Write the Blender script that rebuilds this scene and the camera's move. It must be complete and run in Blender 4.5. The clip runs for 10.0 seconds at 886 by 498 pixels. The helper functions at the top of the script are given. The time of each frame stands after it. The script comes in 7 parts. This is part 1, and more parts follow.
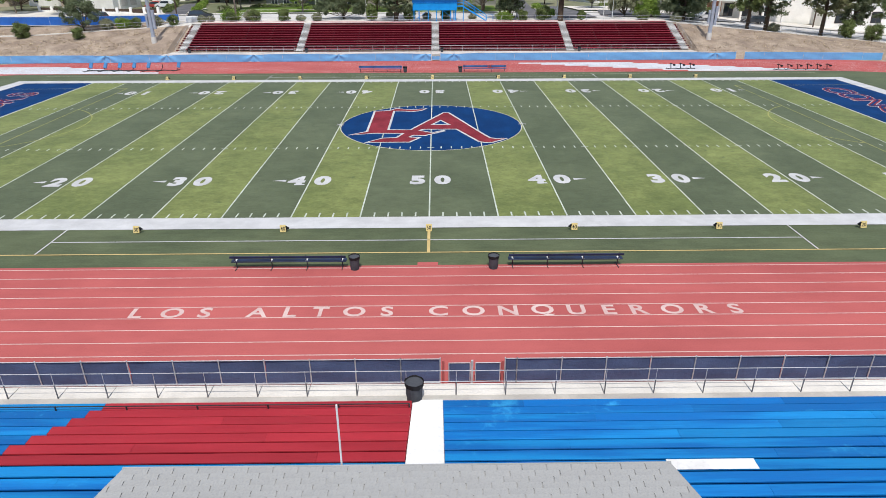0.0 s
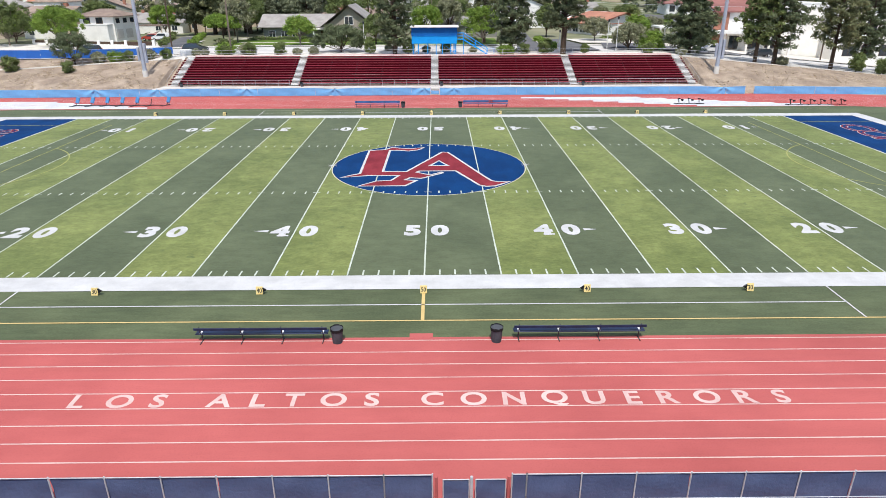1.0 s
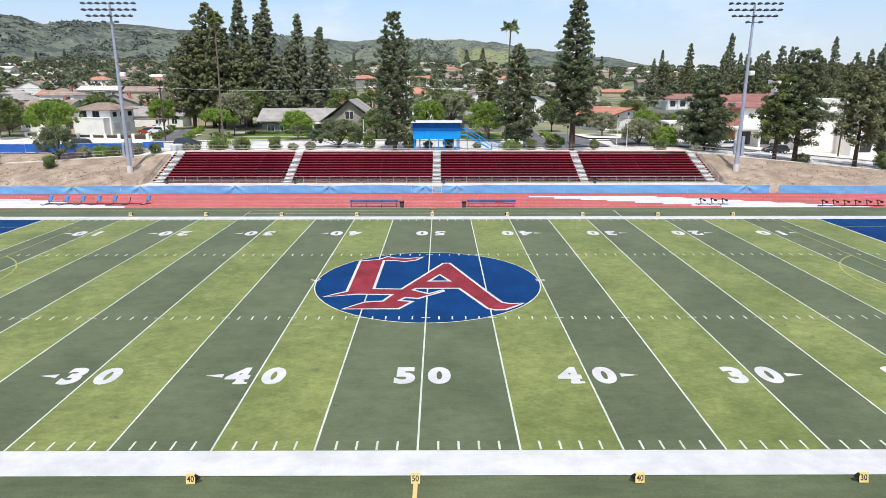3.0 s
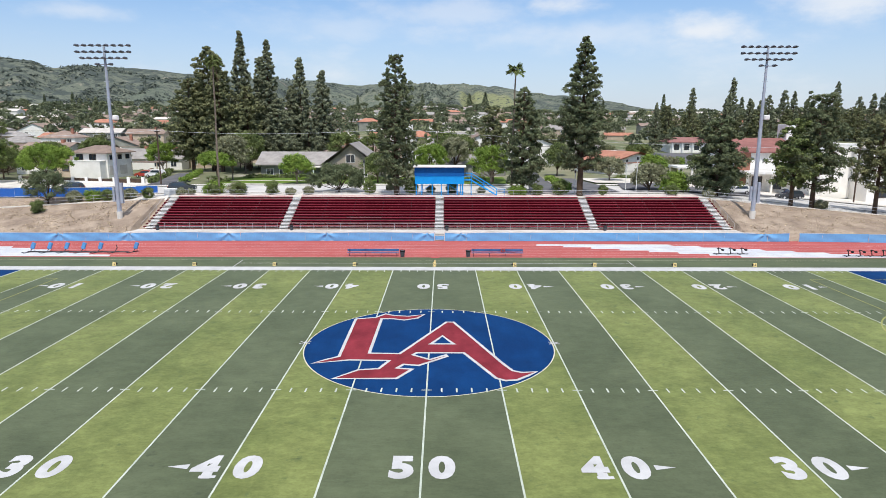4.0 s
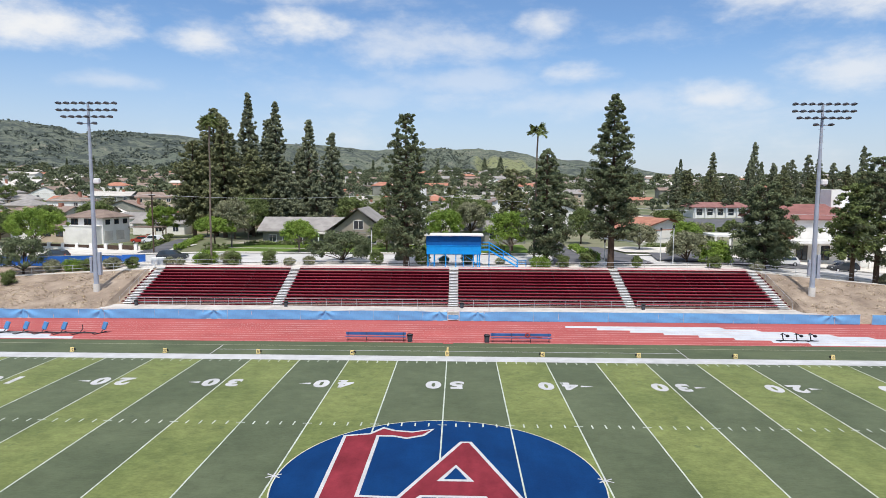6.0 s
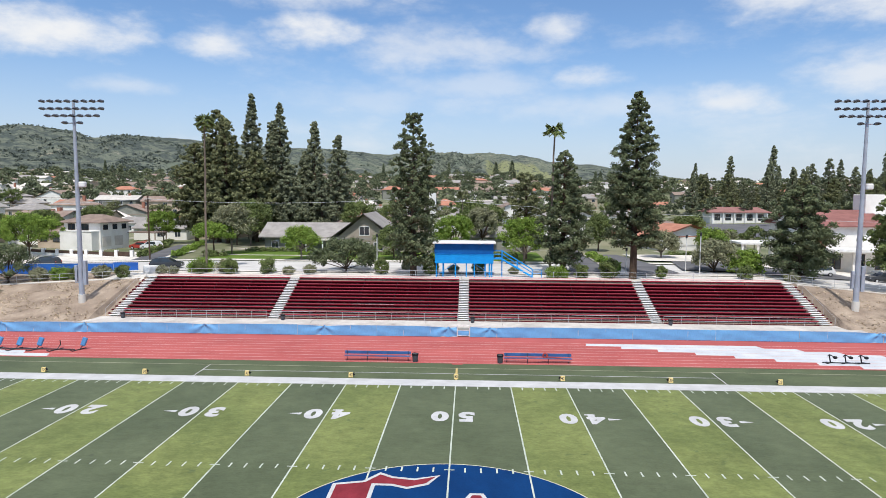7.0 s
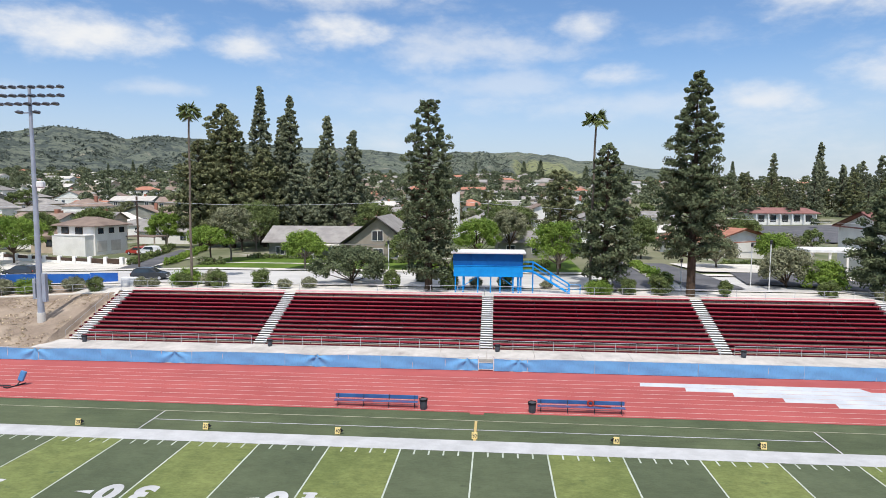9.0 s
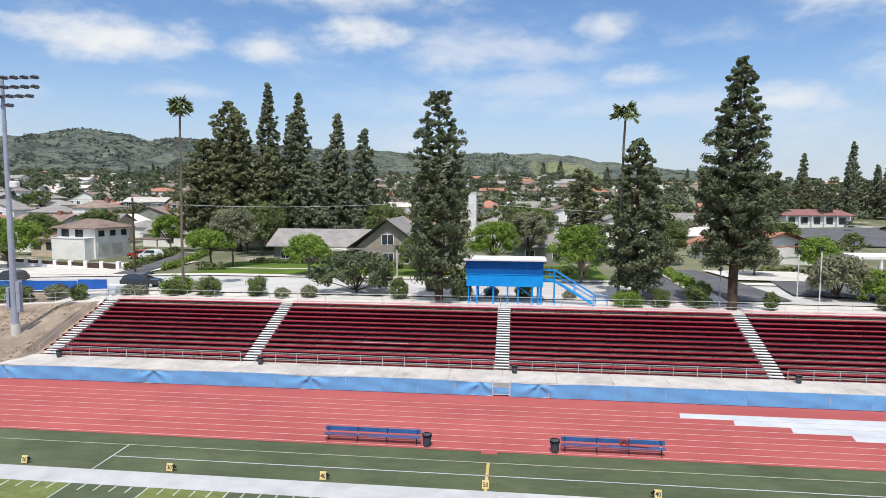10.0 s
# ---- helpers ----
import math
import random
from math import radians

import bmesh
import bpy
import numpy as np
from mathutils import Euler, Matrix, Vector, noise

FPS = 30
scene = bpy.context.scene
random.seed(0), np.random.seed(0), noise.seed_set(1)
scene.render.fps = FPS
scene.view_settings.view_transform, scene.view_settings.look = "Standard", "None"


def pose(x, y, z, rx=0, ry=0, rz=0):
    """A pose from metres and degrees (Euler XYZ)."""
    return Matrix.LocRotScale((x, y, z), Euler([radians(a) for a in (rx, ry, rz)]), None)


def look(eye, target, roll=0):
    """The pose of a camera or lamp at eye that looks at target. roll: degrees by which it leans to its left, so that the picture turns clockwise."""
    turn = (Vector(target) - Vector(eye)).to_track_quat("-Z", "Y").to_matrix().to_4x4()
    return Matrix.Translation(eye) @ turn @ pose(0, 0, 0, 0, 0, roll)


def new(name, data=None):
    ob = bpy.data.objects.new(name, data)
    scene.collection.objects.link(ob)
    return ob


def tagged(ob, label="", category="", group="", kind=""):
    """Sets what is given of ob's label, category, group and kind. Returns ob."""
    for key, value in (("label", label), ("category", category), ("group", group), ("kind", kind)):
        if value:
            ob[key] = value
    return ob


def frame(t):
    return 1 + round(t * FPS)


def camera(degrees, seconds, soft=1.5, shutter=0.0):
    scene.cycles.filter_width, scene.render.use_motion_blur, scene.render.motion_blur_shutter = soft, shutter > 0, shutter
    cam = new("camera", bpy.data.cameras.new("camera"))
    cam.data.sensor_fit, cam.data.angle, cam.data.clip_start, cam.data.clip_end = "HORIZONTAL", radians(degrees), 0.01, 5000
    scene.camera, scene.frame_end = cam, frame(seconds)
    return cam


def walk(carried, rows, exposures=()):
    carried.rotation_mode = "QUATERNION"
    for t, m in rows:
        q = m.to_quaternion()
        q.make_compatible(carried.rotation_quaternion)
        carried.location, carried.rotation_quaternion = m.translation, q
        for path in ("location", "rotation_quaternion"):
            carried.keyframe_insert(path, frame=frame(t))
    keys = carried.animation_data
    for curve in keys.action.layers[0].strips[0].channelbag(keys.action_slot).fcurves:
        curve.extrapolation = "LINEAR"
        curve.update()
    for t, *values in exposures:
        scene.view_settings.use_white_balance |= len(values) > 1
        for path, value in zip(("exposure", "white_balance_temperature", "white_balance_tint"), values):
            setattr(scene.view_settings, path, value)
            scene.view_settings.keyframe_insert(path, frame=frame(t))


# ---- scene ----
cam = camera(69.5, 10.0, soft=0.8)
PATH = [
    (0, (0.532, -63.612, 15.884), (0.549, -61.798, 15.041), -0.2),
    (0.5, (0.697, -61.166, 15.891), (0.712, -59.34, 15.075), -0.2),
    (1, (0.848, -58.771, 15.911), (0.862, -56.923, 15.147), -0.2),
    (1.5, (0.989, -56.473, 15.87), (1.003, -54.599, 15.169), -0.2),
    (2, (1.039, -54.159, 15.831), (1.053, -52.264, 15.194), -0.2),
    (2.5, (1.055, -51.822, 15.836), (1.065, -49.906, 15.263), -0.1),
    (4, (0.999, -44.641, 15.995), (0.998, -42.679, 15.61), 0.1),
    (4.5, (0.995, -42.072, 16.042), (0.983, -40.099, 15.72), 0.2),
    (5, (0.99, -39.336, 16.053), (0.966, -37.353, 15.794), 0.2),
    (5.5, (0.979, -36.542, 16.067), (0.942, -34.554, 15.852), 0.2),
    (7, (1.037, -27.362, 16.112), (0.955, -25.372, 15.933), 0.3),
    (7.5, (1.037, -24.21, 16.114), (0.924, -22.221, 15.937), 0.3),
    (8, (1.086, -21.006, 16.141), (0.952, -19.019, 15.963), 0.3),
    (8.5, (1.196, -17.636, 16.184), (1.044, -15.65, 16.004), 0.2),
    (9, (1.304, -14.149, 16.196), (1.137, -12.164, 16.016), 0.2),
    (9.5, (1.394, -10.618, 16.158), (1.199, -8.635, 15.98), 0.2),
    (10, (1.456, -7.168, 16.125), (1.23, -5.188, 15.949), 0.2),
]
EXPOSURES = [(0.0, -0.06), (0.5, 0.15), (1.5, 0.22), (2.5, 0.28), (4.0, 0.1), (5.5, 0.04), (8.0, 0.06), (10.0, 0.03)]
walk(cam, [(t, look(eye, target, roll)) for t, eye, target, roll in PATH], EXPOSURES)

# ---- light ----
SUN_EL = 61.0
world = bpy.data.worlds.new("sky")
scene.world = world
world.use_nodes = True


class Nodes:
    """Short hand for building node trees."""

    def __init__(self, tree):
        self.t = tree
        tree.nodes.clear()

    def add(self, kind, **values):
        n = self.t.nodes.new(kind)
        for key, value in values.items():
            n.inputs[key.replace("_", " ")].default_value = value
        return n

    def link(self, a, b):
        self.t.links.new(a, b)

    def math(self, op, a, b=0.0, clamp=False):
        n = self.t.nodes.new("ShaderNodeMath")
        n.operation, n.use_clamp = op, clamp
        for k, v in enumerate((a, b)):
            if isinstance(v, (int, float)):
                n.inputs[k].default_value = v
            else:
                self.link(v, n.inputs[k])
        return n.outputs[0]

    def mix(self, fac, a, b, blend="MIX"):
        n = self.t.nodes.new("ShaderNodeMix")
        n.data_type, n.blend_type = "RGBA", blend
        for k, v in ((0, fac), (6, a), (7, b)):
            if isinstance(v, (int, float)):
                n.inputs[k].default_value = v
            elif isinstance(v, tuple):
                n.inputs[k].default_value = (*v[:3], 1)
            else:
                self.link(v, n.inputs[k])
        return n.outputs[2]

    def ramp(self, fac, lo, hi):
        n = self.t.nodes.new("ShaderNodeMapRange")
        n.interpolation_type = "SMOOTHSTEP"
        n.inputs["From Min"].default_value, n.inputs["From Max"].default_value = lo, hi
        self.link(fac, n.inputs["Value"])
        return n.outputs["Result"]

    def noise(self, vec, scale, detail=4.0, rough=0.55, stretch=None):
        if stretch:
            m = self.t.nodes.new("ShaderNodeMapping")
            m.inputs["Scale"].default_value = stretch
            self.link(vec, m.inputs["Vector"])
            vec = m.outputs[0]
        n = self.t.nodes.new("ShaderNodeTexNoise")
        n.inputs["Scale"].default_value, n.inputs["Detail"].default_value, n.inputs["Roughness"].default_value = scale, detail, rough
        self.link(vec, n.inputs["Vector"])
        return n.outputs["Fac"]


# clouds: azimuth and elevation in degrees, half width and half height, density
CLOUDS = [
    (-33.5, 11.8, 8.5, 1.7, 1.0), (-21.8, 11.9, 4.0, 1.2, 0.9), (-13.5, 13.3, 4.6, 1.6, 1.0), (-3.0, 12.0, 9.0, 2.2, 0.62),
    (7.6, 13.7, 3.0, 1.0, 0.8), (9.6, 9.6, 3.4, 1.0, 0.75), (0.5, 9.3, 9.0, 1.6, 0.42), (-15.0, 16.6, 11.0, 1.6, 0.75),
    (-28.5, 8.2, 4.0, 0.8, 0.45), (24.5, 15.0, 4.5, 1.9, 0.85), (31.0, 14.2, 5.5, 2.2, 0.95), (21.0, 7.2, 4.5, 1.4, 0.8),
    (31.0, 9.0, 5.0, 1.8, 0.75), (13.0, 7.2, 12.0, 1.5, 0.4), (-9.0, 8.0, 9.0, 1.3, 0.3),
]
w = Nodes(world.node_tree)
sky = w.add("ShaderNodeTexSky")
sky.sky_type, sky.sun_disc = "NISHITA", False
sky.sun_elevation, sky.sun_rotation = radians(SUN_EL), radians(180)
sky.air_density, sky.dust_density, sky.ozone_density = 1.0, 0.4, 3.0
way = w.add("ShaderNodeTexCoord").outputs["Generated"]
axes = w.add("ShaderNodeSeparateXYZ")
w.link(way, axes.inputs[0])
azim = w.math("MULTIPLY", w.math("ARCTAN2", axes.outputs[0], axes.outputs[1]), 57.2958)
elev = w.math("MULTIPLY", w.math("ARCSINE", axes.outputs[2]), 57.2958)
puff = w.math("SUBTRACT", w.noise(way, 13.0, 6.0, 0.55, (1, 1, 2.2)), 0.5)
fine = w.math("SUBTRACT", w.noise(way, 45.0, 5.0, 0.6, (1, 1, 1.8)), 0.5)
cover = 0.0
for a, e, wa, we, dense in CLOUDS:
    u = w.math("DIVIDE", w.math("SUBTRACT", azim, a), wa)
    v = w.math("DIVIDE", w.math("SUBTRACT", elev, e), we)
    d = w.math("SQRT", w.math("ADD", w.math("MULTIPLY", u, u), w.math("MULTIPLY", v, v)))
    d = w.math("ADD", d, w.math("ADD", w.math("MULTIPLY", puff, 2.0), w.math("MULTIPLY", fine, 0.55)))
    soft = w.math("MULTIPLY", w.math("SUBTRACT", 1.0, w.ramp(d, -0.05, 1.3)), dense)
    cover = w.math("MAXIMUM", cover, soft)
wisps = w.math("MULTIPLY", w.ramp(w.noise(way, 4.0, 7.0, 0.6, (1, 1, 2.5)), 0.5, 0.75), 0.45)
cover = w.math("MAXIMUM", cover, wisps)
# unseen clouds higher than the view reaches, added to raise the fill light
fill_clouds = w.math("MULTIPLY", w.ramp(w.noise(way, 3.2, 7.0, 0.58, (1, 1, 1.6)), 0.4, 0.58), w.ramp(elev, 19.0, 26.0))
cover = w.math("MAXIMUM", cover, w.math("MULTIPLY", fill_clouds, 0.95))
haze = w.math("MULTIPLY", w.math("SUBTRACT", 1.0, w.ramp(elev, 0.0, 13.0)), 0.72)
tone = w.mix(haze, w.mix(1.0, sky.outputs[0], (1.22, 1.4, 1.6), "MULTIPLY"), (6.6, 7.2, 8.6))
tone = w.mix(cover, tone, (9.9, 10.1, 10.4))
back = w.add("ShaderNodeBackground", Strength=0.085)
w.link(tone, back.inputs["Color"])
w.link(back.outputs[0], w.add("ShaderNodeOutputWorld").inputs["Surface"])

sun = new("sun", bpy.data.lights.new("sun", "SUN"))
sun.data.energy, sun.data.angle, sun.data.color = 3.75, radians(0.6), (1.0, 0.96, 0.9)
sun.matrix_world = look((0, -math.cos(radians(SUN_EL)), math.sin(radians(SUN_EL))), (0, 0, 0))

# ---- materials ----


def mat(name, c1, c2=None, scale=3.0, fine=40.0, rough=0.75, bump=0.15, metal=0.0, stretch=None, spots=None, vary=0.0, island=0.0, coords="Object", thin=0.0, contrast=(0.35, 0.65), spec=None, depth=0.02, mottle=None):
    """Two tones mixed by a coarse and a fine noise, with relief. spots: (colour, scale, threshold). vary: by object; island: by loose piece."""
    m = bpy.data.materials.new(name)
    m.use_nodes = True
    n = Nodes(m.node_tree)
    co = n.add("ShaderNodeTexCoord").outputs[coords]
    c2 = c2 or tuple(c * 0.8 for c in c1)
    big = n.ramp(n.noise(co, scale, 5.0, 0.6, stretch), *contrast)
    small = n.noise(co, fine, 3.0, 0.6, stretch)
    col = n.mix(big, c1, c2)
    grain = n.math("ADD", 0.75, n.math("MULTIPLY", small, 0.5))
    col = n.mix(1.0, col, n.mix(grain, (0, 0, 0), (1, 1, 1)), "MULTIPLY")
    if spots:
        mask = n.ramp(n.noise(co, spots[1], 6.0, 0.65), spots[2], spots[2] + 0.12)
        col = n.mix(mask, col, spots[0])
    for scale_, stretch_, amount in [mottle] if isinstance(mottle, tuple) else mottle or []:
        f = n.math("ADD", 1.0 - amount / 2, n.math("MULTIPLY", n.noise(co, scale_, 6.0, 0.62, stretch_), amount))
        gain = n.add("ShaderNodeCombineColor")
        for q in range(3):
            n.link(f, gain.inputs[q])
        col = n.mix(1.0, col, gain.outputs[0], "MULTIPLY")
    if vary or island:
        r = n.add("ShaderNodeObjectInfo").outputs["Random"] if vary else n.add("ShaderNodeNewGeometry").outputs["Random Per Island"]
        k = vary or island
        f = n.math("ADD", 1.0 - k, n.math("MULTIPLY", r, 2 * k))
        comb = n.add("ShaderNodeCombineColor")
        for q in range(3):
            n.link(f, comb.inputs[q])
        col = n.mix(1.0, col, comb.outputs[0], "MULTIPLY")
    b = n.add("ShaderNodeBsdfPrincipled", Roughness=rough, Metallic=metal)
    spec = spec if spec is not None else (0.12 if rough >= 0.85 else None)
    if spec is not None:
        b.inputs["Specular IOR Level"].default_value = spec
    n.link(col, b.inputs["Base Color"])
    if bump:
        bp = n.add("ShaderNodeBump", Strength=bump, Distance=depth)
        n.link(n.math("ADD", small, n.math("MULTIPLY", big, 0.5)), bp.inputs["Height"])
        n.link(bp.outputs[0], b.inputs["Normal"])
    out = n.add("ShaderNodeOutputMaterial")
    if thin:
        tr = n.add("ShaderNodeBsdfTranslucent")
        n.link(col, tr.inputs["Color"])
        mx = n.add("ShaderNodeMixShader", Fac=thin)
        n.link(b.outputs[0], mx.inputs[1])
        n.link(tr.outputs[0], mx.inputs[2])
        n.link(mx.outputs[0], out.inputs[0])
    else:
        n.link(b.outputs[0], out.inputs[0])
    return m


def glass_mat(name, tint, rough=0.05):
    m = bpy.data.materials.new(name)
    m.use_nodes = True
    b = m.node_tree.nodes["Principled BSDF"]
    b.inputs["Base Color"].default_value = (*tint, 1)
    b.inputs["Roughness"].default_value = rough
    b.inputs["Specular IOR Level"].default_value = 0.8
    return m


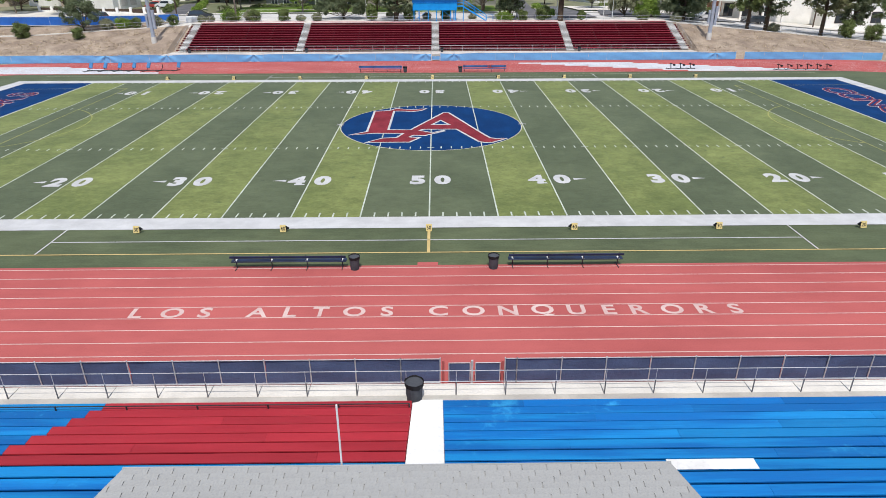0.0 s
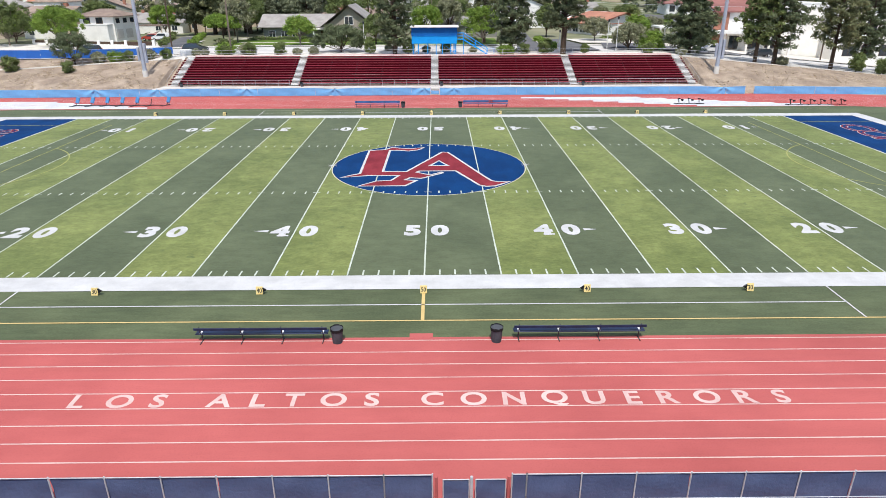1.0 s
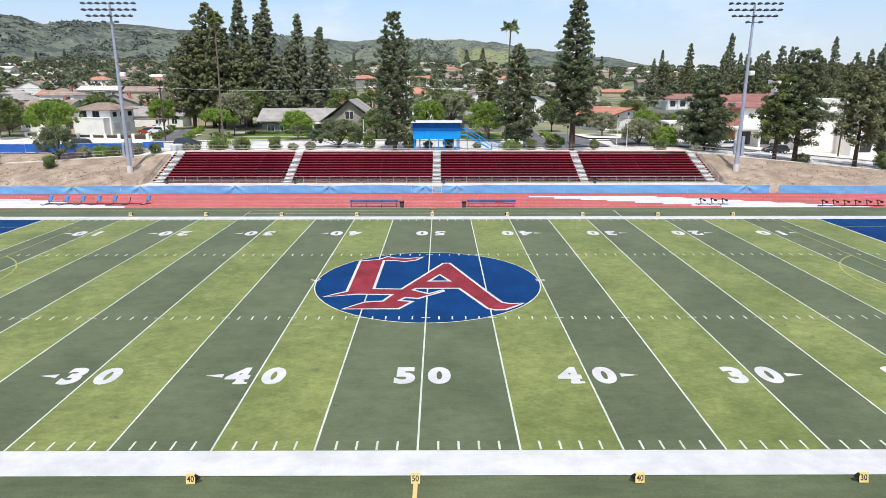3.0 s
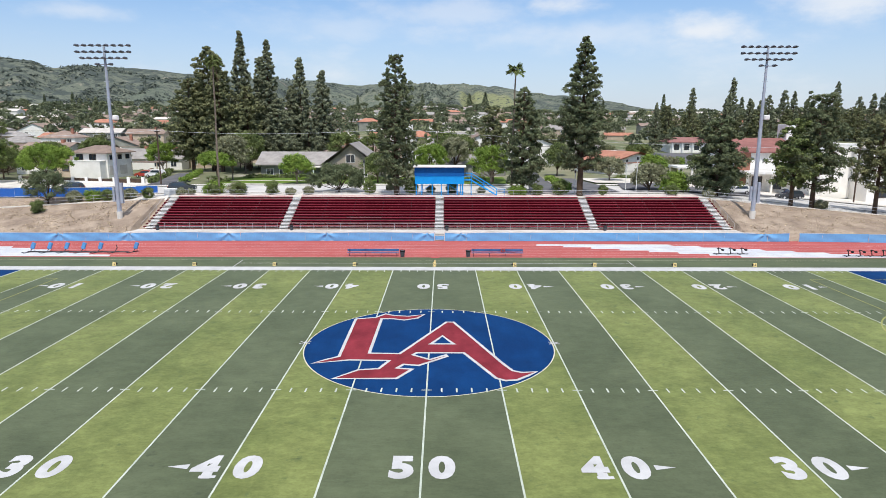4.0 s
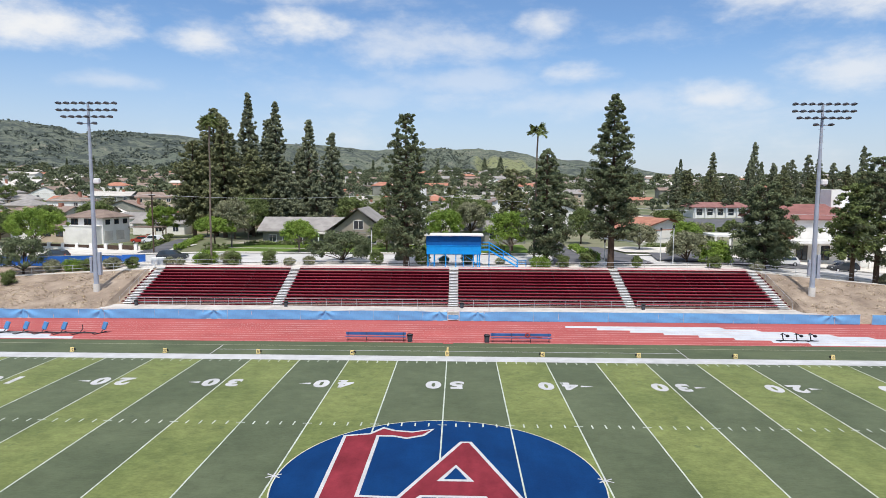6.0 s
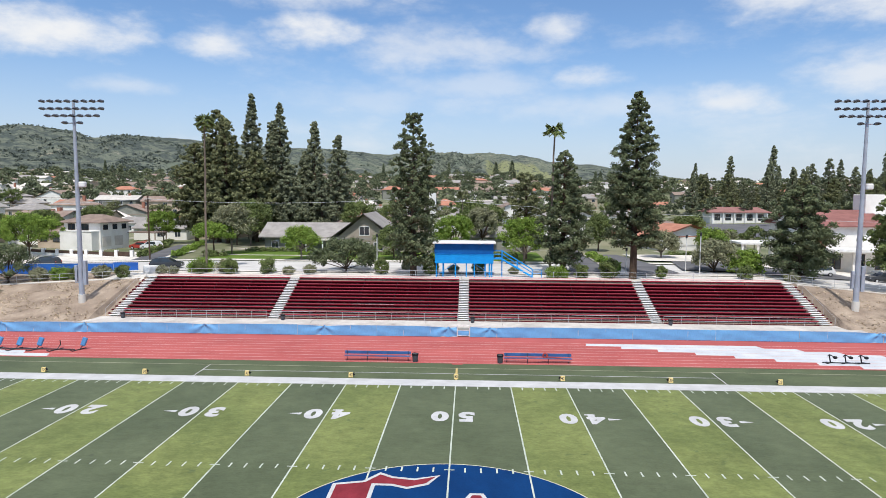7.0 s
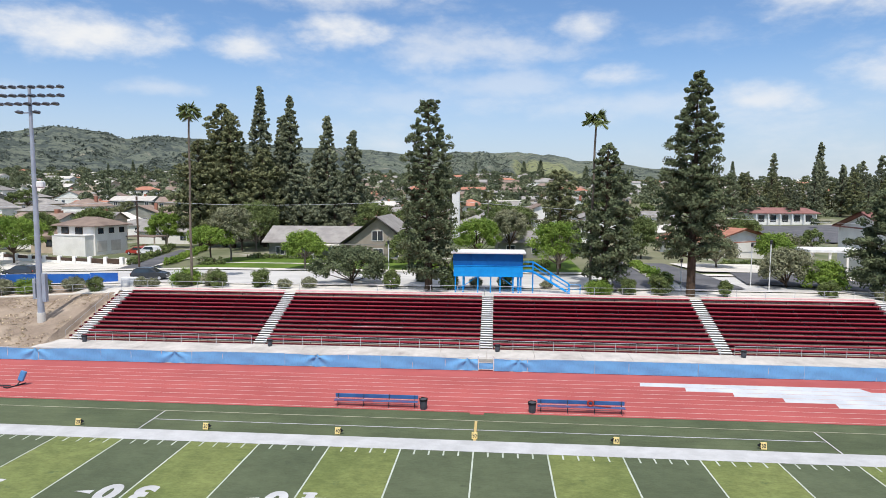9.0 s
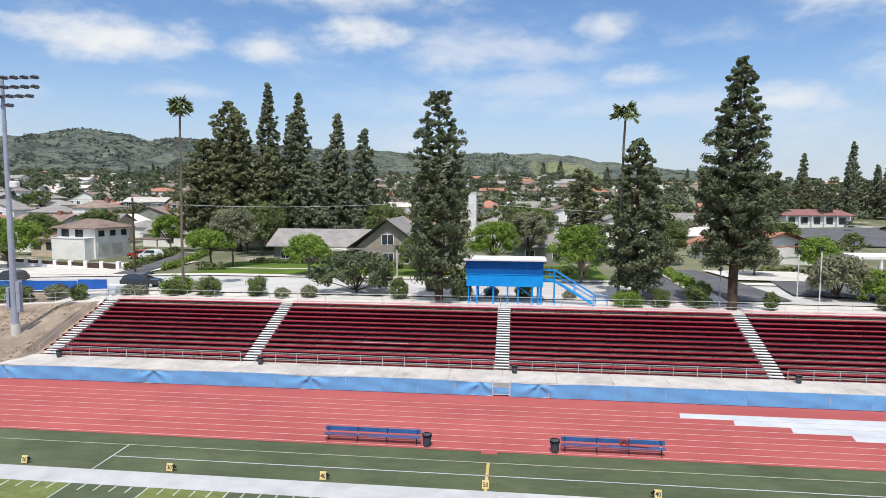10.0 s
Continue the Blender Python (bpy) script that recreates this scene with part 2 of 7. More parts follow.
M = {
    "turf_light": mat("turf_light", (0.184, 0.213, 0.07), (0.13, 0.16, 0.051), 0.16, 9.0, 0.9, 0.5, stretch=(0.8, 0.7, 1), spots=((0.1, 0.13, 0.05), 0.9, 0.6), mottle=[(0.35, None, 0.6), (1.3, (0.8, 1.0, 1), 0.9), (5.0, (0.7, 1.2, 1), 0.8)]),
    "turf_dark": mat("turf_dark", (0.103, 0.124, 0.07), (0.081, 0.1, 0.056), 0.16, 9.0, 0.9, 0.5, stretch=(0.8, 0.7, 1), spots=((0.066, 0.082, 0.05), 0.8, 0.62), mottle=[(0.35, None, 0.5), (1.5, (0.55, 1.0, 1), 0.5), (5.0, (0.5, 1.3, 1), 0.45)]),
    "turf_side": mat("turf_side", (0.102, 0.122, 0.064), (0.078, 0.097, 0.051), 0.2, 9.0, 0.9, 0.5, mottle=[(0.4, (0.5, 1.2, 1), 0.8), (2.0, (0.3, 1.6, 1), 0.6), (7.0, None, 0.5)]),
    "paint": mat("white_turf_paint", (0.545, 0.545, 0.55), (0.475, 0.475, 0.48), 0.6, 20.0, 0.85, 0.2, mottle=[(0.7, None, 0.35), (0.2, (0.4, 2, 1), 0.4)]),
    "line": mat("faded_line_paint", (0.53, 0.57, 0.5), (0.43, 0.48, 0.4), 0.6, 20.0, 0.85, 0.2, mottle=(0.9, None, 0.6)),
    "rim": mat("cream_rim_paint", (0.6, 0.58, 0.46), (0.5, 0.49, 0.38), 0.6, 20.0, 0.85, 0.2),
    "paint_yellow": mat("yellow_turf_paint", (0.62, 0.46, 0.2), (0.54, 0.4, 0.17), 0.6, 20.0, 0.85, 0.2),
    "paint_cream": mat("cream_turf_paint", (0.42, 0.41, 0.3), (0.34, 0.34, 0.24), 0.6, 20.0, 0.85, 0.2),
    "paint_soccer": mat("faded_yellow_paint", (0.36, 0.36, 0.14), (0.28, 0.3, 0.1), 0.6, 20.0, 0.85, 0.2),
    "turf_blue": mat("blue_turf", (0.003, 0.04, 0.145), (0.002, 0.03, 0.115), 0.25, 9.0, 0.9, 0.4, mottle=(0.4, (1.4, 0.4, 1), 0.7)),
    "turf_red": mat("red_turf", (0.24, 0.032, 0.045), (0.18, 0.023, 0.034), 0.3, 9.0, 0.9, 0.4, spots=((0.13, 0.016, 0.025), 0.35, 0.62), mottle=[(0.4, None, 0.8), (1.6, (1, 0.4, 1), 0.7)]),
    "track": mat("red_rubber_track", (0.46, 0.118, 0.112), (0.4, 0.098, 0.094), 0.12, 14.0, 0.9, 0.3, spots=((0.36, 0.078, 0.074), 0.25, 0.66), mottle=[(0.25, (0.15, 1.2, 1), 0.5), (0.9, (0.3, 1.0, 1), 0.22)]),
    "track_pale": mat("pale_track_coat", (0.6, 0.62, 0.66), (0.52, 0.54, 0.58), 0.3, 14.0, 0.85, 0.2, mottle=(0.5, None, 0.4)),
    "lane": mat("lane_paint", (0.66, 0.5, 0.47), (0.56, 0.38, 0.36), 0.5, 20.0, 0.85, 0.1),
    "concrete": mat("concrete", (0.52, 0.49, 0.44), (0.4, 0.375, 0.34), 0.5, 12.0, 0.85, 0.25, spots=((0.3, 0.28, 0.26), 0.8, 0.68)),
    "concrete_pale": mat("pale_concrete", (0.71, 0.67, 0.61), (0.6, 0.565, 0.515), 0.5, 12.0, 0.85, 0.25, spots=((0.46, 0.43, 0.395), 0.8, 0.66), mottle=(0.3, None, 0.4)),
    "concrete_walk": mat("stained_walk_concrete", (0.6, 0.565, 0.53), (0.48, 0.45, 0.42), 0.5, 12.0, 0.85, 0.25, spots=((0.36, 0.33, 0.31), 0.5, 0.6), mottle=[(0.3, None, 0.4), (1.2, (1, 0.4, 1), 0.3)]),
    "white": mat("white_paint", (0.8, 0.8, 0.79), (0.68, 0.67, 0.65), 0.8, 10.0, 0.6, 0.1, vary=0.05),
    "seat_blue": mat("blue_painted_plank", (0.008, 0.21, 0.52), (0.004, 0.125, 0.4), 0.4, 14.0, 0.5, 0.08, stretch=(0.22, 2.6, 2.6), vary=0.14, contrast=(0.42, 0.58), spec=0.2, spots=((0.03, 0.29, 0.6), 0.5, 0.6)),
    "seat_red": mat("red_painted_plank", (0.39, 0.027, 0.04), (0.31, 0.02, 0.03), 0.4, 14.0, 0.5, 0.08, stretch=(0.3, 2.2, 2.2), vary=0.1, spec=0.2),
    "seat_maroon": mat("maroon_painted_plank", (0.33, 0.024, 0.046), (0.25, 0.016, 0.032), 0.5, 14.0, 0.55, 0.08, stretch=(0.25, 3, 3), vary=0.18, spec=0.3, spots=((0.46, 0.1, 0.12), 0.35, 0.57)),
    # maroon darkened in the colour for the shade under the far seats
    "maroon_shade": mat("shade_dark_maroon", (0.1, 0.006, 0.014), (0.07, 0.004, 0.009), 0.5, 14.0, 0.9, 0.08, stretch=(0.25, 3, 3), vary=0.15),
    "deck_blue": mat("blue_footboard", (0.006, 0.165, 0.44), (0.003, 0.1, 0.33), 0.4, 14.0, 0.55, 0.08, stretch=(0.22, 2.6, 2.6), vary=0.14, contrast=(0.42, 0.58), spec=0.2, spots=((0.02, 0.24, 0.52), 0.5, 0.6)),
    "deck_red": mat("red_footboard", (0.34, 0.022, 0.032), (0.27, 0.016, 0.024), 0.4, 14.0, 0.55, 0.08, stretch=(0.3, 2.2, 2.2), vary=0.1, spec=0.2),
    "pink_edge": mat("sun_faded_pink_board", (0.78, 0.46, 0.46), (0.66, 0.35, 0.36), 0.8, 14.0, 0.6, 0.1),
    "galv": mat("galvanised_steel", (0.6, 0.61, 0.63), (0.48, 0.49, 0.51), 2.0, 30.0, 0.5, 0.05, metal=0.25),
    "pole_steel": mat("blue_grey_pole_steel", (0.42, 0.46, 0.53), (0.34, 0.37, 0.43), 0.6, 20.0, 0.5, 0.05, metal=0.3),
    "pole_dull": mat("weathered_steel", (0.2, 0.2, 0.21), (0.12, 0.12, 0.13), 2.0, 20.0, 0.6, 0.05, metal=0.2),
    "dark_steel": mat("dark_steel", (0.035, 0.037, 0.042), (0.02, 0.021, 0.025), 3.0, 30.0, 0.5, 0.1),
    "screen_blue": mat("faded_blue_windscreen", (0.165, 0.43, 0.74), (0.145, 0.38, 0.68), 0.3, 8.0, 0.7, 0.2, stretch=(1, 1, 0.4), thin=0.08, depth=0.05, mottle=(0.5, (0.5, 1, 1), 0.2)),
    "screen_navy": mat("navy_windscreen", (0.085, 0.115, 0.22), (0.065, 0.09, 0.18), 0.6, 8.0, 0.75, 0.4, thin=0.1, depth=0.06),
    "tarp": mat("bright_blue_tarp", (0.02, 0.13, 0.48), (0.014, 0.1, 0.4), 0.4, 6.0, 0.5, 0.5, stretch=(1, 1, 0.5), depth=0.1),
    "bench_navy": mat("navy_painted_aluminium", (0.014, 0.028, 0.075), (0.01, 0.018, 0.045), 1.0, 20.0, 0.5, 0.05, spec=0.3),
    "bench_blue": mat("blue_painted_aluminium", (0.05, 0.14, 0.34), (0.04, 0.1, 0.27), 1.0, 20.0, 0.4, 0.05),
    # far bench seats: blue mottled with purple
    "bench_purplish": mat("blue_purple_seat_paint", (0.05, 0.1, 0.27), (0.13, 0.05, 0.11), 1.2, 20.0, 0.5, 0.05),
    "can": mat("dark_plastic_can", (0.075, 0.08, 0.092), (0.05, 0.054, 0.064), 2.0, 20.0, 0.7, 0.05, spec=0.2),
    "black": mat("black_plastic", (0.02, 0.02, 0.022), (0.012, 0.012, 0.014), 3.0, 20.0, 0.75, 0.1, spec=0.2),
    "marker": mat("yellow_vinyl_marker", (0.78, 0.62, 0.28), (0.7, 0.53, 0.2), 2.0, 20.0, 0.6, 0.05),
    "ink": mat("black_ink", (0.02, 0.02, 0.02), None, 2.0, 20.0, 0.7, 0.0),
    "shingle": mat("grey_asphalt_shingle", (0.36, 0.36, 0.355), (0.3, 0.3, 0.295), 0.7, 30.0, 0.95, 0.4, vary=0.03, contrast=(0.3, 0.7)),
    "slot": mat("shingle_underlay", (0.2, 0.2, 0.2), None, 2.0, 20.0, 0.9, 0.0),
    "dry": mat("dry_grass_soil", (0.42, 0.335, 0.26), (0.29, 0.225, 0.175), 0.4, 5.0, 0.95, 0.9, spots=((0.23, 0.18, 0.14), 0.35, 0.58), depth=0.2, mottle=[(1.6, None, 1.0), (0.25, None, 0.5)]),
    "straw": mat("straw_tufts", (0.58, 0.48, 0.34), (0.42, 0.33, 0.23), 0.3, 5.0, 0.9, 0.0, island=0.35, thin=0.3),
    "street": mat("light_worn_street", (0.58, 0.565, 0.545), (0.5, 0.485, 0.47), 0.15, 8.0, 0.9, 0.2, spots=((0.42, 0.41, 0.4), 0.2, 0.62), mottle=(0.4, (0.3, 1.5, 1), 0.5)),
    "asphalt": mat("dark_asphalt", (0.15, 0.15, 0.16), (0.115, 0.115, 0.125), 0.3, 12.0, 0.9, 0.2, mottle=(0.2, None, 0.5)),
    "lawn": mat("lawn", (0.13, 0.2, 0.035), (0.085, 0.14, 0.025), 0.3, 8.0, 0.95, 0.5, spots=((0.2, 0.2, 0.06), 0.3, 0.66)),
    "suburb": mat("garden_ground", (0.24, 0.23, 0.15), (0.12, 0.145, 0.075), 0.05, 0.8, 0.95, 0.4, spots=((0.46, 0.43, 0.38), 0.07, 0.56)),
    "box_blue": mat("blue_box_siding", (0.005, 0.11, 0.36), (0.004, 0.09, 0.3), 0.8, 12.0, 0.6, 0.1, spec=0.2),
    "box_azure": mat("azure_box_siding", (0.005, 0.3, 0.74), (0.004, 0.25, 0.66), 0.8, 12.0, 0.5, 0.1, spec=0.3),
    "bark": mat("brown_bark", (0.12, 0.085, 0.06), (0.07, 0.05, 0.035), 3.0, 18.0, 0.95, 0.8, stretch=(2, 2, 0.4), depth=0.05),
    "bark_pale": mat("grey_bark", (0.24, 0.2, 0.16), (0.15, 0.125, 0.1), 3.0, 18.0, 0.95, 0.8, stretch=(2, 2, 0.4), depth=0.05),
    "needle": mat("dark_needles", (0.165, 0.195, 0.102), (0.1, 0.124, 0.068), 0.8, 4.0, 0.85, 0.0, island=0.22, thin=0.12),
    "needle_grey": mat("grey_green_needles", (0.23, 0.25, 0.155), (0.145, 0.165, 0.105), 0.5, 4.0, 0.85, 0.0, island=0.25, thin=0.15),
    "needle_olive": mat("olive_needles", (0.235, 0.245, 0.125), (0.145, 0.16, 0.08), 0.5, 4.0, 0.85, 0.0, island=0.3, thin=0.18),
    "leaf": mat("green_leaves", (0.19, 0.235, 0.085), (0.115, 0.148, 0.055), 0.5, 4.0, 0.85, 0.0, island=0.3, thin=0.2),
    "leaf_bright": mat("bright_leaves", (0.26, 0.36, 0.075), (0.16, 0.25, 0.05), 0.5, 4.0, 0.85, 0.0, island=0.3, thin=0.35),
    "leaf_dull": mat("dull_leaves", (0.32, 0.32, 0.2), (0.19, 0.2, 0.12), 0.5, 4.0, 0.85, 0.0, island=0.35, thin=0.2),
    # scrub clumps take a cool grey in their colour for the distance haze
    "scrub": mat("hazy_hill_scrub", (0.125, 0.145, 0.115), (0.085, 0.103, 0.09), 0.02, 0.3, 0.9, 0.0, island=0.3),
    # far leaves greyed in the base colour, standing in for haze
    "leaf_far": mat("hazy_garden_leaves", (0.19, 0.215, 0.125), (0.115, 0.138, 0.085), 0.05, 0.5, 0.9, 0.0, island=0.35, thin=0.15),
    "stucco_white": mat("white_stucco", (0.86, 0.84, 0.8), (0.77, 0.75, 0.71), 0.4, 14.0, 0.9, 0.2),
    "stucco_tan": mat("tan_stucco", (0.52, 0.43, 0.33), (0.43, 0.35, 0.27), 0.4, 14.0, 0.9, 0.2, vary=0.15),
    "stucco_grey": mat("grey_green_siding", (0.3, 0.3, 0.26), (0.23, 0.23, 0.2), 0.4, 14.0, 0.9, 0.2, vary=0.15),
    "roof_grey": mat("grey_roof_shingle", (0.36, 0.34, 0.32), (0.28, 0.26, 0.25), 0.5, 14.0, 0.95, 0.5, vary=0.15),
    "roof_brown": mat("brown_roof_shingle", (0.3, 0.23, 0.19), (0.22, 0.165, 0.14), 0.5, 14.0, 0.95, 0.5, vary=0.2),
    "roof_tile": mat("orange_roof_tile", (0.46, 0.22, 0.15), (0.37, 0.17, 0.12), 0.5, 8.0, 0.9, 0.6, vary=0.15),
    "roof_pale": mat("pale_roof", (0.66, 0.62, 0.57), (0.54, 0.5, 0.46), 0.5, 14.0, 0.95, 0.4, vary=0.2),
    "glass": glass_mat("window_glass", (0.03, 0.04, 0.05)),
    "wood_dark": mat("dark_brown_wood", (0.09, 0.055, 0.035), (0.06, 0.035, 0.025), 1.0, 12.0, 0.8, 0.3),
    "car_dark": mat("dark_grey_car_paint", (0.045, 0.05, 0.06), (0.04, 0.045, 0.05), 1.0, 8.0, 0.25, 0.0),
    "car_white": mat("white_car_paint", (0.75, 0.75, 0.76), (0.7, 0.7, 0.7), 1.0, 8.0, 0.3, 0.0),
    "car_red": mat("red_car_paint", (0.4, 0.05, 0.03), (0.35, 0.04, 0.03), 1.0, 8.0, 0.3, 0.0),
    "lamp_shell": mat("grey_blue_lamp_shell", (0.085, 0.1, 0.14), (0.06, 0.07, 0.1), 1.0, 20.0, 0.6, 0.05),
    "lamp_glass": mat("lamp_lens", (0.5, 0.52, 0.55), None, 2.0, 20.0, 0.2, 0.0),
    "brick": mat("salmon_brick", (0.4, 0.19, 0.13), (0.3, 0.14, 0.1), 2.0, 12.0, 0.9, 0.3),
}


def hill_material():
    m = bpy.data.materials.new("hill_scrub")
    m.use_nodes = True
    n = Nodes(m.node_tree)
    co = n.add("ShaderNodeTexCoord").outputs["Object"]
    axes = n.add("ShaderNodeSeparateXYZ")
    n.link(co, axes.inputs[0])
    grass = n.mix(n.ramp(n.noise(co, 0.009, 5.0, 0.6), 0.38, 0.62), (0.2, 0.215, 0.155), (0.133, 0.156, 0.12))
    # scrub tones cooled to blue-grey, distance haze put into the colour
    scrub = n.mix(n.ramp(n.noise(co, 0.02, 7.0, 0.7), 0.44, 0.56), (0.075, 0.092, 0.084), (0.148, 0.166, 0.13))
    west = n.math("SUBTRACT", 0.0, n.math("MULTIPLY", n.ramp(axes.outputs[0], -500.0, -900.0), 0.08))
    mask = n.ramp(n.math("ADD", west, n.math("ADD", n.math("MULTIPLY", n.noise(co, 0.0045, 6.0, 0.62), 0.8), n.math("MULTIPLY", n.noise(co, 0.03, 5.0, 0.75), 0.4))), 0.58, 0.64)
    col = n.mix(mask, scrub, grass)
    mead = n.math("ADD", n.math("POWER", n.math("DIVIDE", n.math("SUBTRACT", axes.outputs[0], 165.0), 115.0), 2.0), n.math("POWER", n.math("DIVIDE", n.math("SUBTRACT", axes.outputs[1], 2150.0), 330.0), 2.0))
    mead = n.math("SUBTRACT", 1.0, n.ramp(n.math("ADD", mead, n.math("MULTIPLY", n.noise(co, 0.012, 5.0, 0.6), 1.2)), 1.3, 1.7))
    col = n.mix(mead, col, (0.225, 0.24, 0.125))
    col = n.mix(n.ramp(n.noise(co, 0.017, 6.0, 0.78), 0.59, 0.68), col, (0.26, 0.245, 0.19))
    # dark patches carry the same haze tint in their colour
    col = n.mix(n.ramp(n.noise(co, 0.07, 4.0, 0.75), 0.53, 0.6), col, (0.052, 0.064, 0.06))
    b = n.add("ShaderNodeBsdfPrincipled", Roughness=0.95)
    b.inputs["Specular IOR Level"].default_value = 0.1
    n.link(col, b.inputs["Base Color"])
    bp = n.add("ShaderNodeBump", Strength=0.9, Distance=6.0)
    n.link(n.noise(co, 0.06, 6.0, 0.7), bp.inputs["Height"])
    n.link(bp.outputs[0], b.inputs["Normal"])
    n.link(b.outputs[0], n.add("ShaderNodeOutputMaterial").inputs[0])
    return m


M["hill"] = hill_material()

for key in ("turf_light", "turf_dark", "turf_side"):
    for node in M[key].node_tree.nodes:
        if node.type == "BSDF_PRINCIPLED":
            node.inputs["Sheen Weight"].default_value = 0.14
            node.inputs["Sheen Roughness"].default_value = 0.4
            node.inputs["Sheen Tint"].default_value = (0.95, 1.0, 0.75, 1.0)

# ---- building helpers ----


def finish(name, bm, material, parent=None, label=""):
    me = bpy.data.meshes.new(name)
    bm.to_mesh(me)
    bm.free()
    ob = new(name, me)
    for m in material if isinstance(material, (list, tuple)) else [material]:
        me.materials.append(m)
    if parent:
        ob.parent = parent
    if label:
        ob["label"] = label
    return ob


def part(name, bm, material, parent, label=""):
    """One mesh object under a thing or under a part."""
    return finish(name, bm, material, parent, label)


def shared(name, me, parent, m=None, label=""):
    """A piece that shares its mesh with alike pieces."""
    ob = new(name, me)
    ob.parent = parent
    if m is not None:
        ob.matrix_local = m
    if label:
        ob["label"] = label
    return ob


def thing(name, label, category, group="", kind="", at=(0, 0, 0), turn=0.0):
    ob = new(name)
    ob.empty_display_size = 0.3
    ob.matrix_world = pose(*at, 0, 0, turn)
    return tagged(ob, label, category, group, kind)


def box(bm, x0, x1, y0, y1, z0, z1, m=None, bevel=0.0):
    r = bmesh.ops.create_cube(bm, size=1.0)
    vs = r["verts"]
    for v in vs:
        v.co = Vector(((x0 + x1) / 2 + v.co.x * (x1 - x0), (y0 + y1) / 2 + v.co.y * (y1 - y0), (z0 + z1) / 2 + v.co.z * (z1 - z0)))
    if bevel:
        es = list({e for v in vs for e in v.link_edges})
        vs = bmesh.ops.bevel(bm, geom=es, offset=bevel, segments=1, affect="EDGES")["verts"]
    if m is not None:
        for v in {v for v in vs}:
            v.co = m @ v.co
    return vs


def tube(bm, p, q, r0, r1=None, n=8, caps=True):
    """A round bar from p to q."""
    p, q = Vector(p), Vector(q)
    r1 = r0 if r1 is None else r1
    axis = (q - p).normalized()
    side = axis.orthogonal().normalized()
    up = axis.cross(side)
    rings = []
    for c, r in ((p, r0), (q, r1)):
        rings.append([bm.verts.new(c + (side * math.cos(a) + up * math.sin(a)) * r) for a in (2 * math.pi * k / n for k in range(n))])
    for k in range(n):
        bm.faces.new((rings[0][k], rings[0][(k + 1) % n], rings[1][(k + 1) % n], rings[1][k]))
    if caps:
        bm.faces.new(rings[0][::-1])
        bm.faces.new(rings[1])


def bars(*rows, n=8):
    bm = bmesh.new()
    for p, q, r in rows:
        tube(bm, p, q, r, n=n)
    return bm


def slab(*spans, bevel=0.0):
    bm = bmesh.new()
    for s in spans:
        box(bm, *s, bevel=bevel)
    return bm


def flat(pts, z=0.0):
    bm = bmesh.new()
    bm.faces.new([bm.verts.new((x, y, z)) for x, y in pts])
    return bm


def quads_mesh(name, P, material):
    """A mesh of loose four-sided leaves, P of shape (n, 4, 3)."""
    n = len(P)
    me = bpy.data.meshes.new(name)
    me.vertices.add(4 * n)
    me.vertices.foreach_set("co", np.asarray(P, dtype=np.float32).ravel())
    me.loops.add(4 * n)
    me.loops.foreach_set("vertex_index", np.arange(4 * n, dtype=np.int32))
    me.polygons.add(n)
    me.polygons.foreach_set("loop_start", np.arange(0, 4 * n, 4, dtype=np.int32))
    me.update(calc_edges=True)
    me.materials.append(material)
    return me


# ---- the lie of the land ----
TURF_EDGE, TRACK_OUT, STRAIGHT = 31.55, 42.9, 55.0
STAND_FRONT, STAND_BACK, STAND_Z0, STAND_Z1 = 47.0, 57.0, 0.9, 4.4


def crown(y):
    """The playing field is slightly crowned."""
    return 0.15 * max(0.0, 1 - (y / 27.0) ** 2)


def ease(u):
    u = min(1.0, max(0.0, u))
    return u * u * (3 - 2 * u)


def upper(x):
    """Height of the street level behind the far embankment."""
    if x > 42:
        return 4.4 - 0.092 * min(x - 42, 70)
    if x < -42:
        return 4.4 - 0.03 * min(-42 - x, 30)
    return 4.4


SKYLINE = [(-75, 4.4), (-60, 4.2), (-50, 3.4), (-44, 3.6), (-38.4, 4.2), (-37, 4.65), (-35.6, 4.9), (-33.7, 4.75), (-32.4, 4.45), (-31, 4.05), (-29.4, 4.33), (-26.9, 4.38), (-24.8, 4.3), (-21.6, 3.98), (-16, 3.77),
           (-12.1, 3.7), (-8.2, 3.3), (-3.9, 3.48), (0.9, 3.44), (4.9, 3.28), (6.8, 2.75), (10.2, 2.46), (13.9, 1.95), (18.4, 1.2), (19.6, 0.8), (25, 0.4), (35, 0.3), (60, 1.0), (75, 1.2)]


def skyline(a):
    for (a0, e0), (a1, e1) in zip(SKYLINE, SKYLINE[1:]):
        if a0 <= a <= a1:
            return e0 + (e1 - e0) * ease((a - a0) / (a1 - a0))
    return 0.6


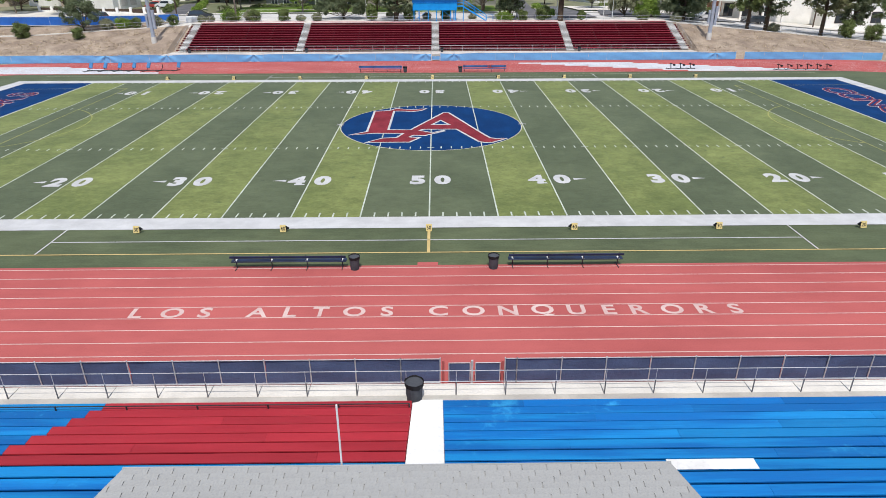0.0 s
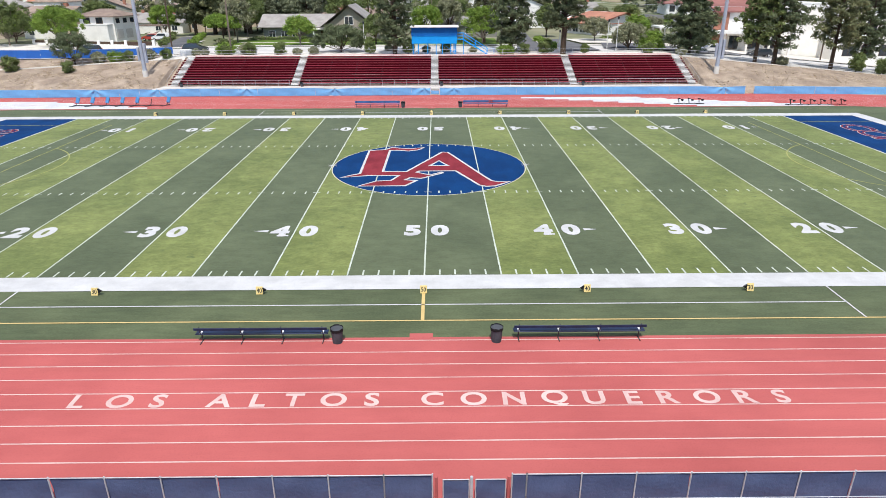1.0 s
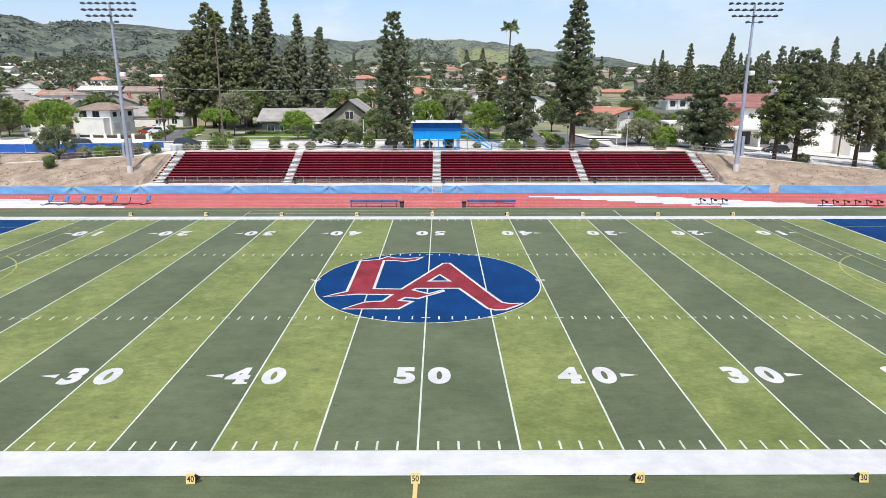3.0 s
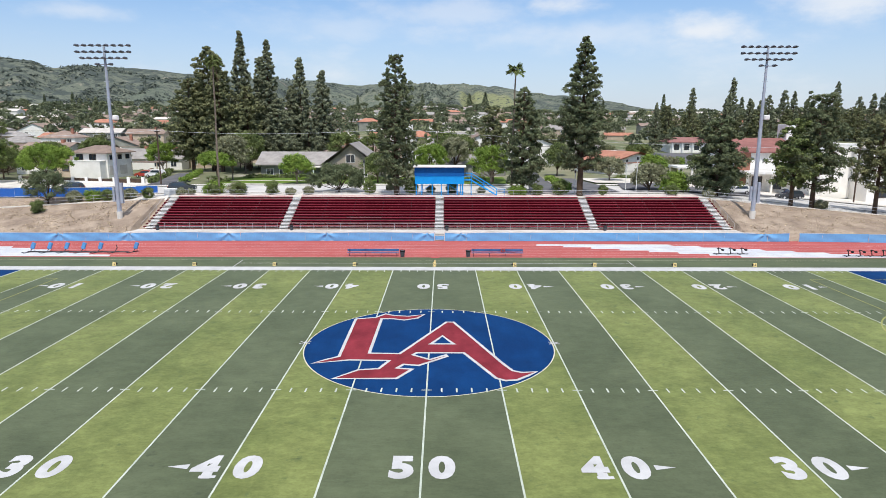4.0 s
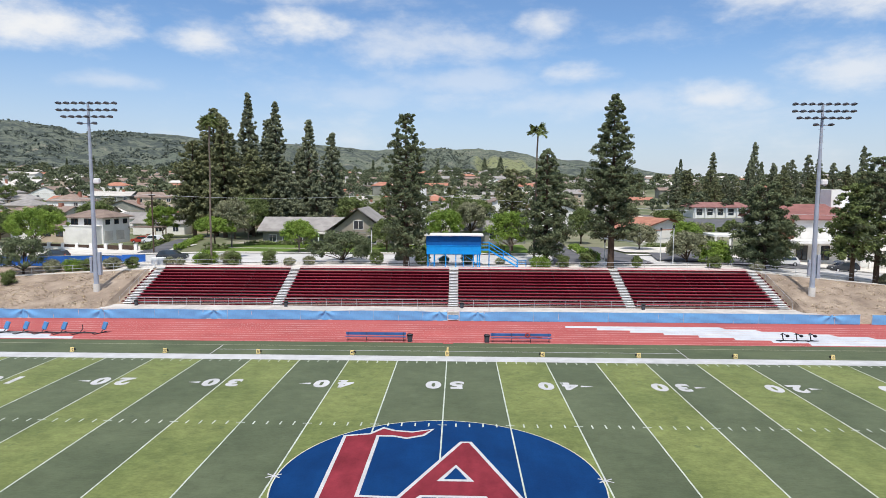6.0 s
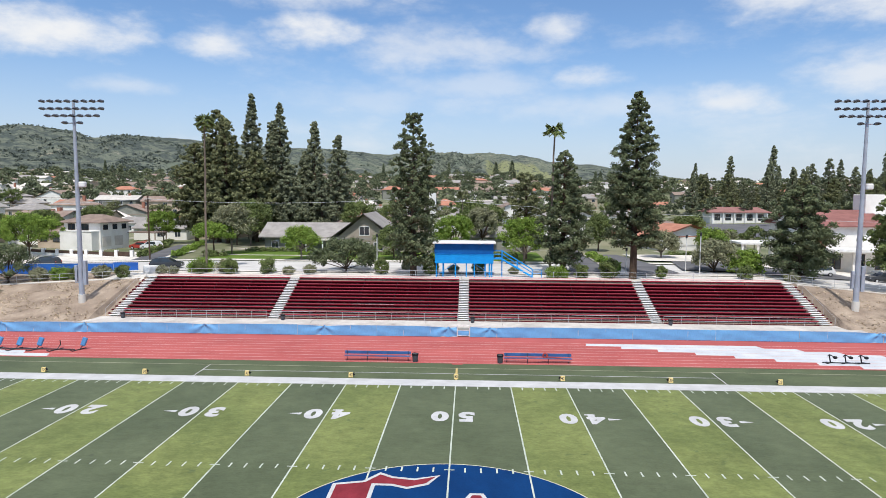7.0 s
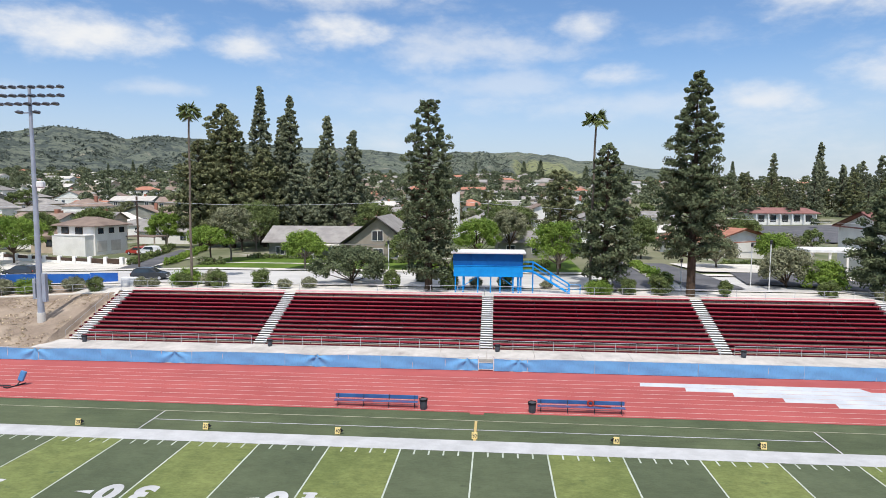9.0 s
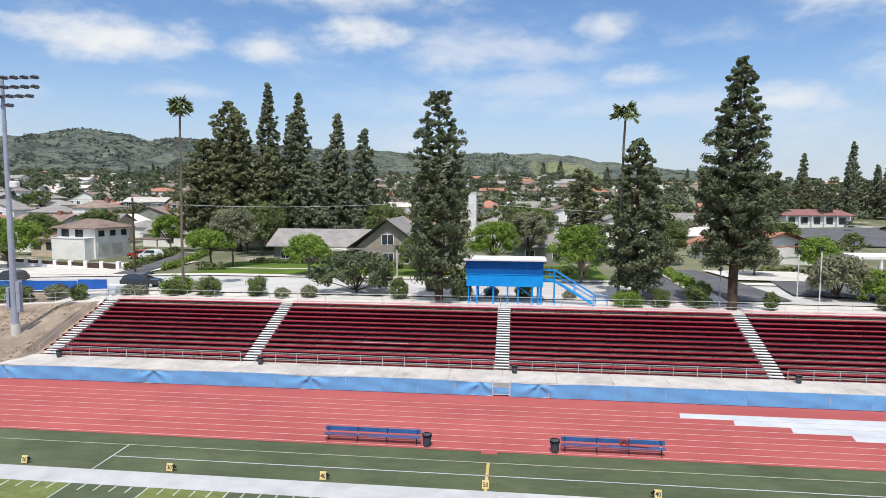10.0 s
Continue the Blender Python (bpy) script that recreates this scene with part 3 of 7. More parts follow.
def land(x, y):
    """Ground height: the stadium's bed, the embankments, the street level, the plain and the hills."""
    if y < 43.2:
        z = -0.06
    elif y < 57.0:
        foot = 0.8 if abs(x) < 46 else 0.8 - 0.012 * min(abs(x) - 46, 40)
        top = upper(x)
        if x < -43:
            top = 4.25 - 0.055 * min(-43 - x, 30)
        z = foot * ease((y - 43.2) / 0.6) + (top - foot) * max(0.0, min(1.0, (y - 44.6) / (55.6 - 44.6))) ** 0.9
        if abs(x) < 43.6:
            z = min(z, STAND_Z0 - 0.12 + (y - STAND_FRONT) * 0.33 if y > STAND_FRONT else 0.78)
    else:
        low = upper(x)
        if x < -43:
            a = 4.25 - 0.055 * min(-43 - x, 30)
            low = a + (upper(x) - a) * ease((y - 57.5) / 5)
        z = low
        if y > 120:
            r = math.hypot(x, y + 20)
            az = math.degrees(math.atan2(x, y + 20))
            z += -2.0 * ease((y - 120) / 200) + 0.052 * max(0.0, min(r, 760) - 210)
            far = 2100 if az < -17 else 2100 + 600 * ease((az + 17) / 6)
            near = 0.5 * far
            u = (r - near) / (far - near)
            bump = 0.16 * noise.fractal(Vector((az * 0.9, 2.0, 7.0)), 0.8, 2.1, 4)
            h = 16 + far * math.tan(radians(max(0.2, skyline(az) + bump * min(1.0, skyline(az) / 3)))) - 1
            fold = abs(noise.noise(Vector((az * 0.42 + 3 + 0.5 * noise.noise(Vector((x / 300, y / 300, 1))), r / 900, 5.1)))) * 2.2
            fine_fold = abs(noise.noise(Vector((x / 95, y / 170, 9.1)))) * 1.6
            if 0 < u < 1.0:
                rise_ = ease(u) ** 1.5
                z += (h - z) * rise_ * (1 - (1 - u) ** 0.7 * min(0.85, 0.6 * (1 - min(1.0, fold)) + 0.32 * (1 - fine_fold)))
            elif u >= 1:
                z += (h - z) * (1 - 0.25 * ease((u - 1) / 1.5))
    return z


def spread(stops):
    """Grid lines: (start, end, step) runs."""
    out = []
    for a, b, s in stops:
        k = max(1, round((b - a) / s))
        out += [a + (b - a) * i / k for i in range(k)]
    return out + [stops[-1][1]]


xs = spread([(-4600, -2000, 260), (-2000, -140, 24), (-140, -46, 4.7), (-46, -43.8, 1.1), (-43.8, -43.4, 0.4), (-43.4, 43.4, 5.1), (43.4, 43.8, 0.4), (43.8, 46, 1.1), (46, 140, 4.7), (140, 1400, 24), (1400, 4600, 320)])
ys = spread([(-4600, -100, 450), (-100, -43, 19), (-43, 43.2, 10.8), (43.2, 47, 0.38), (47, 57, 1.0), (57, 63, 0.75), (63, 120, 6), (120, 420, 20), (420, 900, 30), (900, 2900, 24), (2900, 4600, 170)])
grid = bmesh.new()
rows = [[grid.verts.new((x, y, land(x, y))) for x in xs] for y in ys]
for j in range(len(ys) - 1):
    cy = (ys[j] + ys[j + 1]) / 2
    for i in range(len(xs) - 1):
        cx = (xs[i] + xs[i + 1]) / 2
        fc = grid.faces.new((rows[j][i], rows[j][i + 1], rows[j + 1][i + 1], rows[j + 1][i]))
        r = math.hypot(cx, cy)
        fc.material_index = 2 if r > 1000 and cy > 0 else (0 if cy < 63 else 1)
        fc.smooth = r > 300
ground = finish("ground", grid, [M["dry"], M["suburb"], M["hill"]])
tagged(ground, "dry grass banks, garden plain and scrub-covered hills", "ground", kind="structure")

# ---- track ----


def oval(off, seg=40):
    """The closed line at that distance outside the field's long axis."""
    pts = []
    for k in range(seg + 1):
        a = -math.pi / 2 + math.pi * k / seg
        pts.append((STRAIGHT + off * math.cos(a), off * math.sin(a)))
    for k in range(seg + 1):
        a = math.pi / 2 + math.pi * k / seg
        pts.append((-STRAIGHT + off * math.cos(a), off * math.sin(a)))
    return pts


def ring(inner, outer, z):
    bm = bmesh.new()
    a = [bm.verts.new((x, y, z)) for x, y in oval(inner)]
    b = [bm.verts.new((x, y, z)) for x, y in oval(outer)]
    n = len(a)
    for k in range(n):
        bm.faces.new((a[k], b[k], b[(k + 1) % n], a[(k + 1) % n]))
    return bm


track = thing("track", "red rubber running track with pale lane lines", "running track", kind="structure")
part("track_surface", ring(TURF_EDGE, TRACK_OUT, 0.0), M["track"], track)
LANES = [31.85 + 1.055 * k for k in range(9)]
for y in LANES:
    part("lane_line", ring(y - 0.03, y + 0.03, 0.006), M["lane"], track)
for k in range(8):
    y0, y1 = LANES[7 - k] + 0.03, LANES[7 - k] + 1.02
    part("exchange_zone", flat([(13.4 + 3.45 * k, y0), (31.8 + 3.6 * k, y0), (31.4 + 3.6 * k, y1), (13.6 + 3.45 * k, y1)], 0.004), M["track_pale"], track, "pale grey-white painted zone")
for k in range(6):
    y0, y1 = LANES[k] + 0.03, LANES[k] + 1.02
    part("exchange_zone", flat([(-70, y0), (-39.9 - 3.1 * k, y0), (-40.3 - 3.1 * k, y1), (-70, y1)], 0.004), M["track_pale"], track, "pale grey-white painted zone")


def glyphs(text, height, bold=0.0, width=1.0):
    """The outline of a text as a flat bmesh, centred, its capitals that high."""
    cu = bpy.data.curves.new("glyphs", "FONT")
    cu.body, cu.size, cu.offset, cu.fill_mode = text, 1.0, bold, "BOTH"
    cu.resolution_u = 4
    ob = new("glyphs", cu)
    me = bpy.data.meshes.new_from_object(ob.evaluated_get(bpy.context.evaluated_depsgraph_get()))
    bpy.data.objects.remove(ob)
    bm = bmesh.new()
    bm.from_mesh(me)
    bpy.data.meshes.remove(me)
    if not bm.verts:
        return bm
    lo = Vector((min(v.co.x for v in bm.verts), min(v.co.y for v in bm.verts), 0))
    hi = Vector((max(v.co.x for v in bm.verts), max(v.co.y for v in bm.verts), 0))
    mid, s = (lo + hi) / 2, height / 0.73
    for v in bm.verts:
        v.co = Vector(((v.co.x - mid.x) * s * width, (v.co.y - mid.y) * s, 0))
    return bm


bpy.context.view_layer.update()
LETTERS = "LOSALTOSCONQUERORS"
SPOTS = [-14.2, -12.5, -10.9, -8.35, -6.75, -5.3, -3.65, -2.05, 0.45, 2.17, 3.85, 5.55, 7.2, 8.8, 10.27, 11.9, 13.5, 15.0]
for ch, x in zip(LETTERS, SPOTS):
    bm = glyphs(ch, 0.9, 0.024, 1.14) if ch != "T" else flat([(-0.09, -0.45), (0.09, -0.45), (0.09, 0.29), (0.4, 0.29), (0.4, 0.45), (-0.4, 0.45), (-0.4, 0.29), (-0.09, 0.29)])
    bmesh.ops.transform(bm, matrix=pose(x + 0.1, -36.6, 0.008), verts=bm.verts)
    part("painted_letter", bm, M["lane"], track, "white painted letter " + ch)

# ---- playing field ----
YARD = 0.9144
PITCH = 24.384
playing_field = thing("playing_field", "striped green artificial turf football field with white lines", "football field", kind="structure")


def drape(bm, lift):
    """Lays flat paint over the crowned field."""
    ylo = min(v.co.y for v in bm.verts)
    yhi = max(v.co.y for v in bm.verts)
    k = math.ceil(ylo / 1.6)
    while k * 1.6 < yhi:
        bmesh.ops.bisect_plane(bm, geom=bm.verts[:] + bm.edges[:] + bm.faces[:], plane_co=(0, k * 1.6, 0), plane_no=(0, 1, 0), dist=1e-4)
        k += 1
    for v in bm.verts:
        v.co.z = crown(v.co.y) + lift
    return bm


def rect(x0, x1, y0, y1):
    return flat([(x0, y0), (x1, y0), (x1, y1), (x0, y1)])


def paint(name, bm, material, lift, label=""):
    return part(name, drape(bm, lift), material, playing_field, label)


bm = ring(24.0, TURF_EDGE, -0.012)
for v in bm.verts:
    v.co.z = -0.012
fill = flat(oval(24.0), -0.012)
part("turf_margin", bm, M["turf_side"], playing_field, "dark green turf margin")
part("turf_apron", fill, M["turf_side"], playing_field, "dark green turf margin")
for k in range(-10, 10):
    tone = "turf_dark" if k % 2 == (1 if k < 0 else 0) else "turf_light"
    paint("turf_panel", rect(k * 5 * YARD, (k + 1) * 5 * YARD, -PITCH, PITCH), M[tone], 0.0)
for s in (-1, 1):
    a, b = sorted((s * 50.0 * YARD, s * 60 * YARD))
    paint("end_zone", rect(a, b, -PITCH, PITCH), M["turf_blue"], 0.0, "deep blue turf end zone")
    a, b = sorted((s * 60 * YARD, s * 62 * YARD))
    paint("end_border", rect(a, b, -PITCH - 1.83, PITCH + 1.83), M["paint"], 0.006, "wide white border")
    y0, y1 = sorted((s * PITCH, s * (PITCH + 1.83)))
    paint("side_border", rect(-60 * YARD, 60 * YARD, y0, y1), M["paint"], 0.006, "wide white border")
for k in range(-10, 11):
    x = k * 5 * YARD
    wide = 0.048 if abs(k) < 10 else 0.1
    paint("yard_line", rect(x - wide, x + wide, -PITCH, PITCH), M["line"], 0.010)


def ticks(y0, y1, lift=0.010):
    bm = bmesh.new()
    for k in range(-49, 50):
        if k % 5:
            x = k * YARD
            bm.faces.new([bm.verts.new((a, b, 0)) for a, b in ((x - 0.05, y0), (x + 0.05, y0), (x + 0.05, y1), (x - 0.05, y1))])
    for v in bm.verts:
        v.co.z = crown(v.co.y) + lift
    return tagged(part("yard_ticks", bm, M["line"], playing_field), kind="stuff")


HASH = 8.128
for y in (-HASH - 0.17, HASH):
    ticks(y - 0.3, y + 0.3)
ticks(-PITCH + 0.05, -PITCH + 0.75)
ticks(PITCH - 0.75, PITCH - 0.05)
bm = bmesh.new()
for k in range(-9, 10):
    for y in (-HASH - 0.17, HASH):
        x = k * 5 * YARD
        bm.faces.new([bm.verts.new((a, b, crown(b) + 0.014)) for a, b in ((x - 0.3, y - 0.05), (x + 0.3, y - 0.05), (x + 0.3, y + 0.05), (x - 0.3, y + 0.05))])
tagged(part("hash_crosses", bm, M["line"], playing_field), kind="stuff")
for k in range(-4, 5):
    for s in (-1, 1):
        num = str(50 - 10 * abs(k))
        for q, ch in ((-1, num[0]), (1, num[1])):
            bm = glyphs(ch, 1.85, 0.056, 0.91)
            if ch == "4":
                bmesh.ops.transform(bm, matrix=pose(-0.06, 0, 0), verts=bm.verts)
                bm.faces.new([bm.verts.new((a, b, 0)) for a, b in ((-0.12, -0.98), (0.66, -0.98), (0.66, -0.76), (-0.12, -0.76))])
            side = 1 if s < 0 else -1
            bmesh.ops.transform(bm, matrix=pose(k * 10 * YARD + side * q * 0.95, s * 17.06, 0, 0, 0, 0 if s < 0 else 180), verts=bm.verts)
            paint("field_numeral", bm, M["paint"], 0.010, "white painted numeral " + ch)
        if k:
            d = 1 if k > 0 else -1
            x = k * 10 * YARD + d * 1.85
            paint("field_arrow", flat([(x, s * 17.06 - 0.22), (x + d * 1.0, s * 17.06 - 0.0), (x, s * 17.06 + 0.22)][::d]), M["paint"], 0.010)

# team areas outside the side lines
for s in (-1, 1):
    def band(x0, x1, a, b, m, name):
        y0, y1 = sorted((s * a, s * b))
        bm = rect(x0, x1, y0, y1)
        for v in bm.verts:
            v.co.z = 0.012
        part(name, bm, m, playing_field)
    band(-22.9, 22.9, 28.06, 28.16, M["paint"], "team_area_line")
    band(-55, 55, 29.83, 29.93, M["paint_yellow"] if s < 0 else M["paint_cream"], "restraining_line")
    for x in (-22.9, 22.9):
        band(x - 0.05, x + 0.05, 26.2, 29.83, M["paint"], "team_area_line")
    band(-0.09, 0.09, 26.22, 29.83, M["paint_yellow"], "halfway_line")
for s in (-1, 1):
    x = s * 39.3
    for y0, y1, x0, x1 in ((-20.2, 20.2, x - 0.05, x + 0.05),):
        paint("penalty_line", rect(x0, x1, y0, y1), M["paint_soccer"], 0.016)
    for y in (-20.2, 20.2):
        a, b = sorted((x, s * 54.8))
        paint("penalty_line", rect(a, b, y - 0.05, y + 0.05), M["paint_soccer"], 0.016)
    bm = bmesh.new()
    arc = []
    for k in range(33):
        a = -math.pi * 0.32 + math.pi * 0.64 * k / 32
        arc.append([bm.verts.new((x + s * (4.9 - r * math.cos(a)), r * math.sin(a), 0)) for r in (9.1, 9.22)])
    for p, q in zip(arc, arc[1:]):
        bm.faces.new((p[0], p[1], q[1], q[0]))
    paint("penalty_arc", bm, M["paint_soccer"], 0.016)

# midfield emblem
def disc(r, n=96):
    return flat([(r * math.cos(2 * math.pi * k / n), 1.01 * r * math.sin(2 * math.pi * k / n) - 0.15) for k in range(n)])


paint("emblem_rim", disc(9.05), M["rim"], 0.004, "thin white ring")
paint("emblem_disc", disc(8.97), M["turf_blue"], 0.006, "deep blue turf disc")


def emblem(pts, lift, material, grow, name, label):
    """A lettershape from its corners, grown outward by a margin."""
    n = len(pts)
    area = sum(pts[k][0] * pts[(k + 1) % n][1] - pts[(k + 1) % n][0] * pts[k][1] for k in range(n))
    sgn = 1 if area > 0 else -1
    out = []
    for k in range(n):
        p, a, b = Vector(pts[k]), Vector(pts[k - 1]), Vector(pts[(k + 1) % n])
        e0, e1 = (p - a).normalized(), (b - p).normalized()
        n0, n1 = Vector((e0.y, -e0.x)) * sgn, Vector((e1.y, -e1.x)) * sgn
        mid = (n0 + n1)
        mid = mid / max(0.55, mid.length_squared / 2)
        out.append(p + mid * grow)
    bm = bmesh.new()
    vs = [bm.verts.new((p.x, p.y - 0.12, 0)) for p in out]
    es = [bm.edges.new((vs[k], vs[(k + 1) % n])) for k in range(n)]
    bmesh.ops.triangle_fill(bm, edges=es, use_beauty=True)
    paint(name, bm, material, lift, label)


EMBLEM = [(-6.3, 6.2), (-4.7, 6.6), (-3.9, 7.7), (-3.1, 7.2), (-1.9, 7.0), (-0.5, 7.5), (-1.1, 6.3), (-2.2, 5.75), (-3.1, 6.1), (-4.0, 6.1), (-4.1, -1.8),
          (-2.1, -1.9), (1.2, 5.4), (1.9, 5.4), (5.0, -3.5), (5.6, -5.0), (6.1, -5.3), (7.2, -5.2), (6.5, -6.0), (5.7, -6.7), (4.9, -6.8), (4.3, -6.4),
          (2.4, -1.9), (-0.8, -1.9), (-1.0, -2.2), (0.1, -3.0), (1.2, -2.1), (1.4, -2.5), (-0.6, -4.3), (-1.6, -4.1), (-1.9, -4.6), (-0.9, -4.8),
          (-1.9, -6.5), (-6.1, -6.5), (-4.6, -4.9), (-3.3, -4.7), (-2.8, -3.4), (-5.4, -3.3), (-7.9, -3.9), (-7.1, -3.1), (-6.3, -2.5)]
emblem(EMBLEM, 0.016, M["paint"], 0.02, "emblem_outline", "white outline of the school emblem")
emblem(EMBLEM, 0.022, M["turf_red"], -0.2, "emblem_figure", "dark red school emblem")
EYE_HOLE = [(-0.1, -0.1), (1.95, -0.1), (0.95, 2.0)]
emblem(EYE_HOLE, 0.028, M["paint"], 0.0, "emblem_outline", "white outline of the school emblem")
emblem(EYE_HOLE, 0.034, M["turf_blue"], -0.24, "emblem_gap", "deep blue turf gap")
for x in (-20 * 0.4572, 20 * 0.4572):
    for a in (30, 90, 150):
        bm = rect(-0.45, 0.45, -0.05, 0.05)
        bmesh.ops.transform(bm, matrix=pose(x, 0.15, 0, 0, 0, a), verts=bm.verts)
        paint("centre_star", bm, M["paint"], 0.018 + a * 2e-5)
for s in (1, -1):
    for k, ch in enumerate("CONQUERORS"):
        for bold, lift, tone in ((0.035, 0.012, "paint"), (0.02, 0.018, "turf_red"), (-0.02, 0.024, "turf_blue")):
            bm = glyphs(ch, 3.3, bold, 1.25)
            bmesh.ops.transform(bm, matrix=pose(s * 50.6, s * (16.4 - 3.67 * k), 0, 0, 0, -90 * s), verts=bm.verts)
            paint("end_zone_letter", bm, M[tone], lift, "red and white painted letter " + ch)

# ---- far stand ----
AISLES = [-41.8, -22.3, 0.4, 23.0, 42.3]
ROWS = 12
TREAD, RISE = (STAND_BACK - STAND_FRONT) / ROWS, (STAND_Z1 - STAND_Z0) / ROWS

promenade = thing("promenade", "pale concrete walkway in front of the stand", "walkway", kind="structure")
for k in range(20):
    x0 = -44.0 + 4.45 * k
    part("concrete_panel", slab((x0, x0 + 4.43, 43.25, STAND_FRONT + 0.1, 0.2, STAND_Z0), bevel=0.01), M["concrete_walk"], promenade)
part("kerb", slab((-44.0, 45.0, 43.1, 43.22, 0.0, STAND_Z0 + 0.06), bevel=0.01), M["concrete"], promenade)


def plank(length, depth, thick, material, name):
    me = bpy.data.meshes.new(name)
    bm = slab((0, length, 0, depth, -thick, 0), bevel=0.012)
    bm.to_mesh(me)
    bm.free()
    me.materials.append(material)
    return me


def stand_section(x0, x1, label):
    """Plank seats on steel frames, stepping up from the walkway."""
    st = thing("bleacher", label, "bleachers", "far bleacher sections", at=(x0, STAND_FRONT, STAND_Z0))
    n = x1 - x0
    runs = 4
    seat = plank(n / runs - 0.012, 0.27, 0.085, M["seat_maroon"], "seat")
    # footboards and gap-closing risers are coloured dark as the shade below the seats
    foot = plank(n / runs - 0.012, 0.42, 0.04, M["maroon_shade"], "footboard")
    riser = plank(n, 0.02, RISE - 0.06, M["maroon_shade"], "riser")
    for r in range(ROWS):
        y, z = r * TREAD, r * RISE
        for k in range(runs):
            shared("seat_board", seat, st, pose(k * n / runs, y + 0.40, z + 0.46))
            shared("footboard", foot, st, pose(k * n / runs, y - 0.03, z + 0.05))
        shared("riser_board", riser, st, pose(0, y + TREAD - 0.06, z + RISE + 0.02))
    bracket = plank(0.05, 0.06, 0.37, M["dark_steel"], "bracket")
    for k in range(int(n / 4.4) + 1):
        for r in range(ROWS):
            shared("seat_bracket", bracket, st, pose(min(n - 0.06, k * 4.4 + 0.04), r * TREAD + 0.5, r * RISE + 0.39))
    bm = bmesh.new()
    for k in range(3):
        x = n * k / 3
        box(bm, x, x + n / 3 - 0.01, TREAD * ROWS - 0.05, TREAD * ROWS + 0.38, STAND_Z1 - STAND_Z0 + 0.3, STAND_Z1 - STAND_Z0 + 0.36, bevel=0.01)
    part("back_rail_board", bm, M["pink_edge"], st, "sun-faded pink top board")
    return st


edges = [(AISLES[k] + 0.65, AISLES[k + 1] - 0.65) for k in range(4)]
for k, (a, b) in enumerate(edges):
    section = stand_section(a, b, "maroon plank bleacher section stepping up the bank")
    if k == 1:
        part("bare_board", slab((-13.5 - a, -8.2 - a, 3 * TREAD + 0.39, 3 * TREAD + 0.5, 3 * RISE + 0.461, 3 * RISE + 0.475)), M["pink_edge"], section, "faded pale seat board")

for x in AISLES:
    w0 = 0.62
    stair = thing("aisle_stair", "pale concrete aisle steps between bleacher sections", "stairs", "far stand aisles", at=(x, STAND_FRONT, STAND_Z0))
    step = plank(2 * w0, TREAD / 2 - 0.1, 0.05, M["white"], "step")
    for k in range(2 * ROWS):
        shared("step", step, stair, pose(-w0, k * TREAD / 2 + 0.02, (k + 1) * RISE / 2 + 0.05))
    riser = plank(2 * w0, 0.06, 0.3, M["concrete"], "riser")
    for k in range(2 * ROWS):
        shared("riser", riser, stair, pose(-w0, (k + 1) * TREAD / 2 - 0.03, (k + 1) * RISE / 2 - 0.01))

# the bed under the planks, shade between the seats put into its dark maroon
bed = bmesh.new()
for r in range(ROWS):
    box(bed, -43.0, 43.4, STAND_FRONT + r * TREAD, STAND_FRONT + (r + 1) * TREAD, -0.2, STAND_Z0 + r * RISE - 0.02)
tagged(finish("stand_bed", bed, M["maroon_shade"]), "stepped bed under the bleachers, maroon darkened for the shade there", "foundation", kind="structure")


def rail(name, label, pts, height, spacing, material, mids=(0.5,), r=0.024, category="railing", group=""):
    """A pipe railing along a line of ground points, each post its own part."""
    rl = thing(name, label, category, group)
    for p, q in zip(pts, pts[1:]):
        for f in (1.0, *mids):
            part("pipe_rail", bars((Vector(p) + Vector((0, 0, height * f)), Vector(q) + Vector((0, 0, height * f)), r)), material, rl)
    for p, q in zip(pts, pts[1:]):
        p, q = Vector(p), Vector(q)
        n = max(1, round((q - p).length / spacing))
        for k in range(n + 1):
            c = p.lerp(q, k / n)
            part("post", bars((c - Vector((0, 0, 0.05)), c + Vector((0, 0, height)), r * 1.15)), material, rl)
    return rl


for a, b in edges:
    rail("stand_rail", "thin galvanised pipe rail in front of the bleachers", [(a, STAND_FRONT - 0.35, STAND_Z0), (b, STAND_FRONT - 0.35, STAND_Z0)], 0.95, 1.9, M["galv"], (0.45,), 0.02, group="stand front rails")
for a, b in ((-43.0, 0.0), (0.0, 43.0)):
    rail("stand_back_rail", "thin galvanised pipe rail along the stand's back", [(a, 57.75, 4.4), (b, 57.75, 4.4)], 1.1, 3.0, M["galv"], (0.5,), 0.02, group="stand back rails")
for x in (-42.75, 43.25):
    rail("stair_rail", "pale sloping pipe handrail beside the end steps", [(x, 47.0, 0.9), (x, 57.0, 4.4)], 0.95, 2.5, M["galv"], (), 0.016, group="end stair rails")

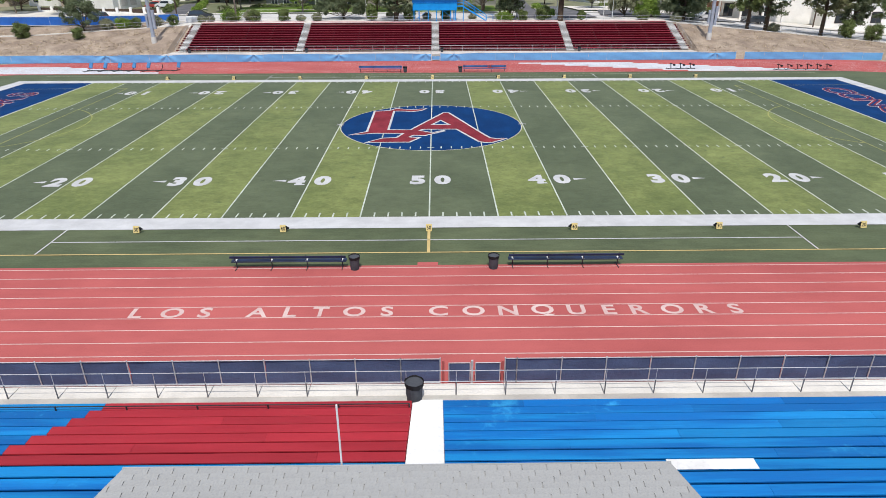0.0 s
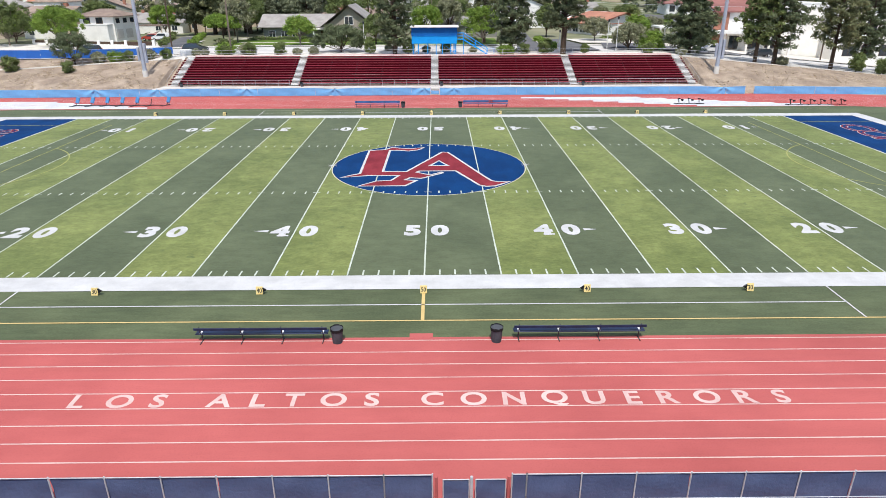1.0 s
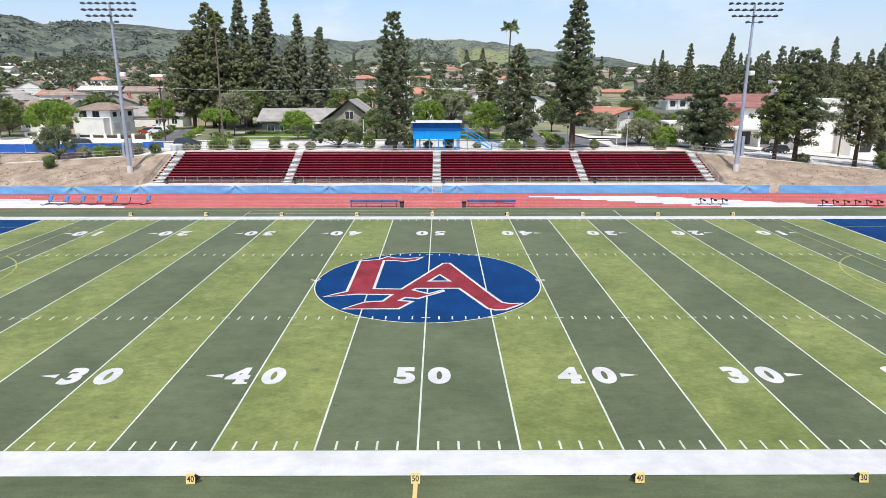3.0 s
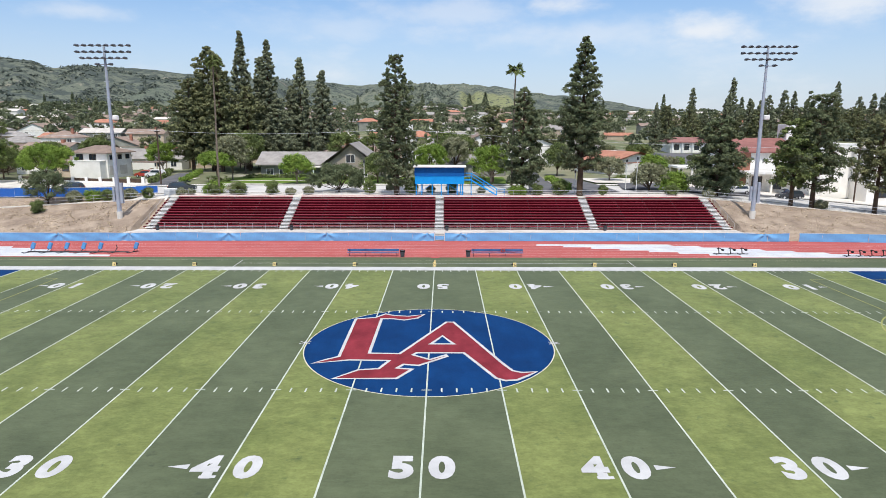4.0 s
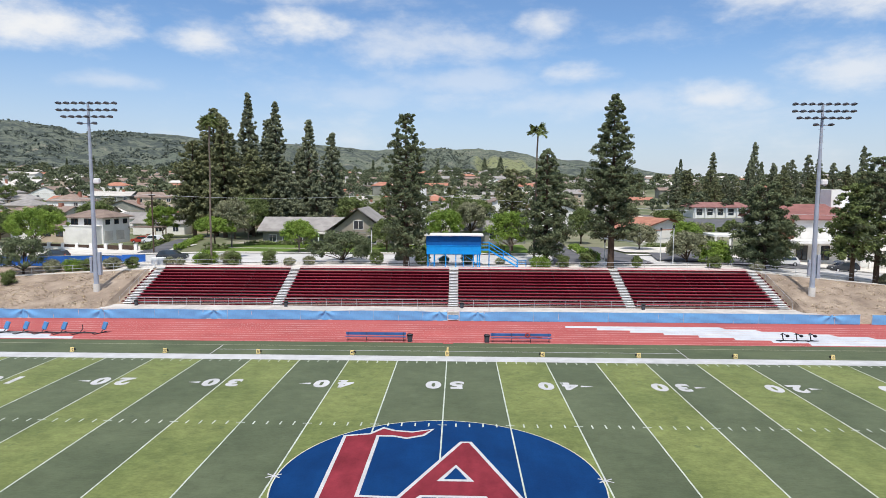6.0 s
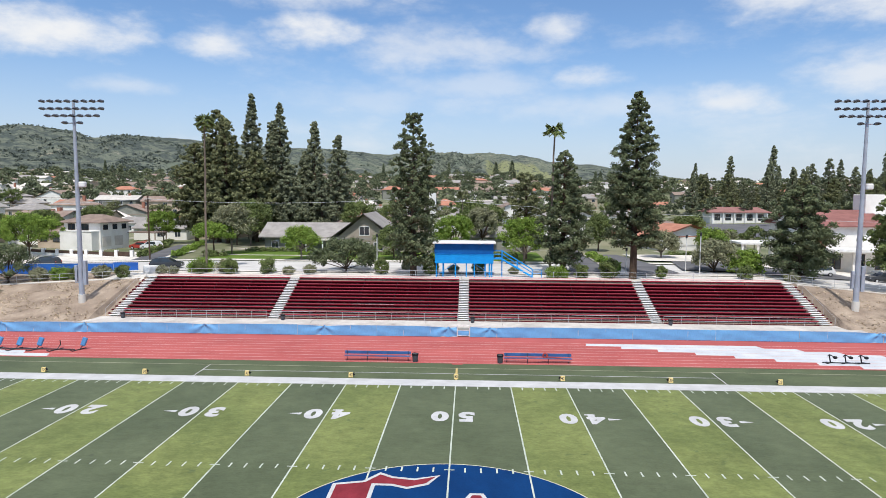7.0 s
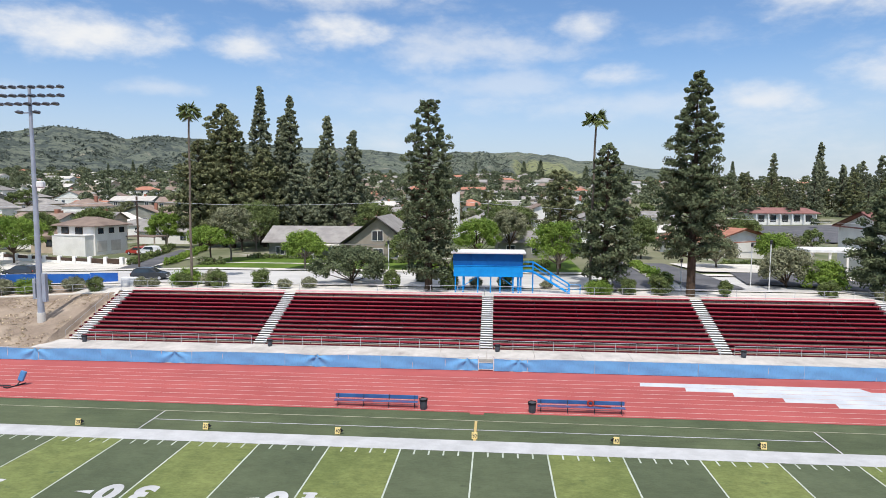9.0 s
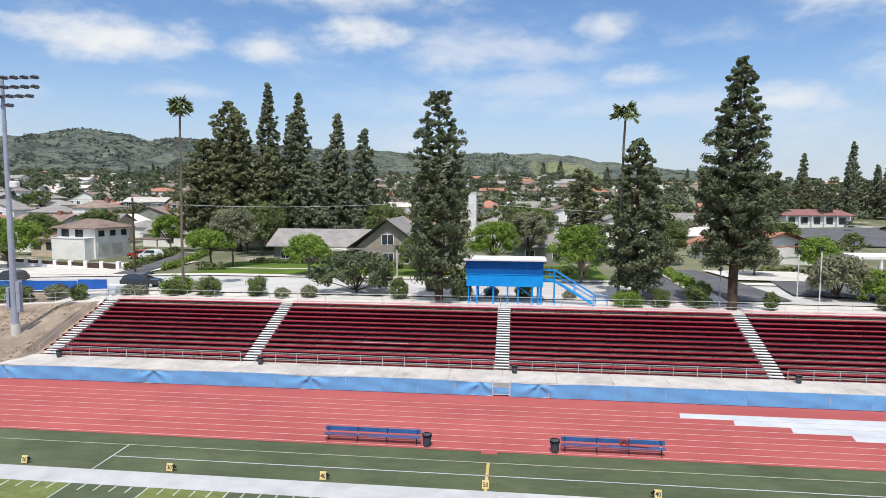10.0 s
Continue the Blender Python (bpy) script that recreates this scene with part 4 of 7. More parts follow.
# ---- far fence with windscreen ----


def screen_mesh(length, z0, z1, seed, sag=0.035, pulls=()):
    """A cloth panel with folds and a slack upper edge."""
    rng = random.Random(seed)
    bm = bmesh.new()
    n, m = max(6, int(length / 0.16)), 8
    ph = [rng.uniform(0, 6.3) for _ in range(4)]
    rows_ = []
    for j in range(m + 1):
        row = []
        for i in range(n + 1):
            u, v = i / n, j / m
            x = u * length
            top = z1 - sum(0.2 * min(1.0, abs(x - c) / 0.25) * math.exp(-abs(x - c) / 1.3) for c in pulls)
            y = 0.03 * math.sin(x * 1.3 + ph[0] + v * 3) * math.sin(v * 3.1) + sag * 0.5 * math.sin(x * 3.1 + ph[1] - v * 4) * math.sin(x * 0.7 + ph[2])
            y += sum(0.12 * math.sin(7.0 * math.atan2(1.08 - v, (x - c) / 1.2)) * math.exp(-((x - c) / 1.7) ** 2) * (0.4 + 0.6 * v) for c in pulls)
            row.append(bm.verts.new((x, y, z0 + (top - z0) * v)))
        rows_.append(row)
    for j in range(m):
        for i in range(n):
            bm.faces.new((rows_[j][i], rows_[j][i + 1], rows_[j + 1][i + 1], rows_[j + 1][i])).smooth = True
    return bm


def fence_run(name, label, pts, height, spacing, cloth, posts, seed, group, front=-0.04, base=0.04, thick=0.025, pulls=()):
    """A chain-link fence line: posts, rails and cloth panels between the posts."""
    fn = thing(name, label, "fence", group)
    k0 = 0
    for p, q in zip(pts, pts[1:]):
        p, q = Vector(p), Vector(q)
        n = max(1, round((q - p).length / spacing))
        ang = math.degrees(math.atan2(q.y - p.y, q.x - p.x))
        for zz in (height, 0.05):
            part("top_rail" if zz > 0.5 else "bottom_rail", bars((p + Vector((0, 0, zz)), q + Vector((0, 0, zz)), thick)), posts, fn)
        for k in range(n + 1):
            c = p.lerp(q, k / n)
            part("post", bars((c, c + Vector((0, 0, height + 0.05)), thick * 1.28)), posts, fn)
        run = 3
        k = 0
        while k < n:
            e = min(n, k + run)
            c, d = p.lerp(q, k / n), p.lerp(q, e / n)
            here = [w_ - c.x for w_ in pulls if c.x - 2.5 < w_ < d.x + 2.5]
            bm = screen_mesh((d - c).length - 0.03, base, height - 0.02, seed + k0, 0.035, here)
            ob = part("windscreen", bm, cloth, fn)
            ob.matrix_local = Matrix.Translation(c) @ pose(0, 0, 0, 0, 0, ang) @ pose(0.015, front, 0)
            k, k0 = e, k0 + 1
    return fn


fence_run("field_fence", "chain-link fence hung with faded blue windscreen", [(-70, 41.6, 0), (-36, 42.4, 0), (-0.25, 42.55, 0)], 1.22, 3.0, M["screen_blue"], M["galv"], 3, "far fence", pulls=(-52.0, -42.5, -28.7, -15.1, -1.2))
fence_run("field_fence", "chain-link fence hung with faded blue windscreen", [(1.2, 42.55, 0), (48.9, 42.5, 0)], 1.22, 3.0, M["screen_blue"], M["galv"], 40, "far fence", pulls=(3.4, 45.5))
fence_run("field_fence", "chain-link fence hung with faded blue windscreen", [(50.3, 42.5, 0), (72, 41.4, -0.1)], 1.2, 3.0, M["screen_blue"], M["galv"], 80, "far fence")
gate = thing("fence_gate", "small pale galvanised gate in the fence", "gate", at=(-0.2, 42.6, 0))
part("gate_frame", bars(((0, 0, 0.05), (0, 0, 1.4), 0.035), ((1.35, 0, 0.05), (1.35, 0, 1.4), 0.035), ((0, 0, 1.3), (1.35, 0, 1.3), 0.025), ((0, 0, 0.15), (1.35, 0, 0.15), 0.025), ((0, 0, 0.75), (1.35, 0, 0.75), 0.018)), M["white"], gate)
part("mesh_panel", screen_mesh(1.25, 0.15, 0.75, 9), M["screen_blue"], gate).location = (0.05, 0, 0)

# ---- near stand ----
NEAR_Z, NEAR_Y = 1.0, -44.85
walk_near = thing("near_walkway", "pale concrete walkway below the home stand", "walkway", kind="structure")
for k in range(36):
    x0 = -31.85 + 1.835 * (k - 1)
    part("concrete_panel", slab((x0, x0 + 1.823, -44.42, -43.72, -0.05, NEAR_Z), bevel=0.012), M["concrete_pale"], walk_near)
part("walkway_strip", slab((-33, 33, -45.4, -44.43, -0.05, NEAR_Z - 0.005)), M["concrete"], walk_near)
NROWS, NT, NR = 20, 0.72, 0.27


def near_rows(x0, x1, label, red_until):
    st = thing("home_bleacher", label, "bleachers", "home bleacher sections", at=(0, NEAR_Y, NEAR_Z))
    for r in range(NROWS):
        y, z = -r * NT, r * NR
        for half, boards in ((0.0, ("footboard", "riser_board")), (0.5, ("seat_board",))):
            cuts = [x0, x1]
            cut = red_until(r + half)
            if cut is not None and x0 < cut < x1:
                cuts = [x0, cut, x1]
            for a, b in zip(cuts, cuts[1:]):
                red = cut is not None and a >= cut - 0.01
                shift = 9.2 * (((r + half) * 0.618) % 1.0)
                ends = [a] + [a + shift + 9.2 * k for k in range(5) if 1.5 < shift + 9.2 * k < b - a - 1.5] + [b]
                for u0, u1 in zip(ends, ends[1:]):
                    u1 -= 0.003
                    for board in boards:
                        seat = board == "seat_board"
                        span = {"seat_board": (y - 0.8, y - 0.44, z + 0.39, z + 0.44), "footboard": (y - 0.44, y + 0.02, z + 0.0, z + 0.04), "riser_board": (y - 0.48, y - 0.455, z + 0.06, z + 0.385)}[board]
                        part(board, slab((u0, u1, *span), bevel=0.0 if board == "riser_board" else 0.005), M[("seat_" if seat else "deck_") + ("red" if red else "blue")], st)
    return st


near_rows(-30, -0.42, "home bleacher section of blue planks with a red painted block", lambda r: (-11.15 - 0.17 * r) if r < 7 else None)
right_stand = near_rows(0.69, 30, "home bleacher section of blue painted planks", lambda r: None)
part("white_board", slab((6.7, 9.1, -7 * NT - 0.81, -7 * NT - 0.43, 7 * NR + 0.444, 7 * NR + 0.46), bevel=0.006), M["white"], right_stand, "replaced bare white seat board")
stair = thing("home_aisle_stair", "bright white painted aisle steps through the home stand", "stairs", at=(0, NEAR_Y, NEAR_Z))
step = plank(1.09, NT / 2, 0.3, M["white"], "step")
for k in range(2 * NROWS):
    shared("step", step, stair, pose(-0.41, -(k + 1) * NT / 2, (k + 1) * NR / 2))
bed = bmesh.new()
for r in range(NROWS):
    box(bed, -30, 30, NEAR_Y - (r + 1) * NT - 0.05, NEAR_Y - r * NT - 0.05, -0.05, NEAR_Z + r * NR - 0.02)
tagged(finish("home_stand_bed", bed, M["concrete"]), "stepped concrete bed under the home stand", "foundation", kind="structure")
hr = thing("home_front_rail", "pale pipe railing with dark posts along the home walkway", "railing")
for z in (1.08, 0.6):
    part("pipe_rail", bars(((-33, -44.42, NEAR_Z + z), (33, -44.42, NEAR_Z + z), 0.014)), M["galv"], hr)
for k in range(36):
    x = -31.85 + 1.835 * k
    part("post", bars(((x, -44.42, NEAR_Z), (x, -44.42, NEAR_Z + 0.6), 0.024)), M["pole_dull"], hr)
    part("post_top", bars(((x, -44.42, NEAR_Z + 0.6), (x, -44.42, NEAR_Z + 1.1), 0.011)), M["galv"], hr)
rail("low_rail", "dark thin pipe rail in front of the first seat row", [(-30, -45.68, NEAR_Z + 0.1), (-0.5, -45.68, NEAR_Z + 0.1)], 0.52, 2.4, M["dark_steel"], (), 0.022)
fence_run("home_fence", "chain-link fence with navy windscreen panels beside the track", [(-33.56, -42.4, 0), (-0.98, -42.4, 0), (0.6, -42.4, 0)], 1.2, 1.81, M["screen_navy"], M["galv"], 120, "home fence", 0.04, thick=0.02)
fence_run("home_fence", "chain-link fence with navy windscreen panels beside the track", [(3.2, -42.4, 0), (3.68, -42.4, 0), (34.11, -42.4, 0)], 1.2, 1.79, M["screen_navy"], M["galv"], 160, "home fence", 0.04, thick=0.02)
gate = thing("home_gate", "double chain-link gate with red posts and navy screen", "gate", at=(0.6, -42.4, 0))
for x, m in ((0.12, "track"), (1.28, "galv"), (2.5, "track")):
    part("gate_post", bars(((x, 0, 0), (x, 0, 1.12), 0.05)), M[m], gate)
for a, b in ((0.35, 1.2), (1.42, 2.4)):
    part("gate_leaf", bars(((a, 0, 0.1), (b, 0, 0.1), 0.02), ((a, 0, 1.0), (b, 0, 1.0), 0.02), ((a, 0, 0.1), (a, 0, 1.0), 0.02), ((b, 0, 0.1), (b, 0, 1.0), 0.02)), M["galv"], gate)
    ob = part("windscreen", screen_mesh(b - a, 0.12, 0.98, int(a * 9)), M["screen_navy"], gate)
    ob.location = (a, 0.02, 0)

# press box of the home stand: a hipped shingle roof over a plain box
cabin = thing("home_press_box", "grey shingled hip roof over the home press box", "press box", at=(-0.07, -59.0, 0))
part("wall", slab((-4.0, 4.0, -1.0, 2.2, 4.6, 8.6)), M["box_blue"], cabin)
RIDGE, EAVE, RY, HD, R0, HW = 9.09, 8.56, 2.5, 1.15, 4.0, 5.58
roof = bmesh.new()
rl, rr = roof.verts.new((-R0, RY, RIDGE)), roof.verts.new((R0, RY, RIDGE))
c = [roof.verts.new(q) for q in ((-HW, -HD, EAVE), (HW, -HD, EAVE), (R0, RY + 0.02, RIDGE - 0.4), (-R0, RY + 0.02, RIDGE - 0.4))]
for f in ((c[0], c[1], rr, rl), (c[1], c[2], rr), (c[2], c[3], rl, rr), (c[3], c[0], rl), (c[3], c[2], c[1], c[0])):
    roof.faces.new(f)
part("roof_deck", roof, M["shingle"], cabin)
part("underlay", slab((-R0 + 0.1, R0 - 0.1, RY - 0.05, RY - 0.04, RIDGE - 0.1, RIDGE - 0.03)), M["slot"], cabin)
slope = math.atan2(RIDGE - EAVE, RY + HD)
run = math.hypot(RIDGE - EAVE, RY + HD)
COURSE, TAB = 0.1, 0.36
tab = bmesh.new()
box(tab, 0.008, TAB - 0.008, -0.106, 0.0, 0.0, 0.01)
tab_me = bpy.data.meshes.new("shingle")
tab.to_mesh(tab_me)
tab.free()
tab_me.materials.append(M["shingle"])
rest = bmesh.new()
count = 0
for k in range(int(run / COURSE)):
    d = k * COURSE
    half = R0 + (HW - R0) * d / run
    off = (0.0, 0.18, 0.08, 0.26, 0.13)[k % 5]
    i0 = math.ceil((-half - off) / TAB)
    for i in range(i0 - 1, int((half - off) / TAB) + 1):
        u0, u1 = max(-half, i * TAB + off), min(half, (i + 1) * TAB + off)
        if u1 - u0 < 0.05:
            continue
        m = pose(0, RY - d * math.cos(slope), RIDGE - d * math.sin(slope) + 0.006, math.degrees(slope), 0, 0)
        if u1 - u0 > TAB - 0.001 and d < 1.3 and count < 300:
            shared("shingle", tab_me, cabin, m @ pose(u0, 0, 0, 2.0, 0, 0))
            count += 1
        else:
            box(rest, u0 + 0.008, u1 - 0.008, -0.106, 0.0, 0.0, 0.01, m @ pose(0, 0, 0, 2.0, 0, 0))
tagged(part("roofing_rest", rest, M["shingle"], cabin), kind="stuff")
part("ridge_cap", bars(((-R0, RY + 0.02, RIDGE), (R0, RY + 0.02, RIDGE), 0.02)), M["shingle"], cabin)

# ---- press box on the far side ----
pb = thing("far_press_box", "blue timber press box on posts behind the far stand", "press box", at=(0.36, 59.4, 4.4))
W2, ZB, ZS, ZR = 4.0, 1.95, 3.2, 4.75
part("floor", slab((-W2, W2, 0, 3.0, ZB, ZB + 0.15)), M["box_azure"], pb)
part("lower_siding", slab((-W2, W2, 0, 0.1, ZB + 0.15, ZS)), M["box_azure"], pb, "bright azure lower siding")
for k in range(4):
    x = -W2 + k * 2.0
    part("shutter", slab((x + 0.06, x + 1.94, 0.12, 0.2, ZS + 0.05, ZR - 0.3), bevel=0.01), M["box_blue"], pb, "darker blue window shutter")
    part("shutter_post", slab((x - 0.06, x + 0.06, 0.06, 0.2, ZS, ZR - 0.2)), M["box_blue"], pb)
part("shutter_head", slab((-W2, W2, 0.06, 0.2, ZR - 0.3, ZR - 0.1)), M["box_blue"], pb)
part("window_sill", slab((-W2 - 0.02, W2 + 0.02, -0.06, 0.14, ZS, ZS + 0.05)), M["box_azure"], pb)
for x0, x1 in ((-W2, -W2 + 0.1), (W2 - 0.1, W2)):
    part("side_wall", slab((x0, x1, 0.2, 3.0, ZB + 0.15, ZR - 0.1)), M["box_blue"], pb)
part("back_wall", slab((-W2 + 0.1, W2 - 0.1, 2.9, 3.0, ZB + 0.15, ZR - 0.1)), M["box_blue"], pb)
part("roof", slab((-W2 - 0.3, W2 + 0.3, -0.4, 3.4, ZR - 0.1, ZR + 0.1), bevel=0.03), M["white"], pb, "flat white roof")
for x in (-3.8, -2.9, -1.2, 0.3, 1.4, 2.9, 3.5, 3.8):
    part("leg", slab((x - 0.07, x + 0.07, 0.2, 0.34, -0.3, ZB)), M["box_azure"], pb)
    part("leg", slab((x - 0.07, x + 0.07, 2.7, 2.84, -0.3, ZB)), M["box_azure"], pb)
part("brace", bars(((-3.8, 0.27, 0.2), (-1.2, 0.27, ZB), 0.035), ((3.8, 0.27, 0.2), (1.4, 0.27, ZB), 0.035)), M["box_azure"], pb)
part("landing", slab((W2, W2 + 1.2, 0.4, 1.7, ZB + 0.55, ZB + 0.7)), M["box_azure"], pb)
for y in (0.45, 1.6):
    part("landing_rail", bars(((W2, y, ZB + 1.7), (W2 + 1.2, y, ZB + 1.7), 0.04), ((W2 + 1.2, y, -0.3), (W2 + 1.2, y, ZB + 1.7), 0.05), ((W2, y, ZB + 1.2), (W2 + 1.2, y, ZB + 1.2), 0.03)), M["box_azure"], pb)
    part("stringer", bars(((W2 + 1.2, y, ZB + 0.55), (W2 + 5.4, y, 0.05), 0.09)), M["box_azure"], pb)
    part("hand_rail", bars(((W2 + 1.2, y, ZB + 1.7), (W2 + 5.4, y, 1.1), 0.045), ((W2 + 1.2, y, ZB + 1.2), (W2 + 5.4, y, 0.65), 0.03), ((W2 + 5.4, y, 0), (W2 + 5.4, y, 1.1), 0.05), ((W2 + 3.3, y, 1.2), (W2 + 3.3, y, 2.4), 0.04)), M["box_azure"], pb)
for k in range(11):
    u = (k + 0.5) / 11
    part("tread", slab((W2 + 1.2 + 4.2 * u - 0.14, W2 + 1.2 + 4.2 * u + 0.14, 0.48, 1.58, (ZB + 0.6) * (1 - u) - 0.02, (ZB + 0.6) * (1 - u) + 0.03)), M["box_azure"], pb)
part("end_rail", bars(((W2 + 5.4, 0.45, 1.1), (W2 + 6.6, 0.45, 1.1), 0.04), ((W2 + 6.6, 0.45, -0.1), (W2 + 6.6, 0.45, 1.1), 0.05), ((W2 + 5.4, 0.45, 0.6), (W2 + 6.6, 0.45, 0.6), 0.03)), M["box_azure"], pb)

# ---- floodlight masts ----


def mast(x, y, z0):
    ml = thing("floodlight_mast", "tall grey steel floodlight mast with banks of lamps", "floodlight", "floodlight masts", at=(x, y, z0))
    top = 26.8 - z0
    bm = bmesh.new()
    tube(bm, (0, 0, 0.9), (0, 0, 9), 0.33, 0.27, 14)
    tube(bm, (0, 0, 9), (0, 0, top), 0.27, 0.15, 14)
    part("shaft", bm, M["pole_steel"], ml)
    part("footing", bars(((0, 0, -0.5), (0, 0, 1.0), 0.42), n=16), M["concrete_pale"], ml, "pale concrete footing")
    for zc in (2.5, 4.2):
        part("bracket", bars(((-0.75, -0.1, zc), (0.75, -0.1, zc), 0.06), ((-0.6, -0.3, zc), (-0.6, 0.3, zc), 0.05), ((0.6, -0.3, zc), (0.6, 0.3, zc), 0.05)), M["pole_steel"], ml)
    part("cable_box", slab((0.38, 0.78, -0.25, 0.2, 2.2, 5.2), bevel=0.02), M["pole_steel"], ml)
    part("cable_box", slab((-0.7, -0.4, -0.2, 0.15, 2.6, 4.6), bevel=0.02), M["pole_steel"], ml)
    part("horn_speaker", slab((0.3, 1.1, -0.3, 0.3, 14.2, 14.9), bevel=0.12), M["white"], ml, "white horn loudspeaker")
    for zc, half, n in ((top - 0.1, 3.8, 8), (top - 0.98, 3.8, 8), (top - 1.82, 3.2, 7), (top - 2.66, 1.1, 2)):
        arm = part("cross_arm", bars(((-half, 0, zc), (half, 0, zc), 0.07)), M["pole_steel"], ml)
        for k in range(n):
            lx = -half + 0.15 + (2 * half - 0.3) * k / (n - 1)
            bm = bmesh.new()
            m = pose(lx, -0.3, zc + 0.02, -14, 0, 0)
            bmesh.ops.create_cone(bm, cap_ends=True, segments=12, radius1=0.36, radius2=0.17, depth=0.2, matrix=m @ pose(0, -0.12, 0, 0, 0, 0) @ Matrix.Diagonal((1, 1.15, 1, 1)))
            box(bm, -0.13, 0.13, 0.08, 0.36, -0.02, 0.2, m, bevel=0.03)
            head = part("lamp_head", bm, M["lamp_shell"], arm)
            lens = bmesh.new()
            bmesh.ops.create_cone(lens, cap_ends=True, segments=12, radius1=0.3, radius2=0.32, depth=0.03, matrix=m @ pose(0, -0.12, -0.11, 0, 0, 0) @ Matrix.Diagonal((1, 1.15, 1, 1)))
            part("lens", lens, M["dark_steel"], head)
    for k in range(20):
        part("ladder_peg", bars(((-0.42, 0, 6 + 0.8 * k), (0.42, 0, 6 + 0.8 * k), 0.015), n=5), M["pole_steel"], ml)
    return ml


mast(-46.9, 49.1, 2.2)
mast(46.9, 49.5, 2.4)

# ---- benches, cans, markers and sleds ----


def bench(x0, y, z, front, material, label, group, seat_mat=None):
    """A long team bench with a back rest; front is the way it faces along y."""
    bn = thing("team_bench", label, "bench", group, at=(x0, y, z))
    n = 6.35
    f = front
    ys_ = sorted((-f * 0.04, f * 0.34))
    part("seat", slab((0, n, ys_[0], ys_[1], 0.42, 0.48), bevel=0.012), seat_mat or material, bn)
    yb = sorted((-f * 0.16, -f * 0.12))
    part("backrest", slab((0, n, yb[0], yb[1], 0.56 if seat_mat else 0.72, 0.86), bevel=0.012), material, bn)
    for k in range(4):
        x = 0.25 + k * (n - 0.5) / 3
        part("leg", bars(((x, f * 0.15, 0), (x, f * 0.15, 0.43), 0.03), ((x, -f * 0.22, 0.02), (x, f * 0.42, 0.02), 0.025), ((x, 0, 0.43), (x, -f * 0.1, 0.9), 0.025)), M["dark_steel"], bn)
        part("bolt_plate", slab((x - 0.05, x + 0.05, -0.02, 0.3 if f > 0 else 0.02, 0.48, 0.487)), M["white"], bn)
    return bn


bench(-10.85, -31.9, 0, 1, M["bench_navy"], "long navy team bench on the edge of the track", "near team benches")
bench(4.45, -31.85, 0, 1, M["bench_navy"], "long navy team bench on the edge of the track", "near team benches")
bench(-10.8, 32.35, 0, -1, M["bench_blue"], "long blue team bench with a backrest on the far track edge", "far team benches", M["bench_purplish"])
bench(4.45, 32.35, 0, -1, M["bench_blue"], "long blue team bench with a backrest on the far track edge", "far team benches", M["bench_purplish"])


def can(x, y, z, label, s=1.0):
    cn = thing("trash_can", label, "trash can", at=(x, y, z), group="trash cans")
    bm = bmesh.new()
    tube(bm, (0, 0, 0), (0, 0, 0.85 * s), 0.27 * s, 0.33 * s, 16)
    part("barrel", bm, M["can"], cn)
    bm = bmesh.new()
    n = 18
    rng = random.Random(int(x * 10))
    lo = [bm.verts.new((0.35 * s * math.cos(2 * math.pi * k / n), 0.35 * s * math.sin(2 * math.pi * k / n), (0.72 + rng.uniform(-0.04, 0.04)) * s)) for k in range(n)]
    hi = [bm.verts.new((0.36 * s * math.cos(2 * math.pi * k / n), 0.36 * s * math.sin(2 * math.pi * k / n), (0.9 + rng.uniform(-0.02, 0.03)) * s)) for k in range(n)]
    inn = [bm.verts.new((0.27 * s * math.cos(2 * math.pi * k / n), 0.27 * s * math.sin(2 * math.pi * k / n), (0.7 + rng.uniform(-0.05, 0.05)) * s)) for k in range(n)]
    for k in range(n):
        j = (k + 1) % n
        bm.faces.new((lo[k], lo[j], hi[j], hi[k]))
        bm.faces.new((hi[k], hi[j], inn[j], inn[k]))
    bm.faces.new(inn)
    part("bin_liner", bm, M["black"], cn, "black plastic liner")
    return cn


can(-4.05, -31.95, 0, "grey trash can with black liner at the bench end", 0.88)
can(3.62, -31.95, 0, "grey trash can with black liner at the bench end", 0.88)
can(-4.0, 32.0, 0, "grey trash can with black liner at the bench end", 0.88)
can(4.05, 32.0, 0, "grey trash can with black liner at the bench end", 0.88)
can(-0.35, -44.75, NEAR_Z, "dark grey trash can on the home walkway", 0.98)
for x in (-40.2, -20.9, 1.5, 24.3):
    can(x, 46.2, STAND_Z0, "small dark bin on the far walkway", 0.75)

bag = thing("equipment_bag", "red ring-shaped bag lying on the bench seat", "bag", at=(8.3, 32.2, 0.48))
bm = bmesh.new()
hoops = []
for k in range(14):
    a = 2 * math.pi * k / 14
    hoops.append([bm.verts.new(((0.2 + 0.07 * math.cos(g)) * math.cos(a), 0.06 + 0.07 * math.sin(g), 0.24 + (0.2 + 0.07 * math.cos(g)) * math.sin(a))) for g in (0.785 * q for q in range(8))])
for k in range(14):
    for q in range(8):
        bm.faces.new((hoops[k][q], hoops[(k + 1) % 14][q], hoops[(k + 1) % 14][(q + 1) % 8], hoops[k][(q + 1) % 8]))
part("ring", bm, M["car_red"], bag)
part("strap", bars(((0.2, 0.0, 0.1), (1.5, 0.0, 0.04), 0.04)), M["car_red"], bag)


